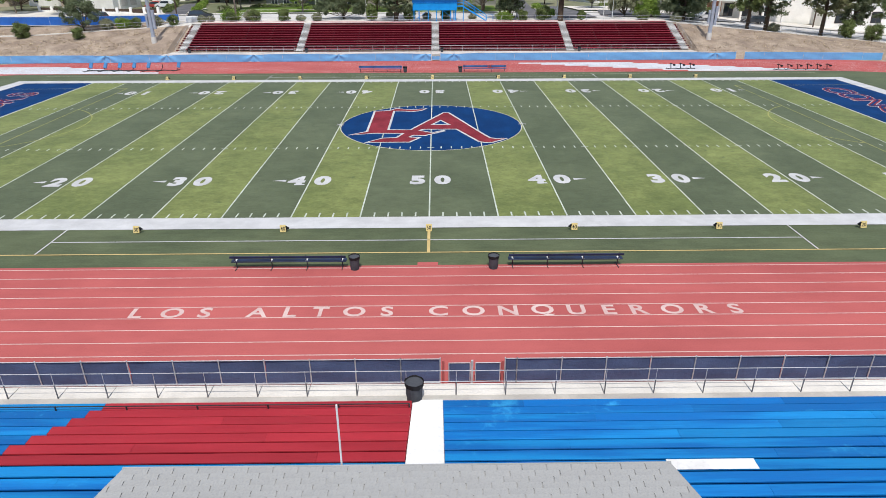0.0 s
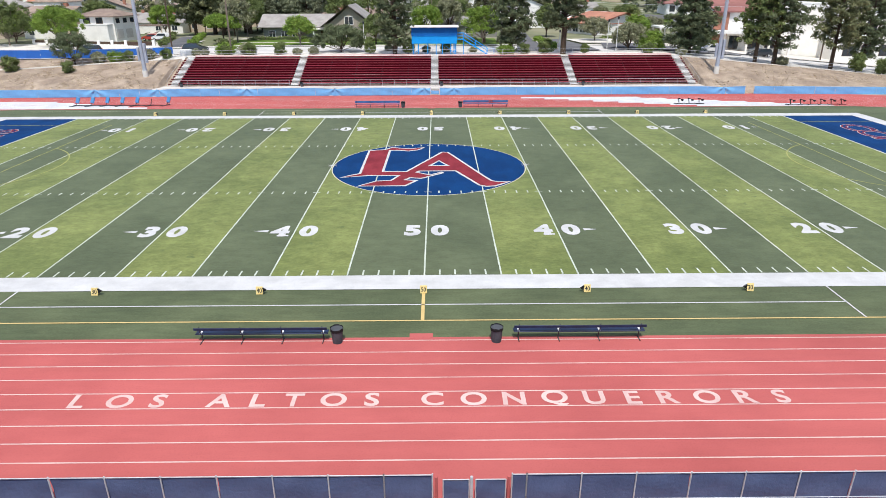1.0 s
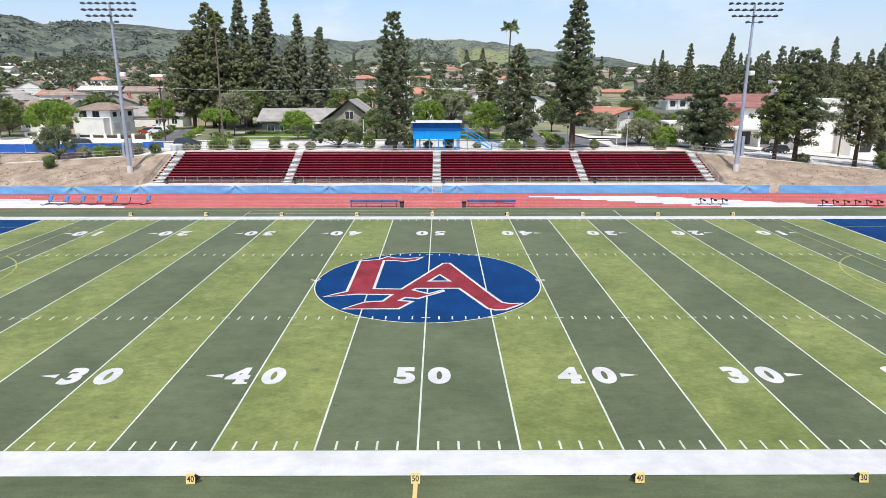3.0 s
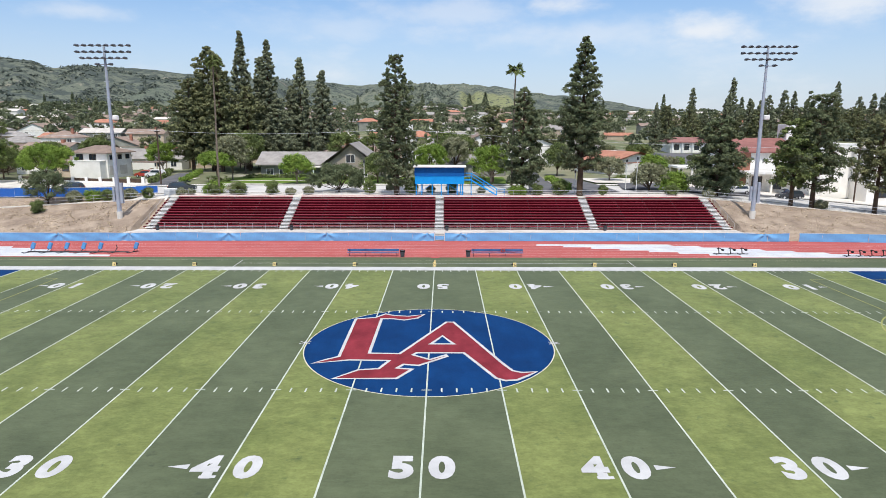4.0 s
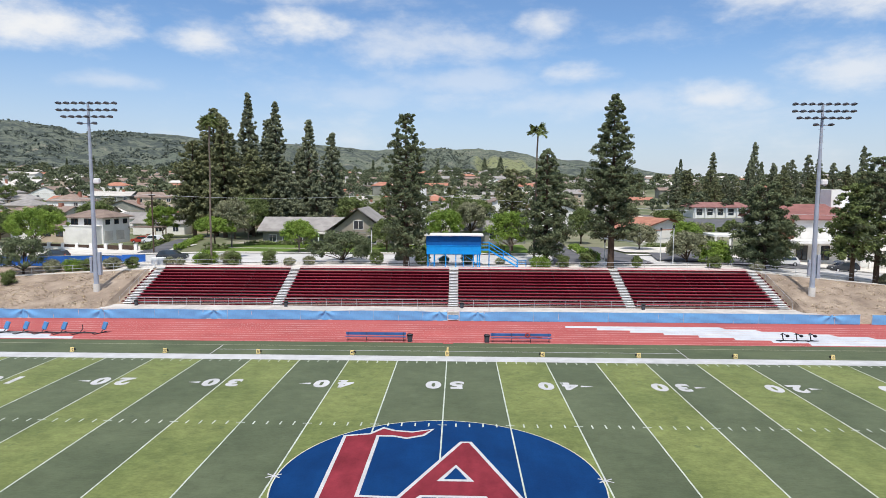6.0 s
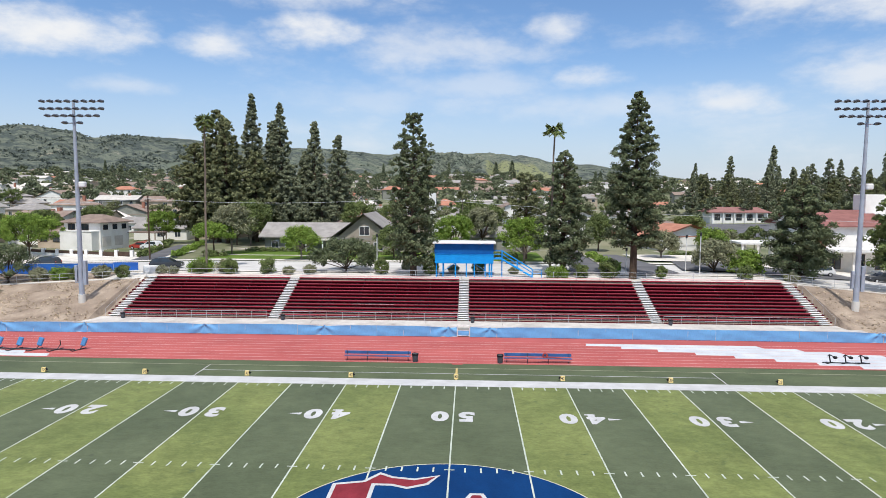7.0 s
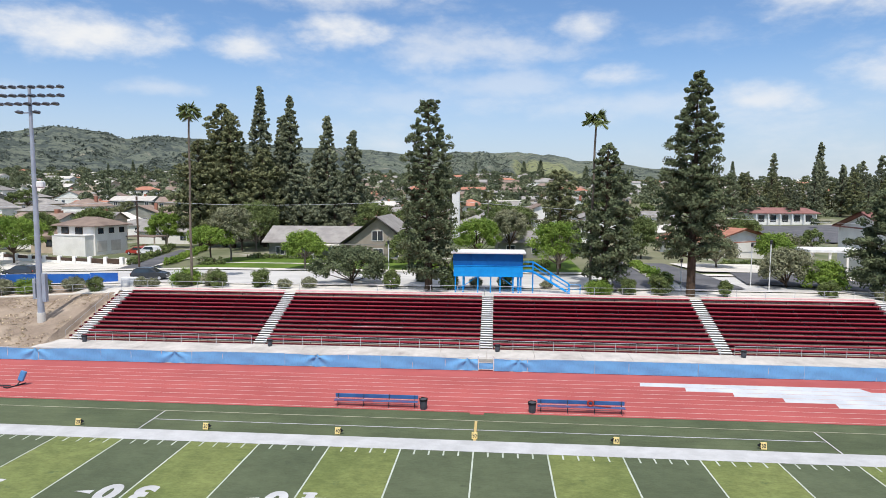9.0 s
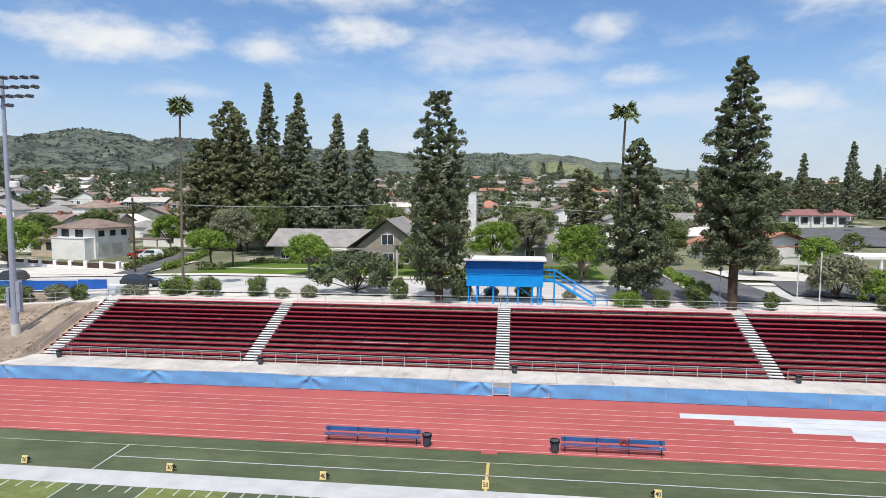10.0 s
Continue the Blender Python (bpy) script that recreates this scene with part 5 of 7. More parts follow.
def marker(x, y, num):
    mk = thing("yard_marker", "yellow folding yard marker reading " + num, "yard marker", "sideline yard markers", at=(x, y, 0.012))
    for s in (-1, 1):
        bm = bmesh.new()
        box(bm, -0.23, 0.23, -0.012, 0.012, 0.0, 0.54, pose(0, s * 0.15, 0, s * 15, 0, 0), bevel=0.006)
        panel = part("panel", bm, M["marker"], mk)
        g = glyphs(num, 0.3, 0.02, 0.85)
        bmesh.ops.transform(g, matrix=pose(0, s * 0.15, 0, s * 15, 0, 0) @ pose(0, 0.02 * s, 0.27, 90, 0, 0 if s < 0 else 180), verts=g.verts)
        part("numeral", g, M["ink"], panel, "black numeral")
    if x:
        d = -1 if x > 0 else 1
        bm = bmesh.new()
        rims = [[bm.verts.new((d * px, y_, pz)) for px, pz in ((0.2, 0.1), (0.2, 0.46), (0.46, 0.26))] for y_ in (-0.07, 0.07)]
        for k in range(3):
            bm.faces.new((rims[0][k], rims[0][(k + 1) % 3], rims[1][(k + 1) % 3], rims[1][k]))
        bm.faces.new(rims[0])
        bm.faces.new(rims[1][::-1])
        bmesh.ops.recalc_face_normals(bm, faces=bm.faces)
        part("pointer", bm, M["black"], mk, "black pointer wedge")
    mk.scale = (0.82, 0.82, 0.82)
    return mk


for k in range(-4, 5):
    for y in (-26.65, 26.6):
        marker(k * 10 * YARD, y, str(50 - 10 * abs(k)))


def sled(x, y, pads, gap, padmat, label, bare=0):
    sl = thing("blocking_sled", label, "blocking sled", "blocking sleds", at=(x, y, 0.0))
    if pads > 1:
        part("beam", bars(((0, -0.1, 0.12), (gap * (pads + bare), -0.1, 0.12), 0.06)), M["dark_steel"], sl)
    for k in range(pads + bare):
        cx = k * gap + 0.3
        part("runner", bars(((cx - 0.35, -0.75, 0.06), (cx + 0.15, 0.7, 0.06), 0.05), ((cx - 0.35, -0.75, 0.06), (cx - 0.45, -1.0, 0.2), 0.05)), M["dark_steel"], sl)
        part("spring_arm", bars(((cx, -0.1, 0.1), (cx + 0.15, 0.3, 0.5), 0.05), ((cx + 0.15, 0.3, 0.5), (cx + 0.2, 0.15, 0.95), 0.05)), M["dark_steel"], sl)
        if k >= pads:
            continue
        bm = bmesh.new()
        box(bm, -0.24, 0.24, -0.13, 0.13, 0.0, 0.85, pose(cx + 0.2, 0.05, 0.42, -14, 16, 0), bevel=0.06)
        part("pad", bm, padmat, sl)
    return sl


pad_blue = mat("blue_vinyl_pad", (0.08, 0.25, 0.5), (0.06, 0.2, 0.42), 1.0, 12.0, 0.5, 0.05)
sled(-51.3, 34.2, 5, 2.13, pad_blue, "dark steel blocking sled with five blue pads and a bare end", 1)
sled(-38.4, 34.4, 1, 1.0, pad_blue, "single blue-padded blocking sled on the track")


def frame_sled(x, y, n, gap, label):
    sl = thing("tackling_sled", label, "blocking sled", "bare sleds", at=(x, y, 0))
    part("beam", bars(((0, 0, 0.1), (gap * n, -0.1, 0.1), 0.055)), M["black"], sl)
    for k in range(n):
        cx = gap * k + 0.5
        part("runner", bars(((cx - 0.6, -0.5, 0.3), (cx - 0.2, -0.3, 0.07), 0.05), ((cx - 0.2, -0.3, 0.07), (cx + 0.6, 0.3, 0.07), 0.05)), M["black"], sl)
        part("upright", bars(((cx + 0.3, 0.1, 0.07), (cx + 0.2, 0.2, 1.1), 0.06), ((cx + 0.2, 0.2, 1.1), (cx + 0.6, 0.1, 0.85), 0.06), ((cx, 0.1, 0.9), (cx + 0.2, 0.2, 1.1), 0.05)), M["black"], sl)
        bm = bmesh.new()
        bmesh.ops.create_icosphere(bm, subdivisions=2, radius=0.2, matrix=pose(cx + 0.72, 0.1, 0.75))
        part("shoulder_pad", bm, M["black"], sl)
    sl.scale = (1.0, 1.0, 0.72)
    return sl


frame_sled(34.8, 33.8, 3, 1.45, "black three-man sled frame on the pale track zone")
frame_sled(50.3, 32.6, 6, 1.45, "black six-man sled frame with upright arms")
mats = thing("track_cover", "small worn red track mat patch on the turf edge", "mat", at=(0, 0, 0))
part("mat", slab((-0.6, 0.55, -31.65, -31.2, -0.01, 0.012)), M["track"], mats)
part("mat", slab((-0.5, 0.5, 31.2, 31.65, -0.01, 0.012)), M["track"], mats)

# ---- trees ----


def leaves(rng, centres, radii, per, size, squash=0.75, droop=0.0):
    """Small loose leaf sprays round clump centres."""
    c = np.repeat(np.asarray(centres, dtype=float), per, axis=0)
    r = np.repeat(np.asarray(radii, dtype=float), per)
    n = len(c)
    d = rng.normal(size=(n, 3))
    d /= np.linalg.norm(d, axis=1)[:, None] + 1e-9
    rad = r * rng.uniform(0.05, 1.2, n) ** 0.6
    p = c + d * rad[:, None] * np.array([1, 1, squash])
    p[:, 2] -= droop * rng.uniform(0, 1, n) * r
    nrm = d + rng.normal(size=(n, 3)) * 0.45
    nrm[:, 2] += 0.3
    nrm /= np.linalg.norm(nrm, axis=1)[:, None] + 1e-9
    a = np.cross(nrm, rng.normal(size=(n, 3)))
    a /= np.linalg.norm(a, axis=1)[:, None] + 1e-9
    b = np.cross(nrm, a)
    s = size * rng.uniform(0.6, 1.3, n)
    u, v = a * s[:, None], b * (s * rng.uniform(0.45, 0.8, n))[:, None]
    return np.stack([p - u, p + v * 0.9, p + u, p - v * 0.9], axis=1)


def limb_mesh(name, h, r0, r1, limbs, material, lean=0.0):
    bm = bmesh.new()
    k = 6
    pts = [Vector((lean * (i / k) ** 2 + 0.06 * math.sin(i * 2.1) * i / k, 0.05 * math.cos(i * 1.7) * i / k, h * i / k)) for i in range(k + 1)]
    pts[0].z = -0.6
    old = None
    for i, p in enumerate(pts):
        r = r0 + (r1 - r0) * i / k
        cur = [bm.verts.new(p + Vector((r * math.cos(0.785 * g), r * math.sin(0.785 * g), 0))) for g in range(8)]
        if old:
            for g in range(8):
                bm.faces.new((old[g], old[(g + 1) % 8], cur[(g + 1) % 8], cur[g]))
        old = cur
    bm.faces.new(old)
    out = []
    wood = bmesh.new()
    for p, q, r in limbs:
        tube(wood, p, q, r, r * 0.4, 5)
    for nm, b in ((name, bm), ("branch_wood", wood)):
        me = bpy.data.meshes.new(nm)
        b.to_mesh(me)
        b.free()
        me.materials.append(material)
        out.append(me)
    return out


def conifer(seed, h, r, clear, leafmat, barkmat, dense=1.0, size=0.3, clump=0.75, taper=0.8, ragged=0.35, per=26, tuft=1.0):
    """Trunk and crown meshes of a tall conifer: tufted boughs in loose whorls, with gaps between them."""
    rng = np.random.default_rng(seed)
    cs, rs, limbs = [], [], []
    z = clear
    wave = rng.uniform(0, 6.28, 2)
    while z < h - 0.3:
        u = (z - clear) / (h - clear)
        prof = (1 - u) ** taper * (0.5 + 0.5 * min(1, u * 4 + 0.15)) * (1 + 0.1 * math.sin(u * 19 + wave[0]) + 0.07 * math.sin(u * 37 + wave[1]))
        n = max(3, int((3.4 + 4.6 * prof) * dense))
        a0 = rng.uniform(0, 6.28)
        for k in range(n):
            a = a0 + 6.28 * k / n + rng.uniform(-0.5, 0.5)
            ln = r * prof * rng.uniform(1 - ragged, 1 + ragged * 0.5) + 0.15
            tip = np.array([ln * math.cos(a), ln * math.sin(a), z + ln * 0.22 + rng.uniform(-0.25, 0.35)])
            limbs.append((Vector((0, 0, z)), Vector(tip), 0.04 + 0.016 * r * (1 - u)))
            steps = max(1, int(ln / (clump * 1.25)))
            for j in range(steps):
                f = 1 - j / max(1, steps) * 0.8
                cs.append(tip * np.array([f, f, 1]) + np.array([0, 0, -0.12 * j]) + rng.normal(size=3) * 0.14)
                rs.append(clump * rng.uniform(0.55, 1.15) * (0.42 + 0.58 * (1 - u)) * (1.0 if j == 0 else 0.85))
        z += rng.uniform(0.5, 0.9) * (0.55 + 0.5 * (1 - u)) / max(0.7, dense) * max(0.8, clump)
    cs.append(np.array([0, 0, h - 0.25]))
    rs.append(0.28)
    P = leaves(rng, cs, rs, per, size, 0.72 * tuft, 0.15)
    return limb_mesh("trunk", h * 0.97, 0.028 * h ** 0.85 + 0.1, 0.04, limbs[::2], barkmat), quads_mesh("crown", P, leafmat)


def broadleaf(seed, h, rx, rz, leafmat, barkmat, n=70, per=60, size=0.22, stem=0.2, clump=0.8):
    """Trunk and crown meshes of a round-headed tree whose crown is centred at height h."""
    rng = np.random.default_rng(seed)
    d = rng.normal(size=(n, 3))
    d /= np.linalg.norm(d, axis=1)[:, None]
    d[:, 2] = np.where(d[:, 2] < -0.55, -d[:, 2], d[:, 2])
    lob = 1 + 0.22 * np.sin(3 * np.arctan2(d[:, 1], d[:, 0]) + seed) * (1 - np.abs(d[:, 2]))
    rr = rng.uniform(0.35, 1.0, n) ** 0.5 * lob
    cs = d * rr[:, None] * np.array([rx, rx, rz]) + np.array([0, 0, h])
    P = leaves(rng, cs, rng.uniform(0.6, 1.25, n) * clump, per, size, 0.8)
    fork = Vector((0, 0, max(0.3, h - rz * 0.9)))
    limbs = [(fork, Vector(c), stem * 0.45) for c in cs[: min(16, n)]]
    return limb_mesh("trunk", max(0.4, h - rz * 0.6), stem, stem * 0.7, limbs, barkmat), quads_mesh("crown", P, leafmat)


def palm(seed, h, leafmat, barkmat):
    rng = np.random.default_rng(seed)
    quads = []
    for k in range(46):
        a, e = rng.uniform(0, 6.28), rng.uniform(-0.6, 1.2)
        ln = rng.uniform(1.0, 1.65)
        stalk = np.array([math.cos(a) * math.cos(e), math.sin(a) * math.cos(e), math.sin(e)])
        base = np.array([0, 0, h])
        mid = base + stalk * ln * 0.55
        side = np.cross(stalk, [0, 0, 1.0])
        side /= np.linalg.norm(side) + 1e-9
        for j in range(-6, 7):
            t = j / 6
            tip = mid + (stalk * math.cos(t * 1.1) + side * math.sin(t * 1.1)) * ln * 0.55 + np.array([0, 0, -0.35 * abs(t) - 0.25])
            w_ = np.cross(tip - mid, stalk + side * 0.3)
            w_ = w_ / (np.linalg.norm(w_) + 1e-9) * 0.06
            quads.append([mid - w_, mid + w_, tip + w_ * 0.4, tip - w_ * 0.4])
        w_ = side * 0.03
        quads.append([base - w_, base + w_, mid + w_, mid - w_])
    return limb_mesh("trunk", h, 0.17, 0.11, [], barkmat, 0.3), quads_mesh("crown", np.array(quads) + np.array([0.3, 0, 0]), leafmat)


def bush(seed, rx, rz, leafmat, n=46, per=110, size=0.085):
    rng = np.random.default_rng(seed)
    d = rng.normal(size=(n, 3))
    d /= np.linalg.norm(d, axis=1)[:, None]
    cs = d * rng.uniform(0.55, 0.85, n)[:, None] * np.array([rx, rx, rz]) + np.array([0, 0, rz * 0.95])
    P = leaves(rng, cs, np.full(n, 0.32 * rx), per, size, 0.9)
    P[:, :, 2] = np.maximum(P[:, :, 2], 0.02)
    return limb_mesh("stem", rz * 0.9, 0.09, 0.05, [(Vector((0, 0, 0.2)), Vector(c), 0.03) for c in cs[:10]], M["bark"]), quads_mesh("foliage", P, leafmat)


def plant(name, meshes, x, y, z, label, category="tree", group="", turn=0.0, s=1.0):
    ob = thing(name, label, category, group, at=(x, y, z), turn=turn)
    ob.scale = (s, s, s)
    names = ("stem", "foliage") if category == "bush" else ("trunk", "crown")
    shared(names[0], meshes[0][0], ob)
    if len(meshes[0][1].vertices):
        tagged(shared("branch_wood", meshes[0][1], ob), kind="stuff")
    shared(names[1], meshes[1], ob)
    return ob


NE, NG, NO = M["needle"], M["needle_grey"], M["needle_olive"]
BK, BP = M["bark"], M["bark_pale"]
plant("conifer", conifer(11, 22.4, 3.4, 1.6, NE, BK, 1.05, 0.16, 0.85, 0.5, 0.5, 80), -6.7, 60.6, 4.4, "tall narrow dark conifer with clumped branches behind the stand")
plant("conifer", conifer(12, 25.0, 4.2, 4.4, NE, BK, 1.2, 0.16, 0.85, 0.75, 0.5, 90), 23.2, 59.4, 4.4, "tallest dark conifer with a bare lower trunk behind the stand")
plant("conifer", conifer(14, 17.4, 3.9, 1.6, NE, BK, 1.1, 0.17, 0.85, 0.68, 0.55, 90), 14.2, 62.6, 4.4, "broad dark conifer beside the press box stair")
plant("conifer", conifer(15, 15.0, 3.2, 3.0, NO, BK, 1.0, 0.2, 0.9, 0.5, 0.55, 60), 10.8, 84, 4.4, "olive-toned tree with open branches")
plant("palm_tree", palm(16, 20.1, M["leaf"], BP), 12.4, 62.2, 4.4, "tall slim fan palm behind the press box", "palm tree", "fan palms")
plant("palm_tree", palm(17, 21.3, M["leaf"], BP), -36.2, 61.3, 4.4, "tall slim fan palm beside the street", "palm tree", "fan palms")
GROVE = [(-51, 125, 39.2, 4.2, 0.95, NG), (-58.5, 122, 35.0, 6.0, 0.5, NO), (-44, 124, 36.6, 4.4, 0.9, NG), (-36.3, 126, 32.6, 4.2, 0.95, NG), (-30.8, 127, 29.4, 4.2, 0.9, NG), (-62.6, 119, 27.0, 5.4, 0.55, NO),
         (-48, 118, 25, 5.0, 0.6, NO), (-54.5, 117, 32.0, 5.0, 0.6, NO), (-40.6, 119, 22, 4.6, 0.7, NG), (-47.0, 128, 33.0, 4.0, 0.8, NG), (-39.5, 130, 26.0, 4.0, 0.8, NG), (-33.5, 121, 17.0, 4.0, 0.7, NG)]
for k, (x, y, top, r, t_, m) in enumerate(GROVE):
    plant("conifer", conifer(30 + k, top - 4.0, r, 3.0, m, BK, 1.1, 0.3, 0.95, t_, 0.65, 40), x, y, 4.0, "tall grey-green conifer in a clump behind the houses", group="clump of tall conifers")
FARCON = [conifer(50 + k, h, r, 1.5, m, BK, 0.9, 0.36, 1.2, t, 0.45, 34) for k, (h, r, m, t) in enumerate([(23, 3.4, NG, 0.95), (20, 4.0, NG, 0.8), (26, 3.6, NG, 1.0), (18, 4.6, NO, 0.6), (21, 3.4, NG, 0.9)])]
rng = random.Random(5)
WINDBREAK = [(76.5, 0.7), (81, 0.85), (88.9, 1.15), (93.5, 0.8), (96, 0.7), (103, 1.1), (109.5, 1.0), (113, 0.85), (116, 1.0), (121.4, 1.1), (125, 0.9), (130, 1.0), (135, 0.85), (140, 1.05), (148, 0.95), (158, 1.05), (170, 1.0)]
for x, s in WINDBREAK:
    y = 322 + rng.uniform(-14, 22)
    x = 1.0 + (x - 1.0) * (y + 36.5) / 226.5
    plant("conifer", FARCON[rng.choice((0, 1, 2, 2, 4))], x, y, land(x, y), "grey-green conifer in a distant windbreak row", group="distant conifer row", turn=rng.uniform(0, 360), s=s * rng.uniform(1.18, 1.32))
for k in range(34):
    y = 318 + rng.uniform(-14, 16)
    x = 1.0 + (77 + 3.1 * k + rng.uniform(-1.5, 1.5)) * (y + 36.5) / 226.5
    plant("conifer", FARCON[rng.choice((1, 3, 3, 0))], x, y, land(x, y), "broad olive evergreen in a distant windbreak row", group="distant conifer row", turn=rng.uniform(0, 360), s=rng.uniform(0.85, 1.22))
PINES = [conifer(60 + k, h, r, c, m, BK, 1.1, 0.19, 1.0, 0.4, 0.6, 80) for k, (h, r, c, m) in enumerate(((13.8, 3.6, 3.4, M["leaf"]), (18.0, 4.1, 3.0, NE), (16.5, 3.9, 4.0, NO)))]
for x, y, s, k in ((57.0, 57.9, 1.0, 0), (60.4, 57.9, 1.0, 1), (71.0, 58.4, 0.95, 2), (77.5, 60, 0.9, 1), (87, 61, 1.0, 0)):
    plant("pine_tree", PINES[k], x, y, land(x, y), "ragged dark conifer with a bare lower trunk on the bank", group="pines on the bank", turn=x * 40, s=s)
plant("pine_tree", conifer(66, 13.0, 4.4, 0.7, NE, BK, 1.2, 0.18, 1.05, 0.45, 0.5, 120), 47.2, 63.4, land(47.2, 63.4), "broad dark conifer with layered branches beside the bank")
plant("street_tree", broadleaf(67, 2.9, 3.1, 2.5, NE, BK, 80, 90, 0.14, 0.16, 0.75), -62.6, 57.6, land(-62.6, 57.6), "round dark green tree on the bank top")
L1, L2, L3 = M["leaf"], M["leaf_bright"], M["leaf_dull"]
for seed, x, y, h, rx, rz, m, lab in (
    (70, -17.0, 65.3, 2.3, 4.5, 2.4, NE, "wide low dark green spreading tree beside the street"),
    (71, -27.3, 79.0, 3.6, 2.7, 2.0, L2, "small bright green lawn tree"),
    (72, -45.0, 85.6, 4.4, 3.5, 1.6, L2, "flat-topped bright green tree by the drive"),
    (73, -43.0, 89.0, 5.6, 3.6, 3.6, L3, "dull grey-green tree in flower"),
    (74, -1.8, 90.0, 4.4, 3.7, 3.0, L2, "bright green round tree behind the press box"),
    (75, 10.0, 76.8, 4.4, 3.6, 3.2, L2, "bright green round tree near the side street"),
    (76, 3.6, 99.0, 5.4, 3.2, 3.2, L3, "thin brownish tree in front of a house"),
    (78, 37.2, 67.8, 2.4, 3.6, 2.2, L3, "large rounded shrub mass by the car park"),
    (79, 45.0, 91.0, 3.4, 2.5, 2.0, L2, "yellow-green small tree beside the tile-roofed house"),
    (80, -81, 88, 4.9, 5.2, 3.4, L2, "bright leafy tree beside the white house"),
    (81, -95, 92, 5.2, 5.6, 4.0, L1, "leafy tree beside the far street"),
    (82, 26.8, 101.0, 4.2, 2.8, 3.2, L1, "dark leafy tree beside the side street"),
    (83, 35.2, 87.4, 2.8, 2.7, 2.0, L3, "grey-green olive tree before the tile-roofed house"),
    (84, -12.0, 82.0, 3.6, 3.0, 2.4, L1, "green tree in front of the gabled house"),
    (85, -46.0, 108, 5.5, 4.8, 4.2, L1, "leafy green garden tree behind houses"),
    (86, -23.0, 112, 5.5, 4.6, 4.2, L1, "leafy garden tree behind the grey house"),
    (87, 4.0, 112, 5.5, 4.6, 4.0, L1, "leafy green garden tree behind houses"),
    (88, 41.0, 66.4, 1.4, 2.4, 1.8, L2, "small bright tree beside the car park"),
    (89, 52.5, 72.0, 2.6, 2.6, 1.8, L1, "leafy tree beside the road"),
    (91, -93, 110, 4.6, 4.6, 3.4, L1, "leafy tree beside the white house"),
    (92, -99, 101, 4.2, 4.4, 3.2, L2, "leafy tree beside the yard wall"),
    (93, -70.5, 119, 4.6, 4.0, 3.2, L2, "bright garden tree behind the white house"),
    (94, -88, 121, 5.2, 4.4, 3.8, L1, "leafy garden tree behind the white house"),
    (95, 50.0, 117, 4.4, 3.8, 3.0, L1, "leafy tree before the red-roofed building"),
    (98, 54.0, 108, 2.8, 2.8, 2.2, L3, "grey-green small tree on the forecourt"),
):
    plant("street_tree", broadleaf(seed, h, rx, rz, m, BP if seed % 2 else BK, int(30 + 14 * rx * rz ** 0.5), 110, 0.16, 0.17, 0.8), x, y, land(x, y), lab, turn=seed * 37)
BUSH = [bush(100, 1.25, 1.15, L1), bush(101, 1.0, 1.2, L1), bush(102, 1.6, 0.8, L2), bush(103, 1.2, 0.8, L3)]
for x, y, k, s in ((-27.4, 61.2, 0, 1.05), (-11.3, 61.4, 1, 1.1), (-4.4, 61.2, 1, 1.15), (13.2, 60.0, 2, 1.1), (16.4, 60.2, 0, 0.9), (27.1, 59.7, 1, 0.85), (20.3, 60.4, 0, 1.2), 
                   (38.6, 60.3, 0, 0.9), (-37.5, 62.2, 2, 1.3), (-36.9, 60.4, 0, 0.85), (-33.4, 61.4, 3, 1.3), (-32.6, 60.6, 0, 1.0), (-40.6, 60.2, 3, 0.7), (-42.2, 60.2, 3, 0.8), (-24.2, 60.4, 3, 0.8),
                   (-21.4, 61.2, 3, 0.9), (-46.5, 57.9, 0, 0.85), (-53.2, 58.0, 0, 0.85), (-50.2, 59.2, 3, 1.1), (-58.8, 58.6, 3, 1.2), (-56.0, 59, 2, 1.1), (-61, 52.2, 0, 0.9), (-72, 54.5, 0, 1.2),
                   (75.2, 57.6, 1, 1.5), (80, 57.2, 0, 1.4), (61.6, 57.4, 3, 1.0), (44.5, 60, 3, 0.9), (-8.4, 68, 3, 0.8), (7.4, 63.5, 3, 0.7), (2.4, 63.8, 0, 0.9), (-1.2, 64, 3, 0.8), ):
    plant("bush", BUSH[k], x, y, land(x, y) - 0.03, ("clipped round green bush behind the stand", "clipped round green bush behind the stand", "spreading bright green bush", "sparse dull green shrub")[k], "bush", "bushes along the bank", x * 53, s)


def hedge(x0, y0, x1, y1, wd, h, m, seed):
    rng = np.random.default_rng(seed)
    n = int(math.hypot(x1 - x0, y1 - y0) * 6)
    t = rng.uniform(0, 1, n)
    cs = np.stack([x0 + (x1 - x0) * t + rng.uniform(-wd, wd, n) / 2, y0 + (y1 - y0) * t + rng.uniform(-wd, wd, n) / 2, rng.uniform(0.2, h - 0.2, n)], axis=1)
    P = leaves(rng, cs, np.full(n, 0.4), 34, 0.17, 0.8)
    z = land((x0 + x1) / 2, (y0 + y1) / 2)
    hd = thing("hedge", "clipped green garden hedge", "hedge", "garden hedges", at=(0, 0, z))
    shared("foliage", quads_mesh("foliage", P, m), hd)
    for k in range(9):
        x, y = x0 + (x1 - x0) * k / 8, y0 + (y1 - y0) * k / 8
        part("stem", bars(((x, y, -0.1), (x, y, h * 0.7), 0.05), n=5), BK, hd)


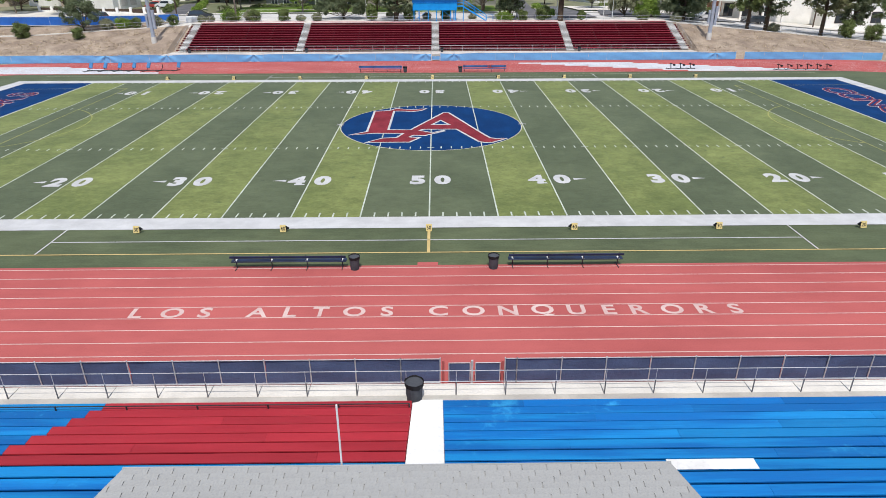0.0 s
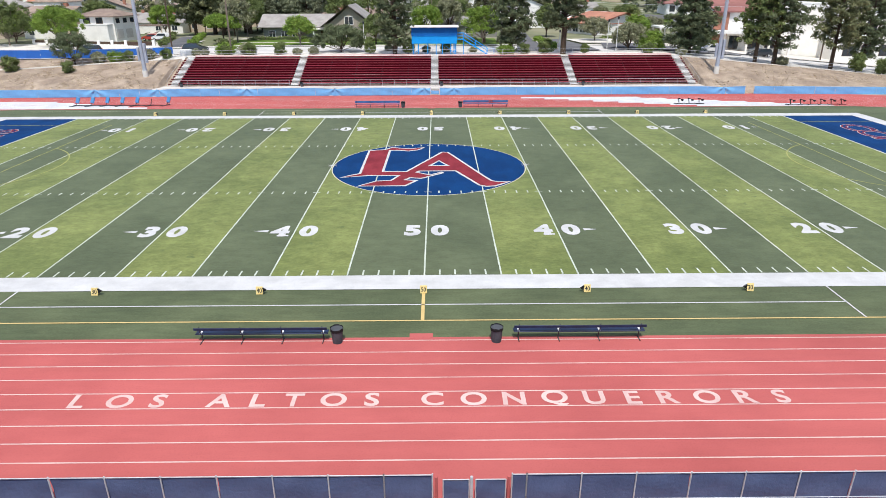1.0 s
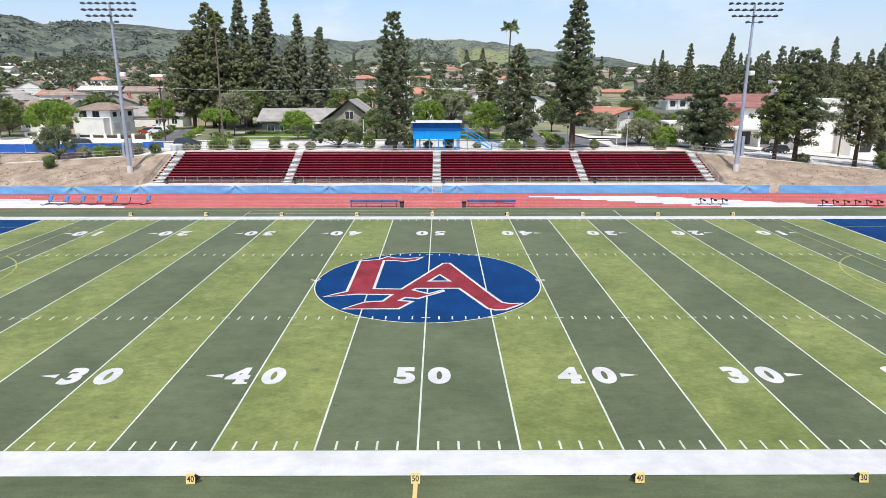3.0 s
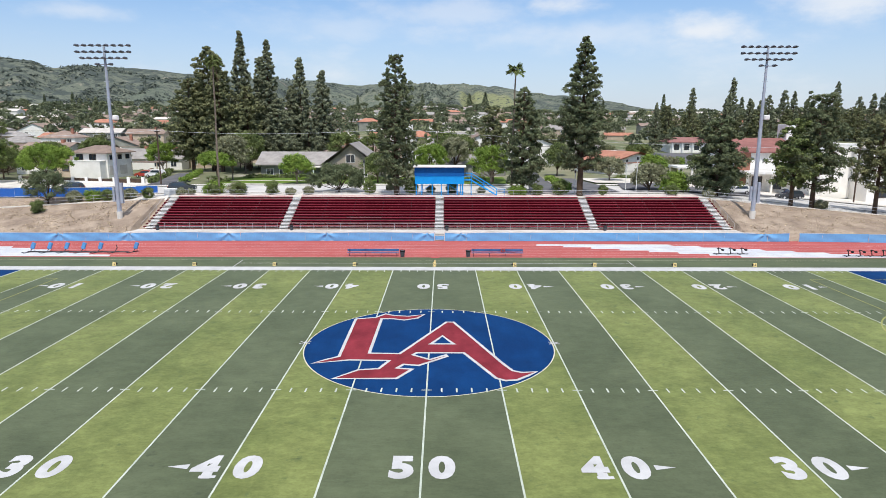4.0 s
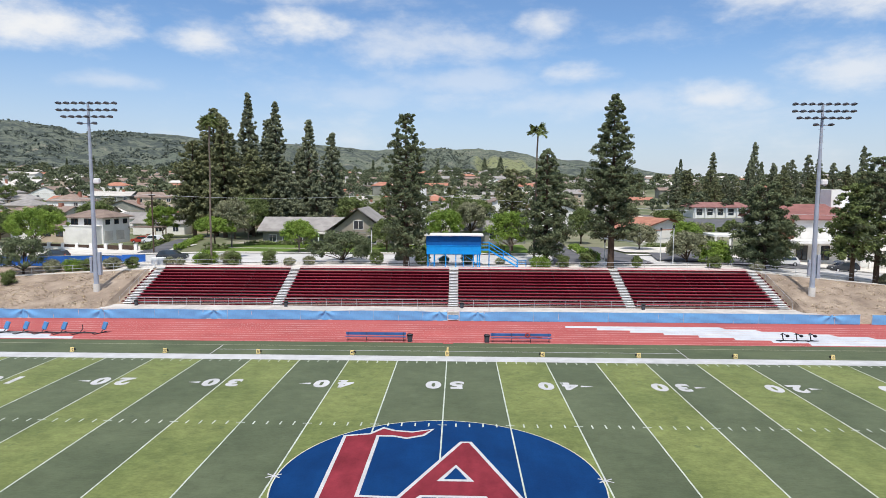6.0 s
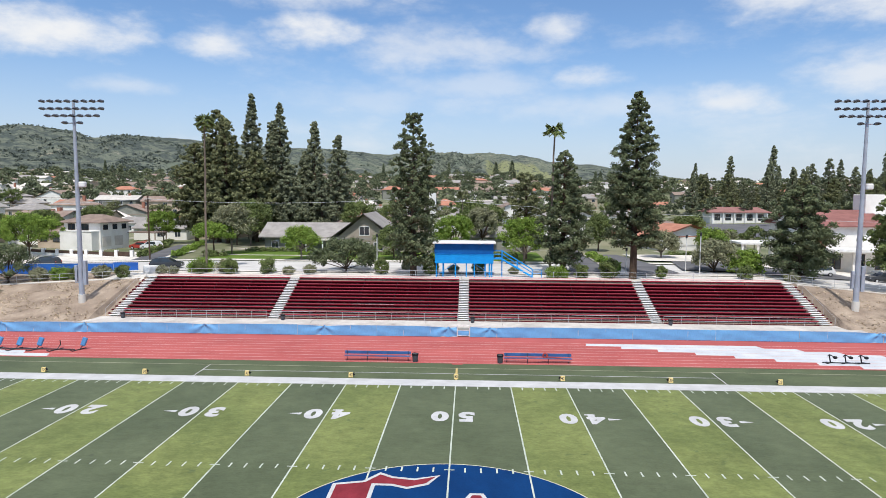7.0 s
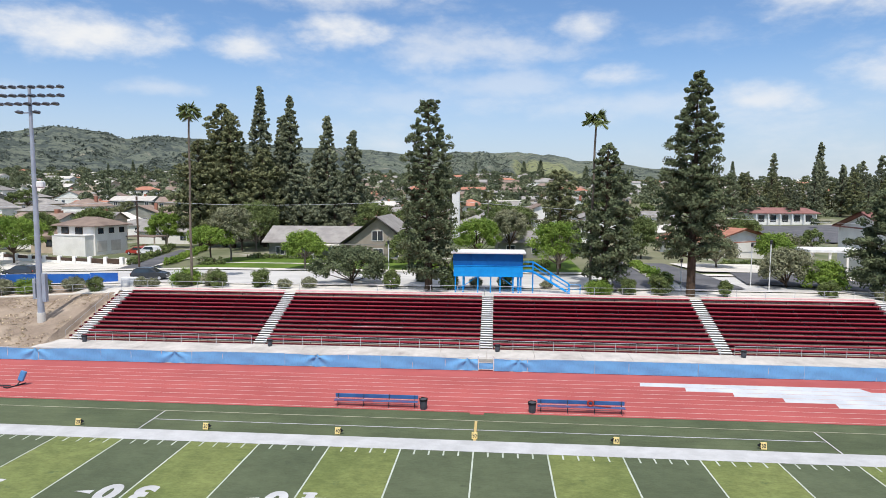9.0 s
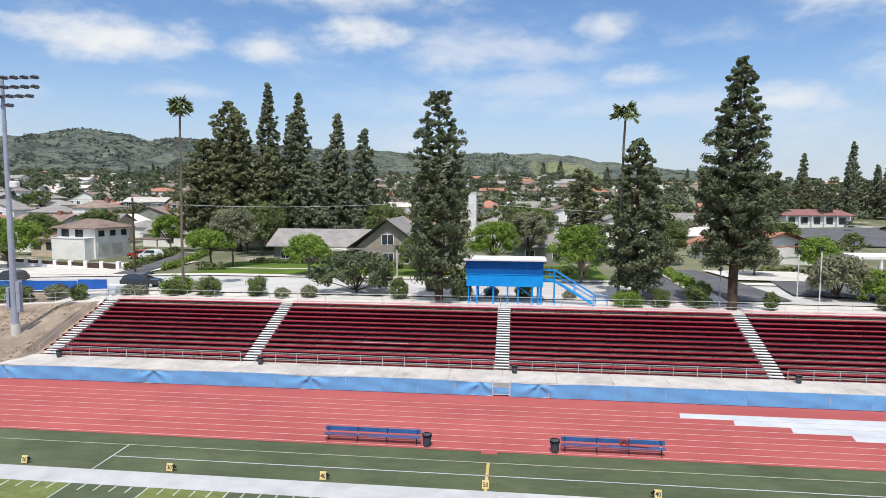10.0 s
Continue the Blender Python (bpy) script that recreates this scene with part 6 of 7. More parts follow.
for a in ((-57.8, 84, -67.5, 116, 1.6, 1.3, L1, 1), (-46.2, 84, -42.0, 84, 1.6, 1.3, L1, 2), (-42, 93.5, -26, 93.5, 1.2, 1.0, L1, 3), (-30, 86.8, -22, 86.8, 1.0, 0.8, L2, 4), (-9, 83, -3, 83, 1.4, 1.2, L2, 5),
          (4, 84, 9.5, 84, 1.4, 1.3, L1, 6), (23.1, 68.6, 22.6, 88, 1.5, 1.3, L2, 7), (-51.6, 84, -58.5, 112, 1.5, 1.2, L2, 8), (14.2, 66, 14.6, 64.2, 1.6, 1.0, L1, 11), (38, 93, 50, 93, 1.2, 1.0, L1, 9), (-22, 89, -12, 89, 1.4, 1.1, L1, 10)):
    hedge(*a)

# ---- streets, lawns and yards ----


def sheet(name, pts, lift, material, label, category, step=6.0):
    """A flat paved or planted area laid over the land."""
    bm = flat(pts)
    for axis in (0, 1):
        lo, hi = min(v.co[axis] for v in bm.verts), max(v.co[axis] for v in bm.verts)
        k = math.ceil(lo / step)
        while k * step < hi:
            co, no = [0, 0, 0], [0, 0, 0]
            co[axis], no[axis] = k * step, 1
            bmesh.ops.bisect_plane(bm, geom=bm.verts[:] + bm.edges[:] + bm.faces[:], plane_co=co, plane_no=no, dist=1e-4)
            k += 1
    for v in bm.verts:
        v.co.z = land(v.co.x, v.co.y) + lift
    return tagged(finish(name, bm, material), label, category, kind="structure")


def area(x0, x1, y0, y1):
    return [(x0, y0), (x1, y0), (x1, y1), (x0, y1)]


sheet("pavement", area(-49, 43.5, 57.1, 62.9), 0.06, M["concrete_pale"], "pale concrete ground behind the stand", "pavement")
sheet("pavement", area(43.5, 160, 58.2, 62.9), 0.06, M["street"], "pale worn roadside strip", "pavement")
sheet("road", area(-160, 160, 63.6, 77.0), 0.05, M["street"], "wide light grey worn street", "road")
sheet("kerb", area(-160, 160, 77.0, 77.6), 0.17, M["concrete_pale"], "pale concrete kerb", "kerb")
sheet("pavement", area(-160, 160, 77.6, 79.4), 0.14, M["concrete_pale"], "pale concrete pavement", "pavement")
sheet("kerb", area(-160, 160, 62.9, 63.6), 0.16, M["concrete_pale"], "pale concrete kerb", "kerb")
sheet("road", [(-57.0, 79.4), (-52.2, 79.4), (-59.6, 113), (-64.2, 113)], 0.19, M["asphalt"], "dark asphalt side drive", "road")
sheet("lawn", area(-46, -8, 79.4, 95), 0.1, M["lawn"], "green front lawn", "lawn")
sheet("pavement", area(-44, -22, 85.6, 86.5), 0.14, M["concrete_pale"], "pale garden path", "pavement")
sheet("lawn", area(-6, 14, 79.4, 96), 0.1, M["lawn"], "green front lawn", "lawn")
sheet("road", [(15.6, 63.7), (21.6, 63.7), (22.0, 90), (24.5, 130), (20.5, 130), (18.6, 90)], 0.21, M["asphalt"], "dark asphalt side street", "road")
sheet("kerb", [(21.7, 63.7), (22.1, 63.7), (22.5, 90), (22.1, 90)], 0.25, M["concrete_pale"], "pale side street kerb", "kerb")
sheet("road", [(24.6, 63.8), (31.4, 65.2), (30.6, 77), (28.4, 92), (25.0, 92)], 0.2, M["asphalt"], "dark asphalt car park lane", "road")
sheet("road", [(33.0, 69.0), (47.5, 66.4), (62, 73), (62, 79.2), (35.0, 81.0)], 0.23, M["asphalt"], "dark asphalt car park", "road")
sheet("pavement", [(31.0, 81.6), (62, 79.6), (62, 92), (29.4, 92)], 0.24, M["concrete_pale"], "pale concrete forecourt", "pavement")
sheet("road", area(74, 190, 205, 270), 0.3, M["asphalt"], "grey asphalt car park beyond the hall", "road", 12.0)
sheet("pavement", area(62, 130, 78, 90), 0.2, M["concrete_pale"], "pale concrete forecourt", "pavement")
sheet("pavement", area(-110, -52.5, 79.4, 96), 0.18, M["concrete_pale"], "pale concrete front yard", "pavement")
path_bm = bmesh.new()
prev = None
for k in range(25):
    x = -43 - 1.6 * k
    y = 56.4 - 0.05 * k
    row = [path_bm.verts.new((x, y + d, land(x, y + d) + 0.1)) for d in (0.0, 0.75)]
    low = path_bm.verts.new((x, y, land(x, y) - 0.2))
    if prev:
        path_bm.faces.new((prev[0][0], prev[0][1], row[1], row[0]))
        path_bm.faces.new((prev[1], prev[0][0], row[0], low))
    prev = (row, low)
tagged(finish("pavement", path_bm, M["concrete_pale"]), "narrow pale concrete path along the bank top", "pavement", kind="structure")
path_bm = bmesh.new()
prev = None
for k in range(30):
    x = 43.6 + 1.6 * k
    row = [path_bm.verts.new((x, 56.6 + d, land(x, 56.6 + d) + 0.1)) for d in (0.0, 0.7)]
    low = path_bm.verts.new((x, 56.6, land(x, 56.6) - 0.2))
    if prev:
        path_bm.faces.new((row[0], row[1], prev[0][1], prev[0][0]))
        path_bm.faces.new((low, row[0], prev[0][0], prev[1]))
    prev = (row, low)
tagged(finish("pavement", path_bm, M["concrete_pale"]), "narrow pale concrete kerb along the bank top", "pavement", kind="structure")
rail("bank_rail", "thin galvanised pipe rail along the bank top", [(43.2, 57.6, land(43.2, 57.6)), (66, 57.6, land(66, 57.6)), (88, 57.6, land(88, 57.6))], 1.1, 3.0, M["galv"], (0.5,), 0.022)
rail("bank_rail", "thin galvanised pipe rail along the bank top", [(-43.2, 57.7, land(-43.2, 57.7)), (-64, 57.0, land(-64, 57.0))], 1.0, 3.0, M["galv"], (0.5,), 0.022)
fence_run("street_fence", "fence covered in bright blue tarpaulin along the street", [(-110, 64.5, land(-110, 64.5)), (-62, 62.9, land(-62, 62.9)), (-48.2, 65.2, land(-48.2, 65.2) - 0.25)], 1.5, 3.2, M["tarp"], M["galv"], 300, "street fence")

# dry grass on the banks
rngn = np.random.default_rng(8)
tufts = []
for x0, x1, n in ((-84, -43.8, 5200), (43.8, 92, 2400)):
    for _ in range(n):
        x, y = rngn.uniform(x0, x1), rngn.uniform(44.0, 62.0 if x0 < 0 else 56.4)
        if noise.noise(Vector((x * 0.25, y * 0.4, 1.0))) < -0.12 or (x0 < 0 and abs(y - (56.6 + 0.031 * (x + 43))) < 0.75):
            continue
        z = land(x, y)
        for q in range(3):
            a, e = rngn.uniform(0, 6.28), rngn.uniform(0.1, 0.7)
            ln = rngn.uniform(0.12, 0.3)
            d = np.array([math.cos(a) * math.cos(e), math.sin(a) * math.cos(e), math.sin(e)]) * ln
            s = np.array([-math.sin(a), math.cos(a), 0]) * 0.07
            p = np.array([x, y, z - 0.02])
            tufts.append([p - s, p + s, p + d + s * 0.3, p + d - s * 0.3])
tagged(new("dry_grass", quads_mesh("dry_grass", np.array(tufts), M["straw"])), "straw-coloured dry grass on the banks", "grass", kind="stuff")

# ---- houses ----


def gable_roof(bm, x0, x1, y0, y1, ze, zr, along="x", over=0.5, thick=0.16, hip=0.0):
    """A pitched roof shell with its own thickness; hip draws the ridge in at both ends."""
    x0, x1, y0, y1 = x0 - over, x1 + over, y0 - over, y1 + over
    for lift in (0.0, thick):
        if along == "x":
            ym = (y0 + y1) / 2
            e = [(x0, y0), (x1, y0), (x1, y1), (x0, y1)]
            r = [(x0 + hip, ym), (x1 - hip, ym)]
        else:
            xm = (x0 + x1) / 2
            e = [(x1, y0), (x1, y1), (x0, y1), (x0, y0)]
            r = [(xm, y0 + hip), (xm, y1 - hip)]
        ev = [bm.verts.new((*p, ze + lift)) for p in e]
        rv = [bm.verts.new((*p, zr + lift)) for p in r]
        fs = [(ev[0], ev[1], rv[1], rv[0]), (ev[2], ev[3], rv[0], rv[1])]
        if hip or lift:
            fs += [(ev[1], ev[2], rv[1]), (ev[3], ev[0], rv[0])]
        if lift and not hip:
            fs = fs[:2]
        for f in fs:
            bm.faces.new(f if lift else f[::-1])
        if lift:
            for k in range(4):
                a, b = ev[k], ev[(k + 1) % 4]
                c, d = old[(k + 1) % 4], old[k]
                bm.faces.new((d, c, b, a))
        old = ev


def walls(x0, x1, y0, y1, z0, z1, zr=None, along="x"):
    """A wall box, with gable triangles up to zr where given."""
    bm = bmesh.new()
    box(bm, x0, x1, y0, y1, z0, z1)
    if zr:
        if along == "x":
            ym = (y0 + y1) / 2
            tris = [[(x0, y0, z1), (x0, y1, z1), (x0, ym, zr)], [(x1, y0, z1), (x1, y1, z1), (x1, ym, zr)]]
        else:
            xm = (x0 + x1) / 2
            tris = [[(x0, y0, z1), (x1, y0, z1), (xm, y0, zr)], [(x0, y1, z1), (x1, y1, z1), (xm, y1, zr)]]
        for t in tris:
            bm.faces.new([bm.verts.new(p) for p in t])
    return bm


def window(parent, x0, x1, y, z0, z1, frame_mat="white", sign=-1):
    """A framed window set on a wall that faces -y."""
    bm = bmesh.new()
    f = 0.09
    for s in ((x0 - f, x1 + f, z1, z1 + f), (x0 - f, x1 + f, z0 - f, z0), (x0 - f, x0, z0, z1), (x1, x1 + f, z0, z1), ((x0 + x1) / 2 - 0.03, (x0 + x1) / 2 + 0.03, z0, z1)):
        box(bm, s[0], s[1], y - 0.06, y + 0.02, s[2], s[3])
    wn = part("window", bm, M[frame_mat], parent)
    part("pane", slab((x0, x1, y - 0.025, y + 0.01, z0, z1)), M["glass"], wn)


def simple_house(x, y, wd, dp, ht, wallmat, roofmat, along, turn, hip, seed, label, group="suburban houses"):
    z = land(x, y)
    hs = thing("house", label, "house", group, at=(x, y, z), turn=turn)
    rise = (dp if along == "x" else wd) * 0.2
    part("wall", walls(-wd / 2, wd / 2, -dp / 2, dp / 2, -1.0, ht, None if hip else ht + rise, along), M[wallmat], hs)
    bm = bmesh.new()
    gable_roof(bm, -wd / 2, wd / 2, -dp / 2, dp / 2, ht - 0.05, ht + rise, along, 0.5, 0.14, min(wd, dp) * 0.45 if hip else 0.0)
    part("roof", bm, M[roofmat], hs)
    rg = random.Random(seed)
    n = max(2, int(wd / 3.4))
    for k in range(n):
        if rg.random() < 0.75:
            xc = -wd / 2 + wd * (k + 0.5) / n
            h0 = 0.9
            window(hs, xc - 0.7, xc + 0.7, -dp / 2, h0, 2.2)
            if ht > 4.5:
                window(hs, xc - 0.7, xc + 0.7, -dp / 2, h0 + 2.7, 2.2 + 2.7)
    if rg.random() < 0.5:
        part("chimney", slab((wd * 0.2, wd * 0.2 + 0.9, -0.4, 0.4, ht, ht + rise + 0.9)), M["brick"], hs)
    return hs


# white two-storey house
wh = thing("house", "white two-storey house with a brown hip roof and garage", "house", at=(-80.2, 106.6, 4.2), turn=-13)
part("wall", walls(-4.6, 4.8, -2.6, 5.4, -1, 5.0), M["stucco_white"], wh)
part("garage_wall", walls(-3.8, 4.4, -4.6, -2.6, -1, 3.2), M["stucco_white"], wh)
part("wing_wall", walls(-12.5, -4.6, -2.0, 4.5, -1, 2.7), M["stucco_tan"], wh)
bm = bmesh.new()
gable_roof(bm, -4.6, 4.8, -2.6, 5.4, 4.95, 6.5, "x", 0.8, 0.18, 3.8)
part("roof", bm, M["roof_brown"], wh)
bm = bmesh.new()
gable_roof(bm, -12.5, -4.8, -2.0, 4.5, 2.7, 4.0, "x", 0.6, 0.16, 2.6)
part("wing_roof", bm, M["roof_brown"], wh)
part("parapet", slab((-3.9, 4.5, -4.7, -2.6, 3.2, 3.35)), M["white"], wh)
for x in (-2.6, 0.9):
    window(wh, x - 0.85, x + 0.85, -2.6, 3.5, 4.7, "wood_dark")
for y in (-1.2, 1.4, 4.0):
    pane = part("window", slab((4.8, 4.86, y - 0.65, y + 0.65, 3.5, 4.6)), M["wood_dark"], wh)
    part("pane", slab((4.86, 4.875, y - 0.55, y + 0.55, 3.6, 4.5)), M["glass"], pane)
for x in (-10.8, -7.4):
    window(wh, x - 0.9, x + 0.9, -2.0, 0.7, 2.0, "wood_dark")
for y in (-1.0, 2.4):
    part("garage_door", slab((4.8, 4.86, y - 1.2, y + 1.2, 0.0, 2.1), bevel=0.02), M["roof_pale"], wh)
part("side_awning", slab((4.8, 12.0, 5.0, 9.0, 2.5, 2.7)), M["roof_brown"], wh)
for y in (5.2, 8.8):
    part("awning_post", slab((11.7, 11.9, y - 0.1, y + 0.1, -0.5, 2.5)), M["stucco_tan"], wh)
yard_wall = thing("yard_wall", "low white block wall with pillars and dark gates", "wall")
for k in range(10):
    x = -91 + 3.45 * k
    y = 94.6 - 0.3 * 3.45 * k
    z = land(x, y)
    part("pillar", slab((x - 0.3, x + 0.3, y - 0.3, y + 0.3, z - 0.5, z + 1.4), bevel=0.03), M["stucco_white"], yard_wall)
    if k < 9:
        m = Matrix.Translation((x, y, z)) @ pose(0, 0, 0, 0, 0, math.degrees(math.atan2(-0.3, 1)))
        bm = bmesh.new()
        box(bm, 0.3, 3.3, -0.09, 0.09, -0.5, 0.3 if k > 6 else 0.6, m)
        part("wall_panel", bm, M["stucco_white"], yard_wall)
        bm = bmesh.new()
        for q in range(20):
            u = 0.35 + 2.9 * q / 20
            box(bm, u, u + 0.12, -0.03, 0.03, 0.3 if k > 6 else 0.6, 1.15, m)
        part("gate_panel", bm, M["wood_dark"], yard_wall)

# grey ranch house with a cross gable
gh = thing("house", "grey ranch house with long roof and steep cross gable", "house", at=(-26, 101, 4.2))
part("wall", walls(-13, 8, -5, 5, -1, 2.9, None), M["stucco_grey"], gh)
bm = bmesh.new()
gable_roof(bm, -13, 8, -5, 5, 2.85, 5.4, "x", 1.0, 0.18)
part("roof", bm, M["roof_grey"], gh)
part("gable_wall", walls(1.6, 12.6, -8, 6, -1, 2.9, 7.4, "y"), mat("taupe_siding", (0.36, 0.31, 0.26), (0.28, 0.24, 0.2), 0.4, 14.0, 0.9, 0.2), gh, "taupe gable siding")
bm = bmesh.new()
gable_roof(bm, 1.6, 12.6, -8, 6, 2.85, 7.5, "y", 1.0, 0.2)
part("gable_roof", bm, M["roof_grey"], gh)
part("porch_roof", slab((-4.5, 2.4, -8.0, -4.9, 2.5, 2.72)), M["roof_pale"], gh, "pale flat porch roof")
for x in (-4.2, -1.0, 2.0):
    part("porch_post", slab((x - 0.1, x + 0.1, -7.8, -7.6, -0.5, 2.5)), M["white"], gh)
for x in (-11, -8.2, -5.6):
    window(gh, x - 0.7, x + 0.7, -5.0, 0.8, 2.1)
for x in (4.6, 7.2, 9.8):
    window(gh, x - 0.8, x + 0.8, -8.0, 0.7, 2.2)
window(gh, 6.2, 8.0, -8.0, 3.6, 5.2)
part("door", slab((0.2, 1.2, -5.06, -5.0, 0, 2.1)), M["wood_dark"], gh)

# white house with an orange tile roof
oh = thing("house", "white house with orange tile roof and tall gable wall", "house", at=(47.4, 110.0, 4.0), turn=-60)
oh.scale = (1.12, 1.12, 1.12)
part("wall", walls(-10.5, 0.0, -8.0, 8.0, -1, 2.6, 4.6), M["stucco_white"], oh)
bm = bmesh.new()
gable_roof(bm, -10.5, 0.0, -8.0, 8.0, 2.55, 4.7, "x", 0.9, 0.2)
part("roof", bm, M["roof_tile"], oh)
for x in (-6.6, -4.2, -1.8):
    window(oh, x - 0.8, x + 0.8, -8.0, 0.8, 2.2)
for y in (3.6,):
    pane = part("window", slab((0.0, 0.06, y - 0.35, y + 0.35, 1.6, 3.0)), M["wood_dark"], oh)
    part("pane", slab((0.06, 0.075, y - 0.28, y + 0.28, 1.68, 2.92)), M["glass"], pane)

# church hall on the right
hall = thing("church_hall", "large white hall with red pitched roofs and square tower", "building", at=(74.5, 98, 1.6))
part("wall", walls(-12, 2.5, -8, 8, -1, 8.6, None), M["stucco_white"], hall)
part("wing_wall", slab((2.5, 13.0, -7.4, 7.0, -1, 10.2), bevel=0.04), M["stucco_white"], hall, "white flat-topped wing")
part("wing_coping", slab((2.4, 13.1, -7.5, 7.1, 10.2, 10.45), bevel=0.02), M["white"], hall)
bm = bmesh.new()
gable_roof(bm, -12, 1.6, -8, 8, 8.55, 11.2, "x", 0.8, 0.25)
part("roof", bm, mat("dull_red_roof", (0.3, 0.14, 0.125), (0.24, 0.11, 0.1), 0.5, 8.0, 0.9, 0.4), hall)
part("gable_wall", walls(-11.9, 1.5, -7.9, 7.9, 8, 8.6, 11.1), M["stucco_white"], hall)
part("tower", slab((0.8, 4.6, -2, 2, 8, 14.4), bevel=0.05), M["stucco_white"], hall, "square white tower")
part("brick_front", slab((-12.6, -9.4, -8.25, -8.0, -1, 8.5)), M["brick"], hall, "salmon brick front panel")
part("canopy", slab((-18.0, 4.0, -12.5, -8.3, 4.4, 4.9)), M["white"], hall)
for x in (-17.0, -11.0, -6.0, -1.0, 3.5):
    part("canopy_post", slab((x - 0.2, x + 0.2, -11.2, -10.8, -1, 4.4)), M["stucco_white"], hall)
for x in (-7.6, -3.4, 0.6):
    window(hall, x - 1.0, x + 1.0, -8.0, 1.0, 3.6, "wood_dark")
carport = thing("carport", "flat white canopy on square posts over the forecourt", "carport", at=(53.8, 91.0, land(53.8, 91.0)))
part("roof", slab((-4.4, 4.4, -3.0, 3.0, 3.7, 4.1), bevel=0.03), M["white"], carport)
for x in (-4.0, -1.3, 1.3, 4.0):
    for y in (-2.6, 2.6):
        part("post", slab((x - 0.15, x + 0.15, y - 0.15, y + 0.15, -0.3, 3.7)), M["stucco_white"], carport)
annex = thing("annex_building", "white flat-roofed annex with shaded canopy", "building", at=(96, 92, 0))
part("wall", walls(-9, 9, -7, 7, -1, 11, None), M["stucco_white"], annex)
part("roof", slab((-9.6, 9.6, -7.6, 7.6, 11, 11.4), bevel=0.03), M["roof_pale"], annex)
for x in (-6, -2, 2, 6):
    window(annex, x - 1.1, x + 1.1, -7.0, 1.4, 3.6, "wood_dark")
    window(annex, x - 1.1, x + 1.1, -7.0, 6.0, 8.4, "wood_dark")
low = thing("school_building", "low white building with dull red roof and columns", "building", at=(127, 284, land(127, 284) + 0.3))
part("wall", walls(-13, 13, -7, 7, -1, 4.4, None), M["stucco_white"], low)
bm = bmesh.new()
gable_roof(bm, -13, 13, -7, 7, 4.35, 6.6, "x", 1.4, 0.25, 3.0)
part("roof", bm, mat("faded_red_roof", (0.31, 0.16, 0.145), (0.25, 0.125, 0.115), 0.5, 8.0, 0.9, 0.4), low)
for k in range(6):
    part("column", slab((-12.5 + 5 * k - 0.2, -12.5 + 5 * k + 0.2, -8.2, -7.8, -1, 4.4)), M["white"], low)
    if k < 5:
        window(low, -11.2 + 5 * k, -8.8 + 5 * k, -7.0, 0.8, 3.6, "wood_dark")
simple_house(8.0, 104.5, 13.5, 9.0, 2.7, "stucco_grey", "roof_grey", "x", 4.0, True, 31, "grey bungalow with a wide grey hip roof")
for x, y, wd, ht in ((-10, 300, 20, 4.2), (7, 296, 13, 3.6), (-34, 330, 16, 4.0)):
    block = thing("flat_roofed_block", "distant white flat-roofed building among the houses", "building", "distant flat blocks", at=(x, y, land(x, y)))
    part("wall", slab((-wd / 2, wd / 2, -5, 5, -1.5, ht), bevel=0.03), M["stucco_white"], block)
    part("parapet", slab((-wd / 2 - 0.2, wd / 2 + 0.2, -5.2, 5.2, ht, ht + 0.35), bevel=0.03), M["roof_pale"], block)
    for k in range(4):
        xc = -wd / 2 + wd * (k + 0.5) / 4
        window(block, xc - 1.0, xc + 1.0, -5.0, 1.0, 2.4, "wood_dark")
# slender white tower among the houses, its use unknown
tower = thing("slender_white_tower", "slender white rectangular tower", "tower", at=(-9.2, 150, land(-9.2, 150)))
part("shaft", slab((-0.95, 0.95, -0.95, 0.95, -1, 11.8), bevel=0.04), M["white"], tower)
part("coping", slab((-1.05, 1.05, -1.05, 1.05, 11.8, 12.1)), M["roof_pale"], tower)

# the streets of houses beyond
WALLS, ROOFS = ("stucco_white", "stucco_tan", "stucco_white", "stucco_grey", "stucco_tan"), ("roof_grey", "roof_brown", "roof_grey", "roof_grey", "roof_pale", "roof_grey", "roof_brown", "roof_brown", "roof_tile")
rng = random.Random(21)
FARTREE = [broadleaf(200 + k, h, r, rz, m, BK, int(16 + r * 6), 60, 0.32, 0.2, 1.0) for k, (h, r, rz, m) in enumerate([(4.6, 3.4, 2.8, L1), (5.2, 4.2, 3.4, NO), (3.8, 2.8, 2.2, L2), (5.5, 3.2, 3.8, L3), (6.2, 4.6, 4.0, L1), (4.2, 3.6, 2.4, L3)])]
FARPALM = [palm(210 + k, h, NO, BP) for k, h in enumerate((8.0, 11.0))]
far_leaves = []
far_houses = bmesh.new()
FAR_MATS = ["stucco_white", "stucco_tan", "stucco_grey", "roof_grey", "roof_brown", "roof_pale", "roof_tile"]


def far_house(x, y, wd, dp, ht, wallmat, roofmat, turn, hip):
    """A small far house, joined into the far rows."""
    m = pose(x, y, land(x, y), 0, 0, turn)
    one = walls(-wd / 2, wd / 2, -dp / 2, dp / 2, -1.5, ht, None if hip else ht + dp * 0.2)
    for f in one.faces:
        f.material_index = FAR_MATS.index(wallmat)
    k = len(one.faces)
    gable_roof(one, -wd / 2, wd / 2, -dp / 2, dp / 2, ht - 0.05, ht + dp * 0.2, "x", 0.5, 0.14, dp * 0.45 if hip else 0.0)
    one.faces.ensure_lookup_table()
    for f in one.faces[k:]:
        f.material_index = FAR_MATS.index(roofmat)
    bmesh.ops.transform(one, matrix=m, verts=one.verts)
    me = bpy.data.meshes.new("far_house")
    one.to_mesh(me)
    one.free()
    far_houses.from_mesh(me)
    bpy.data.meshes.remove(me)


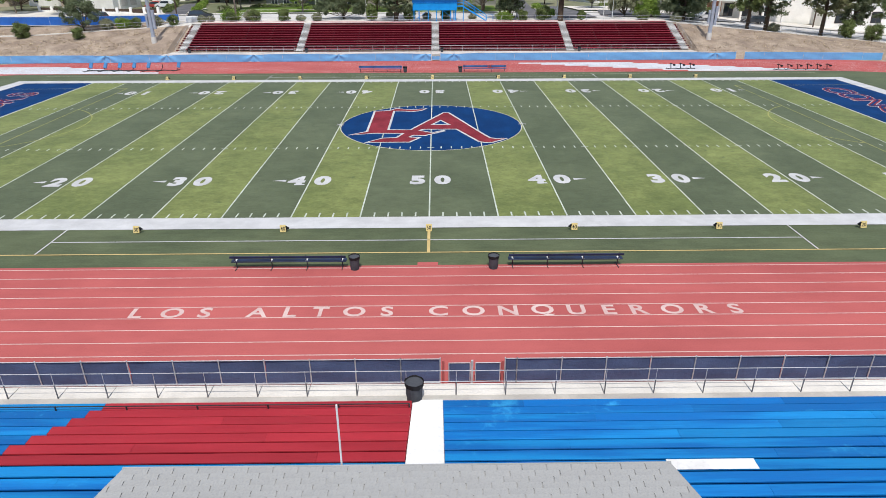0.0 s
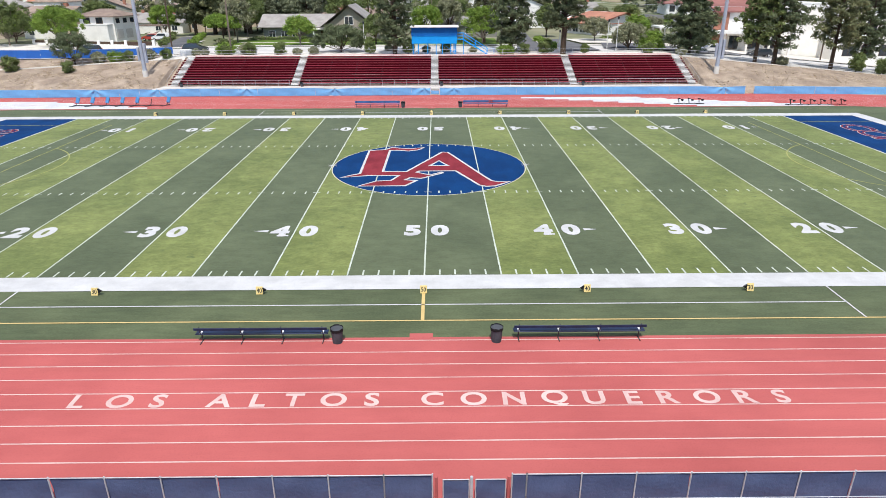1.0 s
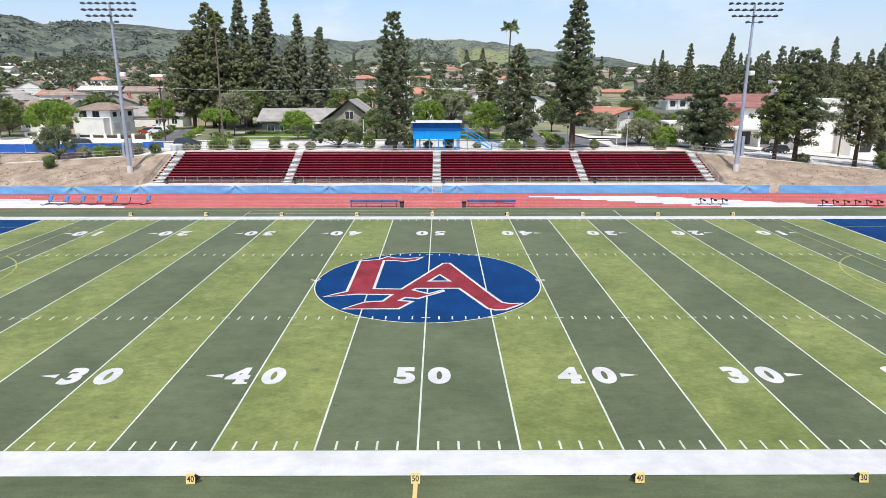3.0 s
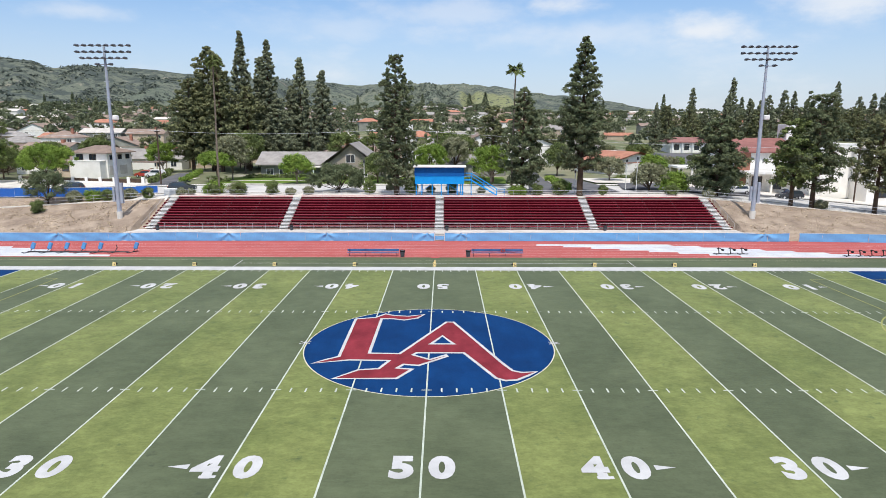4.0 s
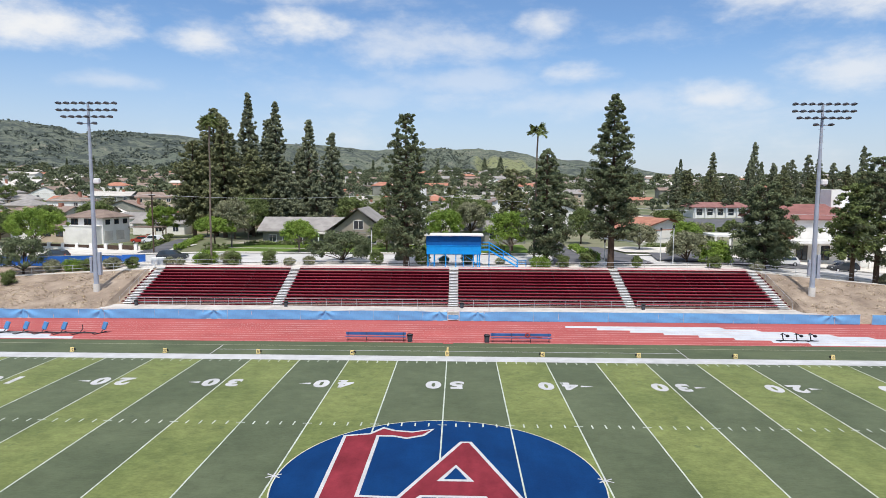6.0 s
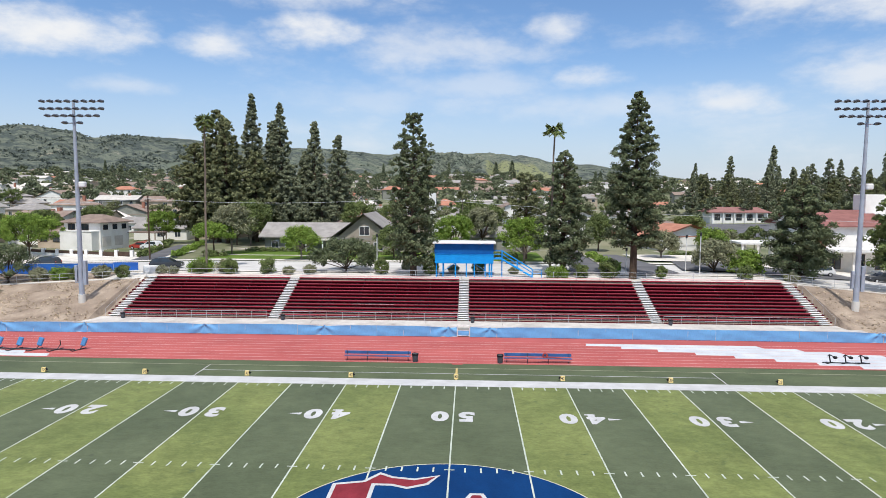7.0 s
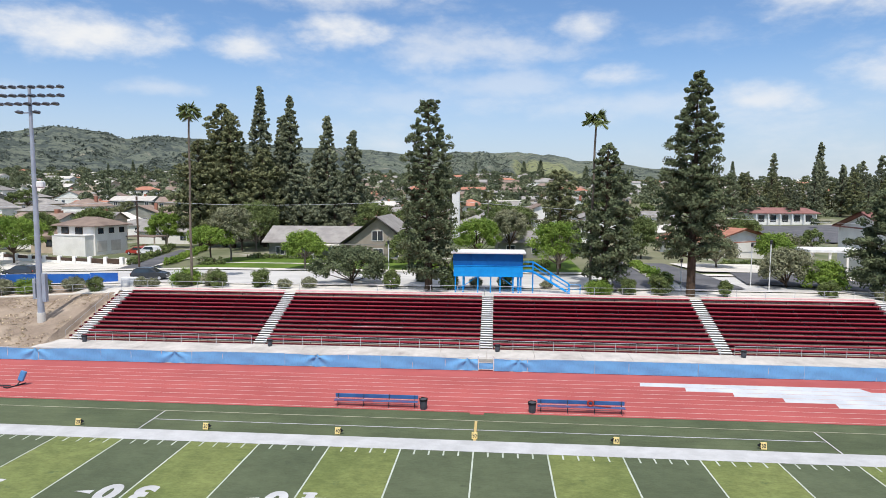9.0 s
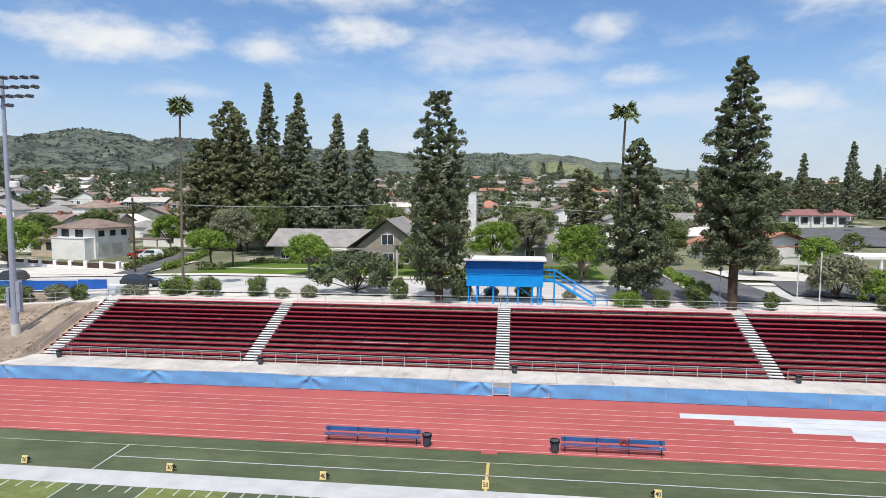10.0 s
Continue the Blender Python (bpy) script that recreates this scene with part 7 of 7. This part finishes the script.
kinds = ("white-walled suburban house", "tan suburban house", "pale suburban bungalow", "grey-green suburban house", "sand-coloured suburban house")
for row in range(15):
    y = 118 + row * (19 + 2.4 * row)
    half = 0.82 * (y + 20) + 30
    n = int(2 * half / (17 + row * 0.7))
    for k in range(n):
        x = -half + 2 * half * (k + 0.5) / n + rng.uniform(-3, 3)
        yy = y + rng.uniform(-4, 4)
        if (-66 < x < -26 and yy < 136) or (14 < x < 26 and yy < 135) or (52 < x < 112 and yy < 142) or (24 < x <= 52 and yy < 137) or (-46 < x < 18 and 282 < yy < 342) or (-2 < x < 18 and yy < 122) or (x > 62 and 150 < yy < 350) or (abs(x + 9) < 9 and yy < 160) or rng.random() < 0.06:
            continue
        wi = rng.randrange(5)
        two = rng.random() < 0.22
        rf = rng.choice(ROOFS)
        tone = {"roof_grey": "grey", "roof_brown": "brown", "roof_tile": "orange tile", "roof_pale": "pale"}[rf]
        if row >= 7:
            far_house(x, yy, rng.uniform(12, 18), rng.uniform(8, 11), 5.4 if two else 2.9, WALLS[wi], rf, rng.uniform(-12, 12), rng.random() < 0.4)
            continue
        simple_house(x, yy, rng.uniform(12, 18), rng.uniform(8, 11), 5.4 if two else 2.9, WALLS[wi], rf, rng.choice(("x", "x", "y")), rng.uniform(-12, 12), rng.random() < 0.4, rng.randrange(999), kinds[wi] + " with a " + tone + " roof")
    for k in range(int(n * (1.4 if row < 5 else 4.4))):
        x = -half + 2 * half * rng.random()
        yy = y + rng.uniform(6, 14 + row) * rng.choice((-1, 1, 1))
        if (14 < x < 112 and yy < 142) or (x > 62 and 150 < yy < 300 and rng.random() < 0.75) or (abs(x + 9) < 5 and yy < 150):
            continue
        if row > 4:
            me = FARTREE[rng.randrange(6)][1] if rng.random() < 0.97 else FARCON[rng.randrange(5)][1]
            co = np.empty(len(me.vertices) * 3, dtype=np.float32)
            me.vertices.foreach_get("co", co)
            co = co.reshape(-1, 4, 3)[:: 4 if row < 9 else 7] * rng.uniform(0.6, 1.15)
            mid = co.mean(axis=1, keepdims=True)
            far_leaves.append(mid + (co - mid) * (1.8 if row < 9 else 2.4) + np.array([x, yy, land(x, yy)]))
        elif rng.random() < 0.06:
            plant("palm_tree", FARPALM[rng.randrange(2)], x, yy, land(x, yy), "slim fan palm among the houses", "palm tree", "suburban palms", rng.uniform(0, 360))
        elif rng.random() < 0.035:
            plant("conifer", FARCON[rng.randrange(5)], x, yy, land(x, yy), "dark conifer among the houses", group="suburban conifers", turn=rng.uniform(0, 360), s=rng.uniform(0.45, 0.8))
        else:
            plant("garden_tree", FARTREE[rng.randrange(6)], x, yy, land(x, yy), "leafy green garden tree among the houses", group="suburban trees", turn=rng.uniform(0, 360), s=rng.uniform(0.55, 1.0))

tagged(finish("far_houses", far_houses, [M[k] for k in FAR_MATS]), "far rows of pale suburban houses", "houses", kind="stuff")
tagged(new("far_garden_trees", quads_mesh("far_garden_trees", np.concatenate(far_leaves), M["leaf_far"])), "far green garden trees among rows of houses", "trees", kind="stuff")

# distant woods at the foot of the hills
rngw = np.random.default_rng(77)
cs, rs = [], []
for _ in range(2000):
    a = radians(rngw.uniform(-44, 42))
    d = rngw.uniform(620, 1000) if rngw.random() < 0.8 else rngw.uniform(1000, 1500)
    x, y = d * math.sin(a), d * math.cos(a) - 20
    if noise.noise(Vector((x / 60, y / 60, 2))) < -0.25:
        continue
    r = rngw.uniform(2.2, 5.0)
    cs.append((x, y, land(x, y) + r * 0.6))
    rs.append(r)
tagged(new("distant_woods", quads_mesh("distant_woods", leaves(rngw, cs, rs, 22, 1.6, 0.85), M["needle_olive"])), "distant belt of green trees below the hills", "woods", kind="stuff")

# scrub and small trees standing on the hills
cs, rs = [], []
for _ in range(17000):
    az = rngw.uniform(-44, 22)
    d = rngw.uniform(1050, 2100 if az < -17 else 2600)
    x, y = d * math.sin(radians(az)), d * math.cos(radians(az)) - 20
    if noise.noise(Vector((x / 130, y / 130, 4))) + 0.5 * noise.noise(Vector((x / 45, y / 45, 8))) < (-0.1 if az < -17 else (-0.6 if -5.0 < az < 1.0 and d > 1500 else 0.25)) or (1.2 < az < 7.5 and d > 1700):
        continue
    r = rngw.uniform(2.2, 5.5) * (2.0 if -5.0 < az < 1.0 else 1.0)
    cs.append((x, y, land(x, y) + r * 0.35))
    rs.append(r)
# dark scrub, its colour cooled to suggest haze
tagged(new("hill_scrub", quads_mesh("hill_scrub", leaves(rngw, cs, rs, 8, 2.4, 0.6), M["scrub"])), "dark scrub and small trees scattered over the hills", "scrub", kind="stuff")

# ---- cars ----


def car(x, y, z, turn, material, label, tall=1.0):
    cr = thing("car", label, "car", "parked cars", at=(x, y, z), turn=turn)
    bm = bmesh.new()
    prof = [(-2.3, 0.35), (-2.32, 0.75), (-2.2, 0.95 * tall), (-1.9, 1.5 * tall), (-1.2, 1.66 * tall), (0.3, 1.62 * tall), (1.1, 1.05 * tall), (2.1, 0.92), (2.3, 0.7), (2.3, 0.35)]
    sides = []
    for yy, inset in ((-0.92, 0.0), (0.92, 0.0)):
        sides.append([bm.verts.new((px, yy * (0.82 if pz > 1.2 else 1.0), pz)) for px, pz in prof])
    n = len(prof)
    for k in range(n):
        bm.faces.new((sides[0][k], sides[0][(k + 1) % n], sides[1][(k + 1) % n], sides[1][k]))
    bm.faces.new(sides[0][::-1])
    bm.faces.new(sides[1])
    bmesh.ops.bevel(bm, geom=bm.edges[:], offset=0.05, segments=2, affect="EDGES")
    part("body", bm, material, cr)
    for sgn in (-1, 1):
        bm = bmesh.new()
        ys_ = sgn * 0.86
        bm.faces.new([bm.verts.new(p) for p in ((-1.75, ys_ * 1.0, 1.05 * tall), (0.85, ys_ * 1.0, 1.08 * tall), (0.3, sgn * 0.79, 1.5 * tall), (-1.6, sgn * 0.79, 1.52 * tall))])
        bmesh.ops.translate(bm, verts=bm.verts, vec=(0, sgn * 0.035, 0))
        part("side_window", bm, M["glass"], cr)
        for wx in (-1.45, 1.4):
            tyre = part("wheel", bars(((wx, sgn * 0.72, 0.34), (wx, sgn * 0.95, 0.34), 0.34), n=18), M["black"], cr)
            part("rim", bars(((wx, sgn * 0.9, 0.34), (wx, sgn * 0.965, 0.34), 0.2), n=12), M["galv"], tyre)
    part("windscreen", flat([(0.5, -0.7), (1.06, -0.78), (1.06, 0.78), (0.5, 0.7)], 0), M["glass"], cr).matrix_local = pose(0.02, 0, 0.43, 0, 0, 0) @ Matrix.Shear("YZ", 4, (0, 0)) @ Matrix(((1, 0, 0, 0), (0, 1, 0, 0), (-1.0, 0, 1, 1.98 * tall - 0.28), (0, 0, 0, 1)))
    for sgn in (-1, 1):
        part("headlight", slab((2.24, 2.33, sgn * 0.7 - 0.16, sgn * 0.7 + 0.16, 0.66, 0.8), bevel=0.02), M["lamp_glass"], cr)
        part("tail_light", slab((-2.35, -2.28, sgn * 0.72 - 0.12, sgn * 0.72 + 0.12, 0.78, 0.98), bevel=0.02), M["car_red"], cr)
    return cr


def on_road(x, y):
    return land(x, y) + 0.05


car(-44.4, 66.4, on_road(-44.4, 66.4), 10, M["car_dark"], "dark grey sport utility car parked on the street")
car(-68.4, 104.5, land(-68, 104) + 0.02, 165, M["car_red"], "red car in the driveway of the white house")
car(-65.6, 103.6, land(-65, 104) + 0.02, 165, M["car_white"], "white pickup-sized car in the driveway", 1.1)
car(56, 75.0, on_road(56, 75), 180, M["car_white"], "white car parked along the street")
car(66, 75.0, on_road(66, 75), 180, M["car_dark"], "dark car parked along the street")
car(20.4, 112, land(20, 112) + 0.2, 90, M["car_white"], "white car in the side street")
car(-67.5, 72.5, on_road(-67, 72.5), 180, M["car_dark"], "dark car parked along the street")

# ---- street furniture, poles and wires ----


def street_lamp(x, y, h, label):
    sl = thing("street_lamp", label, "street lamp", "street lamps", at=(x, y, land(x, y)))
    part("column", bars(((0, 0, -0.3), (0, 0, h), 0.07)), M["white"], sl)
    part("lantern", bars(((0, 0, h), (0, -0.05, h + 0.45), 0.16)), M["dark_steel"], sl)


street_lamp(-13.4, 71.8, 4.6, "pole lamp with dark lantern beside the street")
street_lamp(23.2, 63.3, 3.5, "white car park lamp pole")
street_lamp(34.2, 65.4, 5.6, "white car park lamp pole")
street_lamp(33.4, 69.0, 5.0, "white car park lamp pole")


def utility(x, y, h):
    up = thing("utility_pole", "brown timber utility pole with cross arm", "utility pole", "utility poles", at=(x, y, land(x, y)))
    part("pole", bars(((0, 0, -0.5), (0, 0, h), 0.15)), M["wood_dark"], up)
    part("cross_arm", slab((-0.06, 0.06, -1.1, 1.1, h - 0.9, h - 0.75)), M["wood_dark"], up)
    for y_ in (-1.0, -0.5, 0.5, 1.0):
        part("insulator", bars(((0, y_, h - 0.75), (0, y_, h - 0.58), 0.05)), M["galv"], up)


SPAN = [-132, -94, -54.5, -8.5, 82, 128]
for x in SPAN:
    utility(x, 81.0, 11.2)
for k, (dy, dz) in enumerate(((-1.0, 10.62),)):
    for a, b in zip(SPAN, SPAN[1:]):
        bm = bmesh.new()
        pts = []
        for q in range(13):
            u = q / 12
            pts.append(Vector((a + (b - a) * u, 81 + dy, land(a, 81) * (1 - u) + land(b, 81) * u + dz - 3.2 * u * (1 - u))))
        rr = 0.022 if dz > 9 else 0.035
        old = None
        for p in pts:
            cur = [bm.verts.new(p + Vector((0, rr * math.cos(g), rr * math.sin(g)))) for g in (0.0, 1.57, 3.14, 4.71)]
            if old:
                for g in range(4):
                    bm.faces.new((old[g], old[(g + 1) % 4], cur[(g + 1) % 4], cur[g]))
            old = cur
        tagged(finish("overhead_cable", bm, M["galv"]), "thin overhead cable strung between utility poles", "cable", "overhead cables")

# pole on the home press box, seen against the red seats
mast_ob = thing("antenna_pole", "thin white pole standing before the home press box", "pole", at=(-0.9, -56.42, 5.3))
part("pole", bars(((0, 0, -0.1), (0, 0, 4.85), 0.015)), M["white"], mast_ob)

cabinet = thing("utility_cabinet", "white metal utility cabinet beside the stand steps", "cabinet", at=(-44.4, 61.6, land(-44.4, 61.6)))
part("body", slab((-1.0, 1.0, -0.35, 0.35, -0.1, 1.05), bevel=0.03), M["white"], cabinet)
part("door", slab((0.05, 0.92, -0.39, -0.352, 0.1, 0.95), bevel=0.01), M["galv"], cabinet)
part("door", slab((-0.92, -0.05, -0.39, -0.352, 0.1, 0.95), bevel=0.01), M["white"], cabinet)
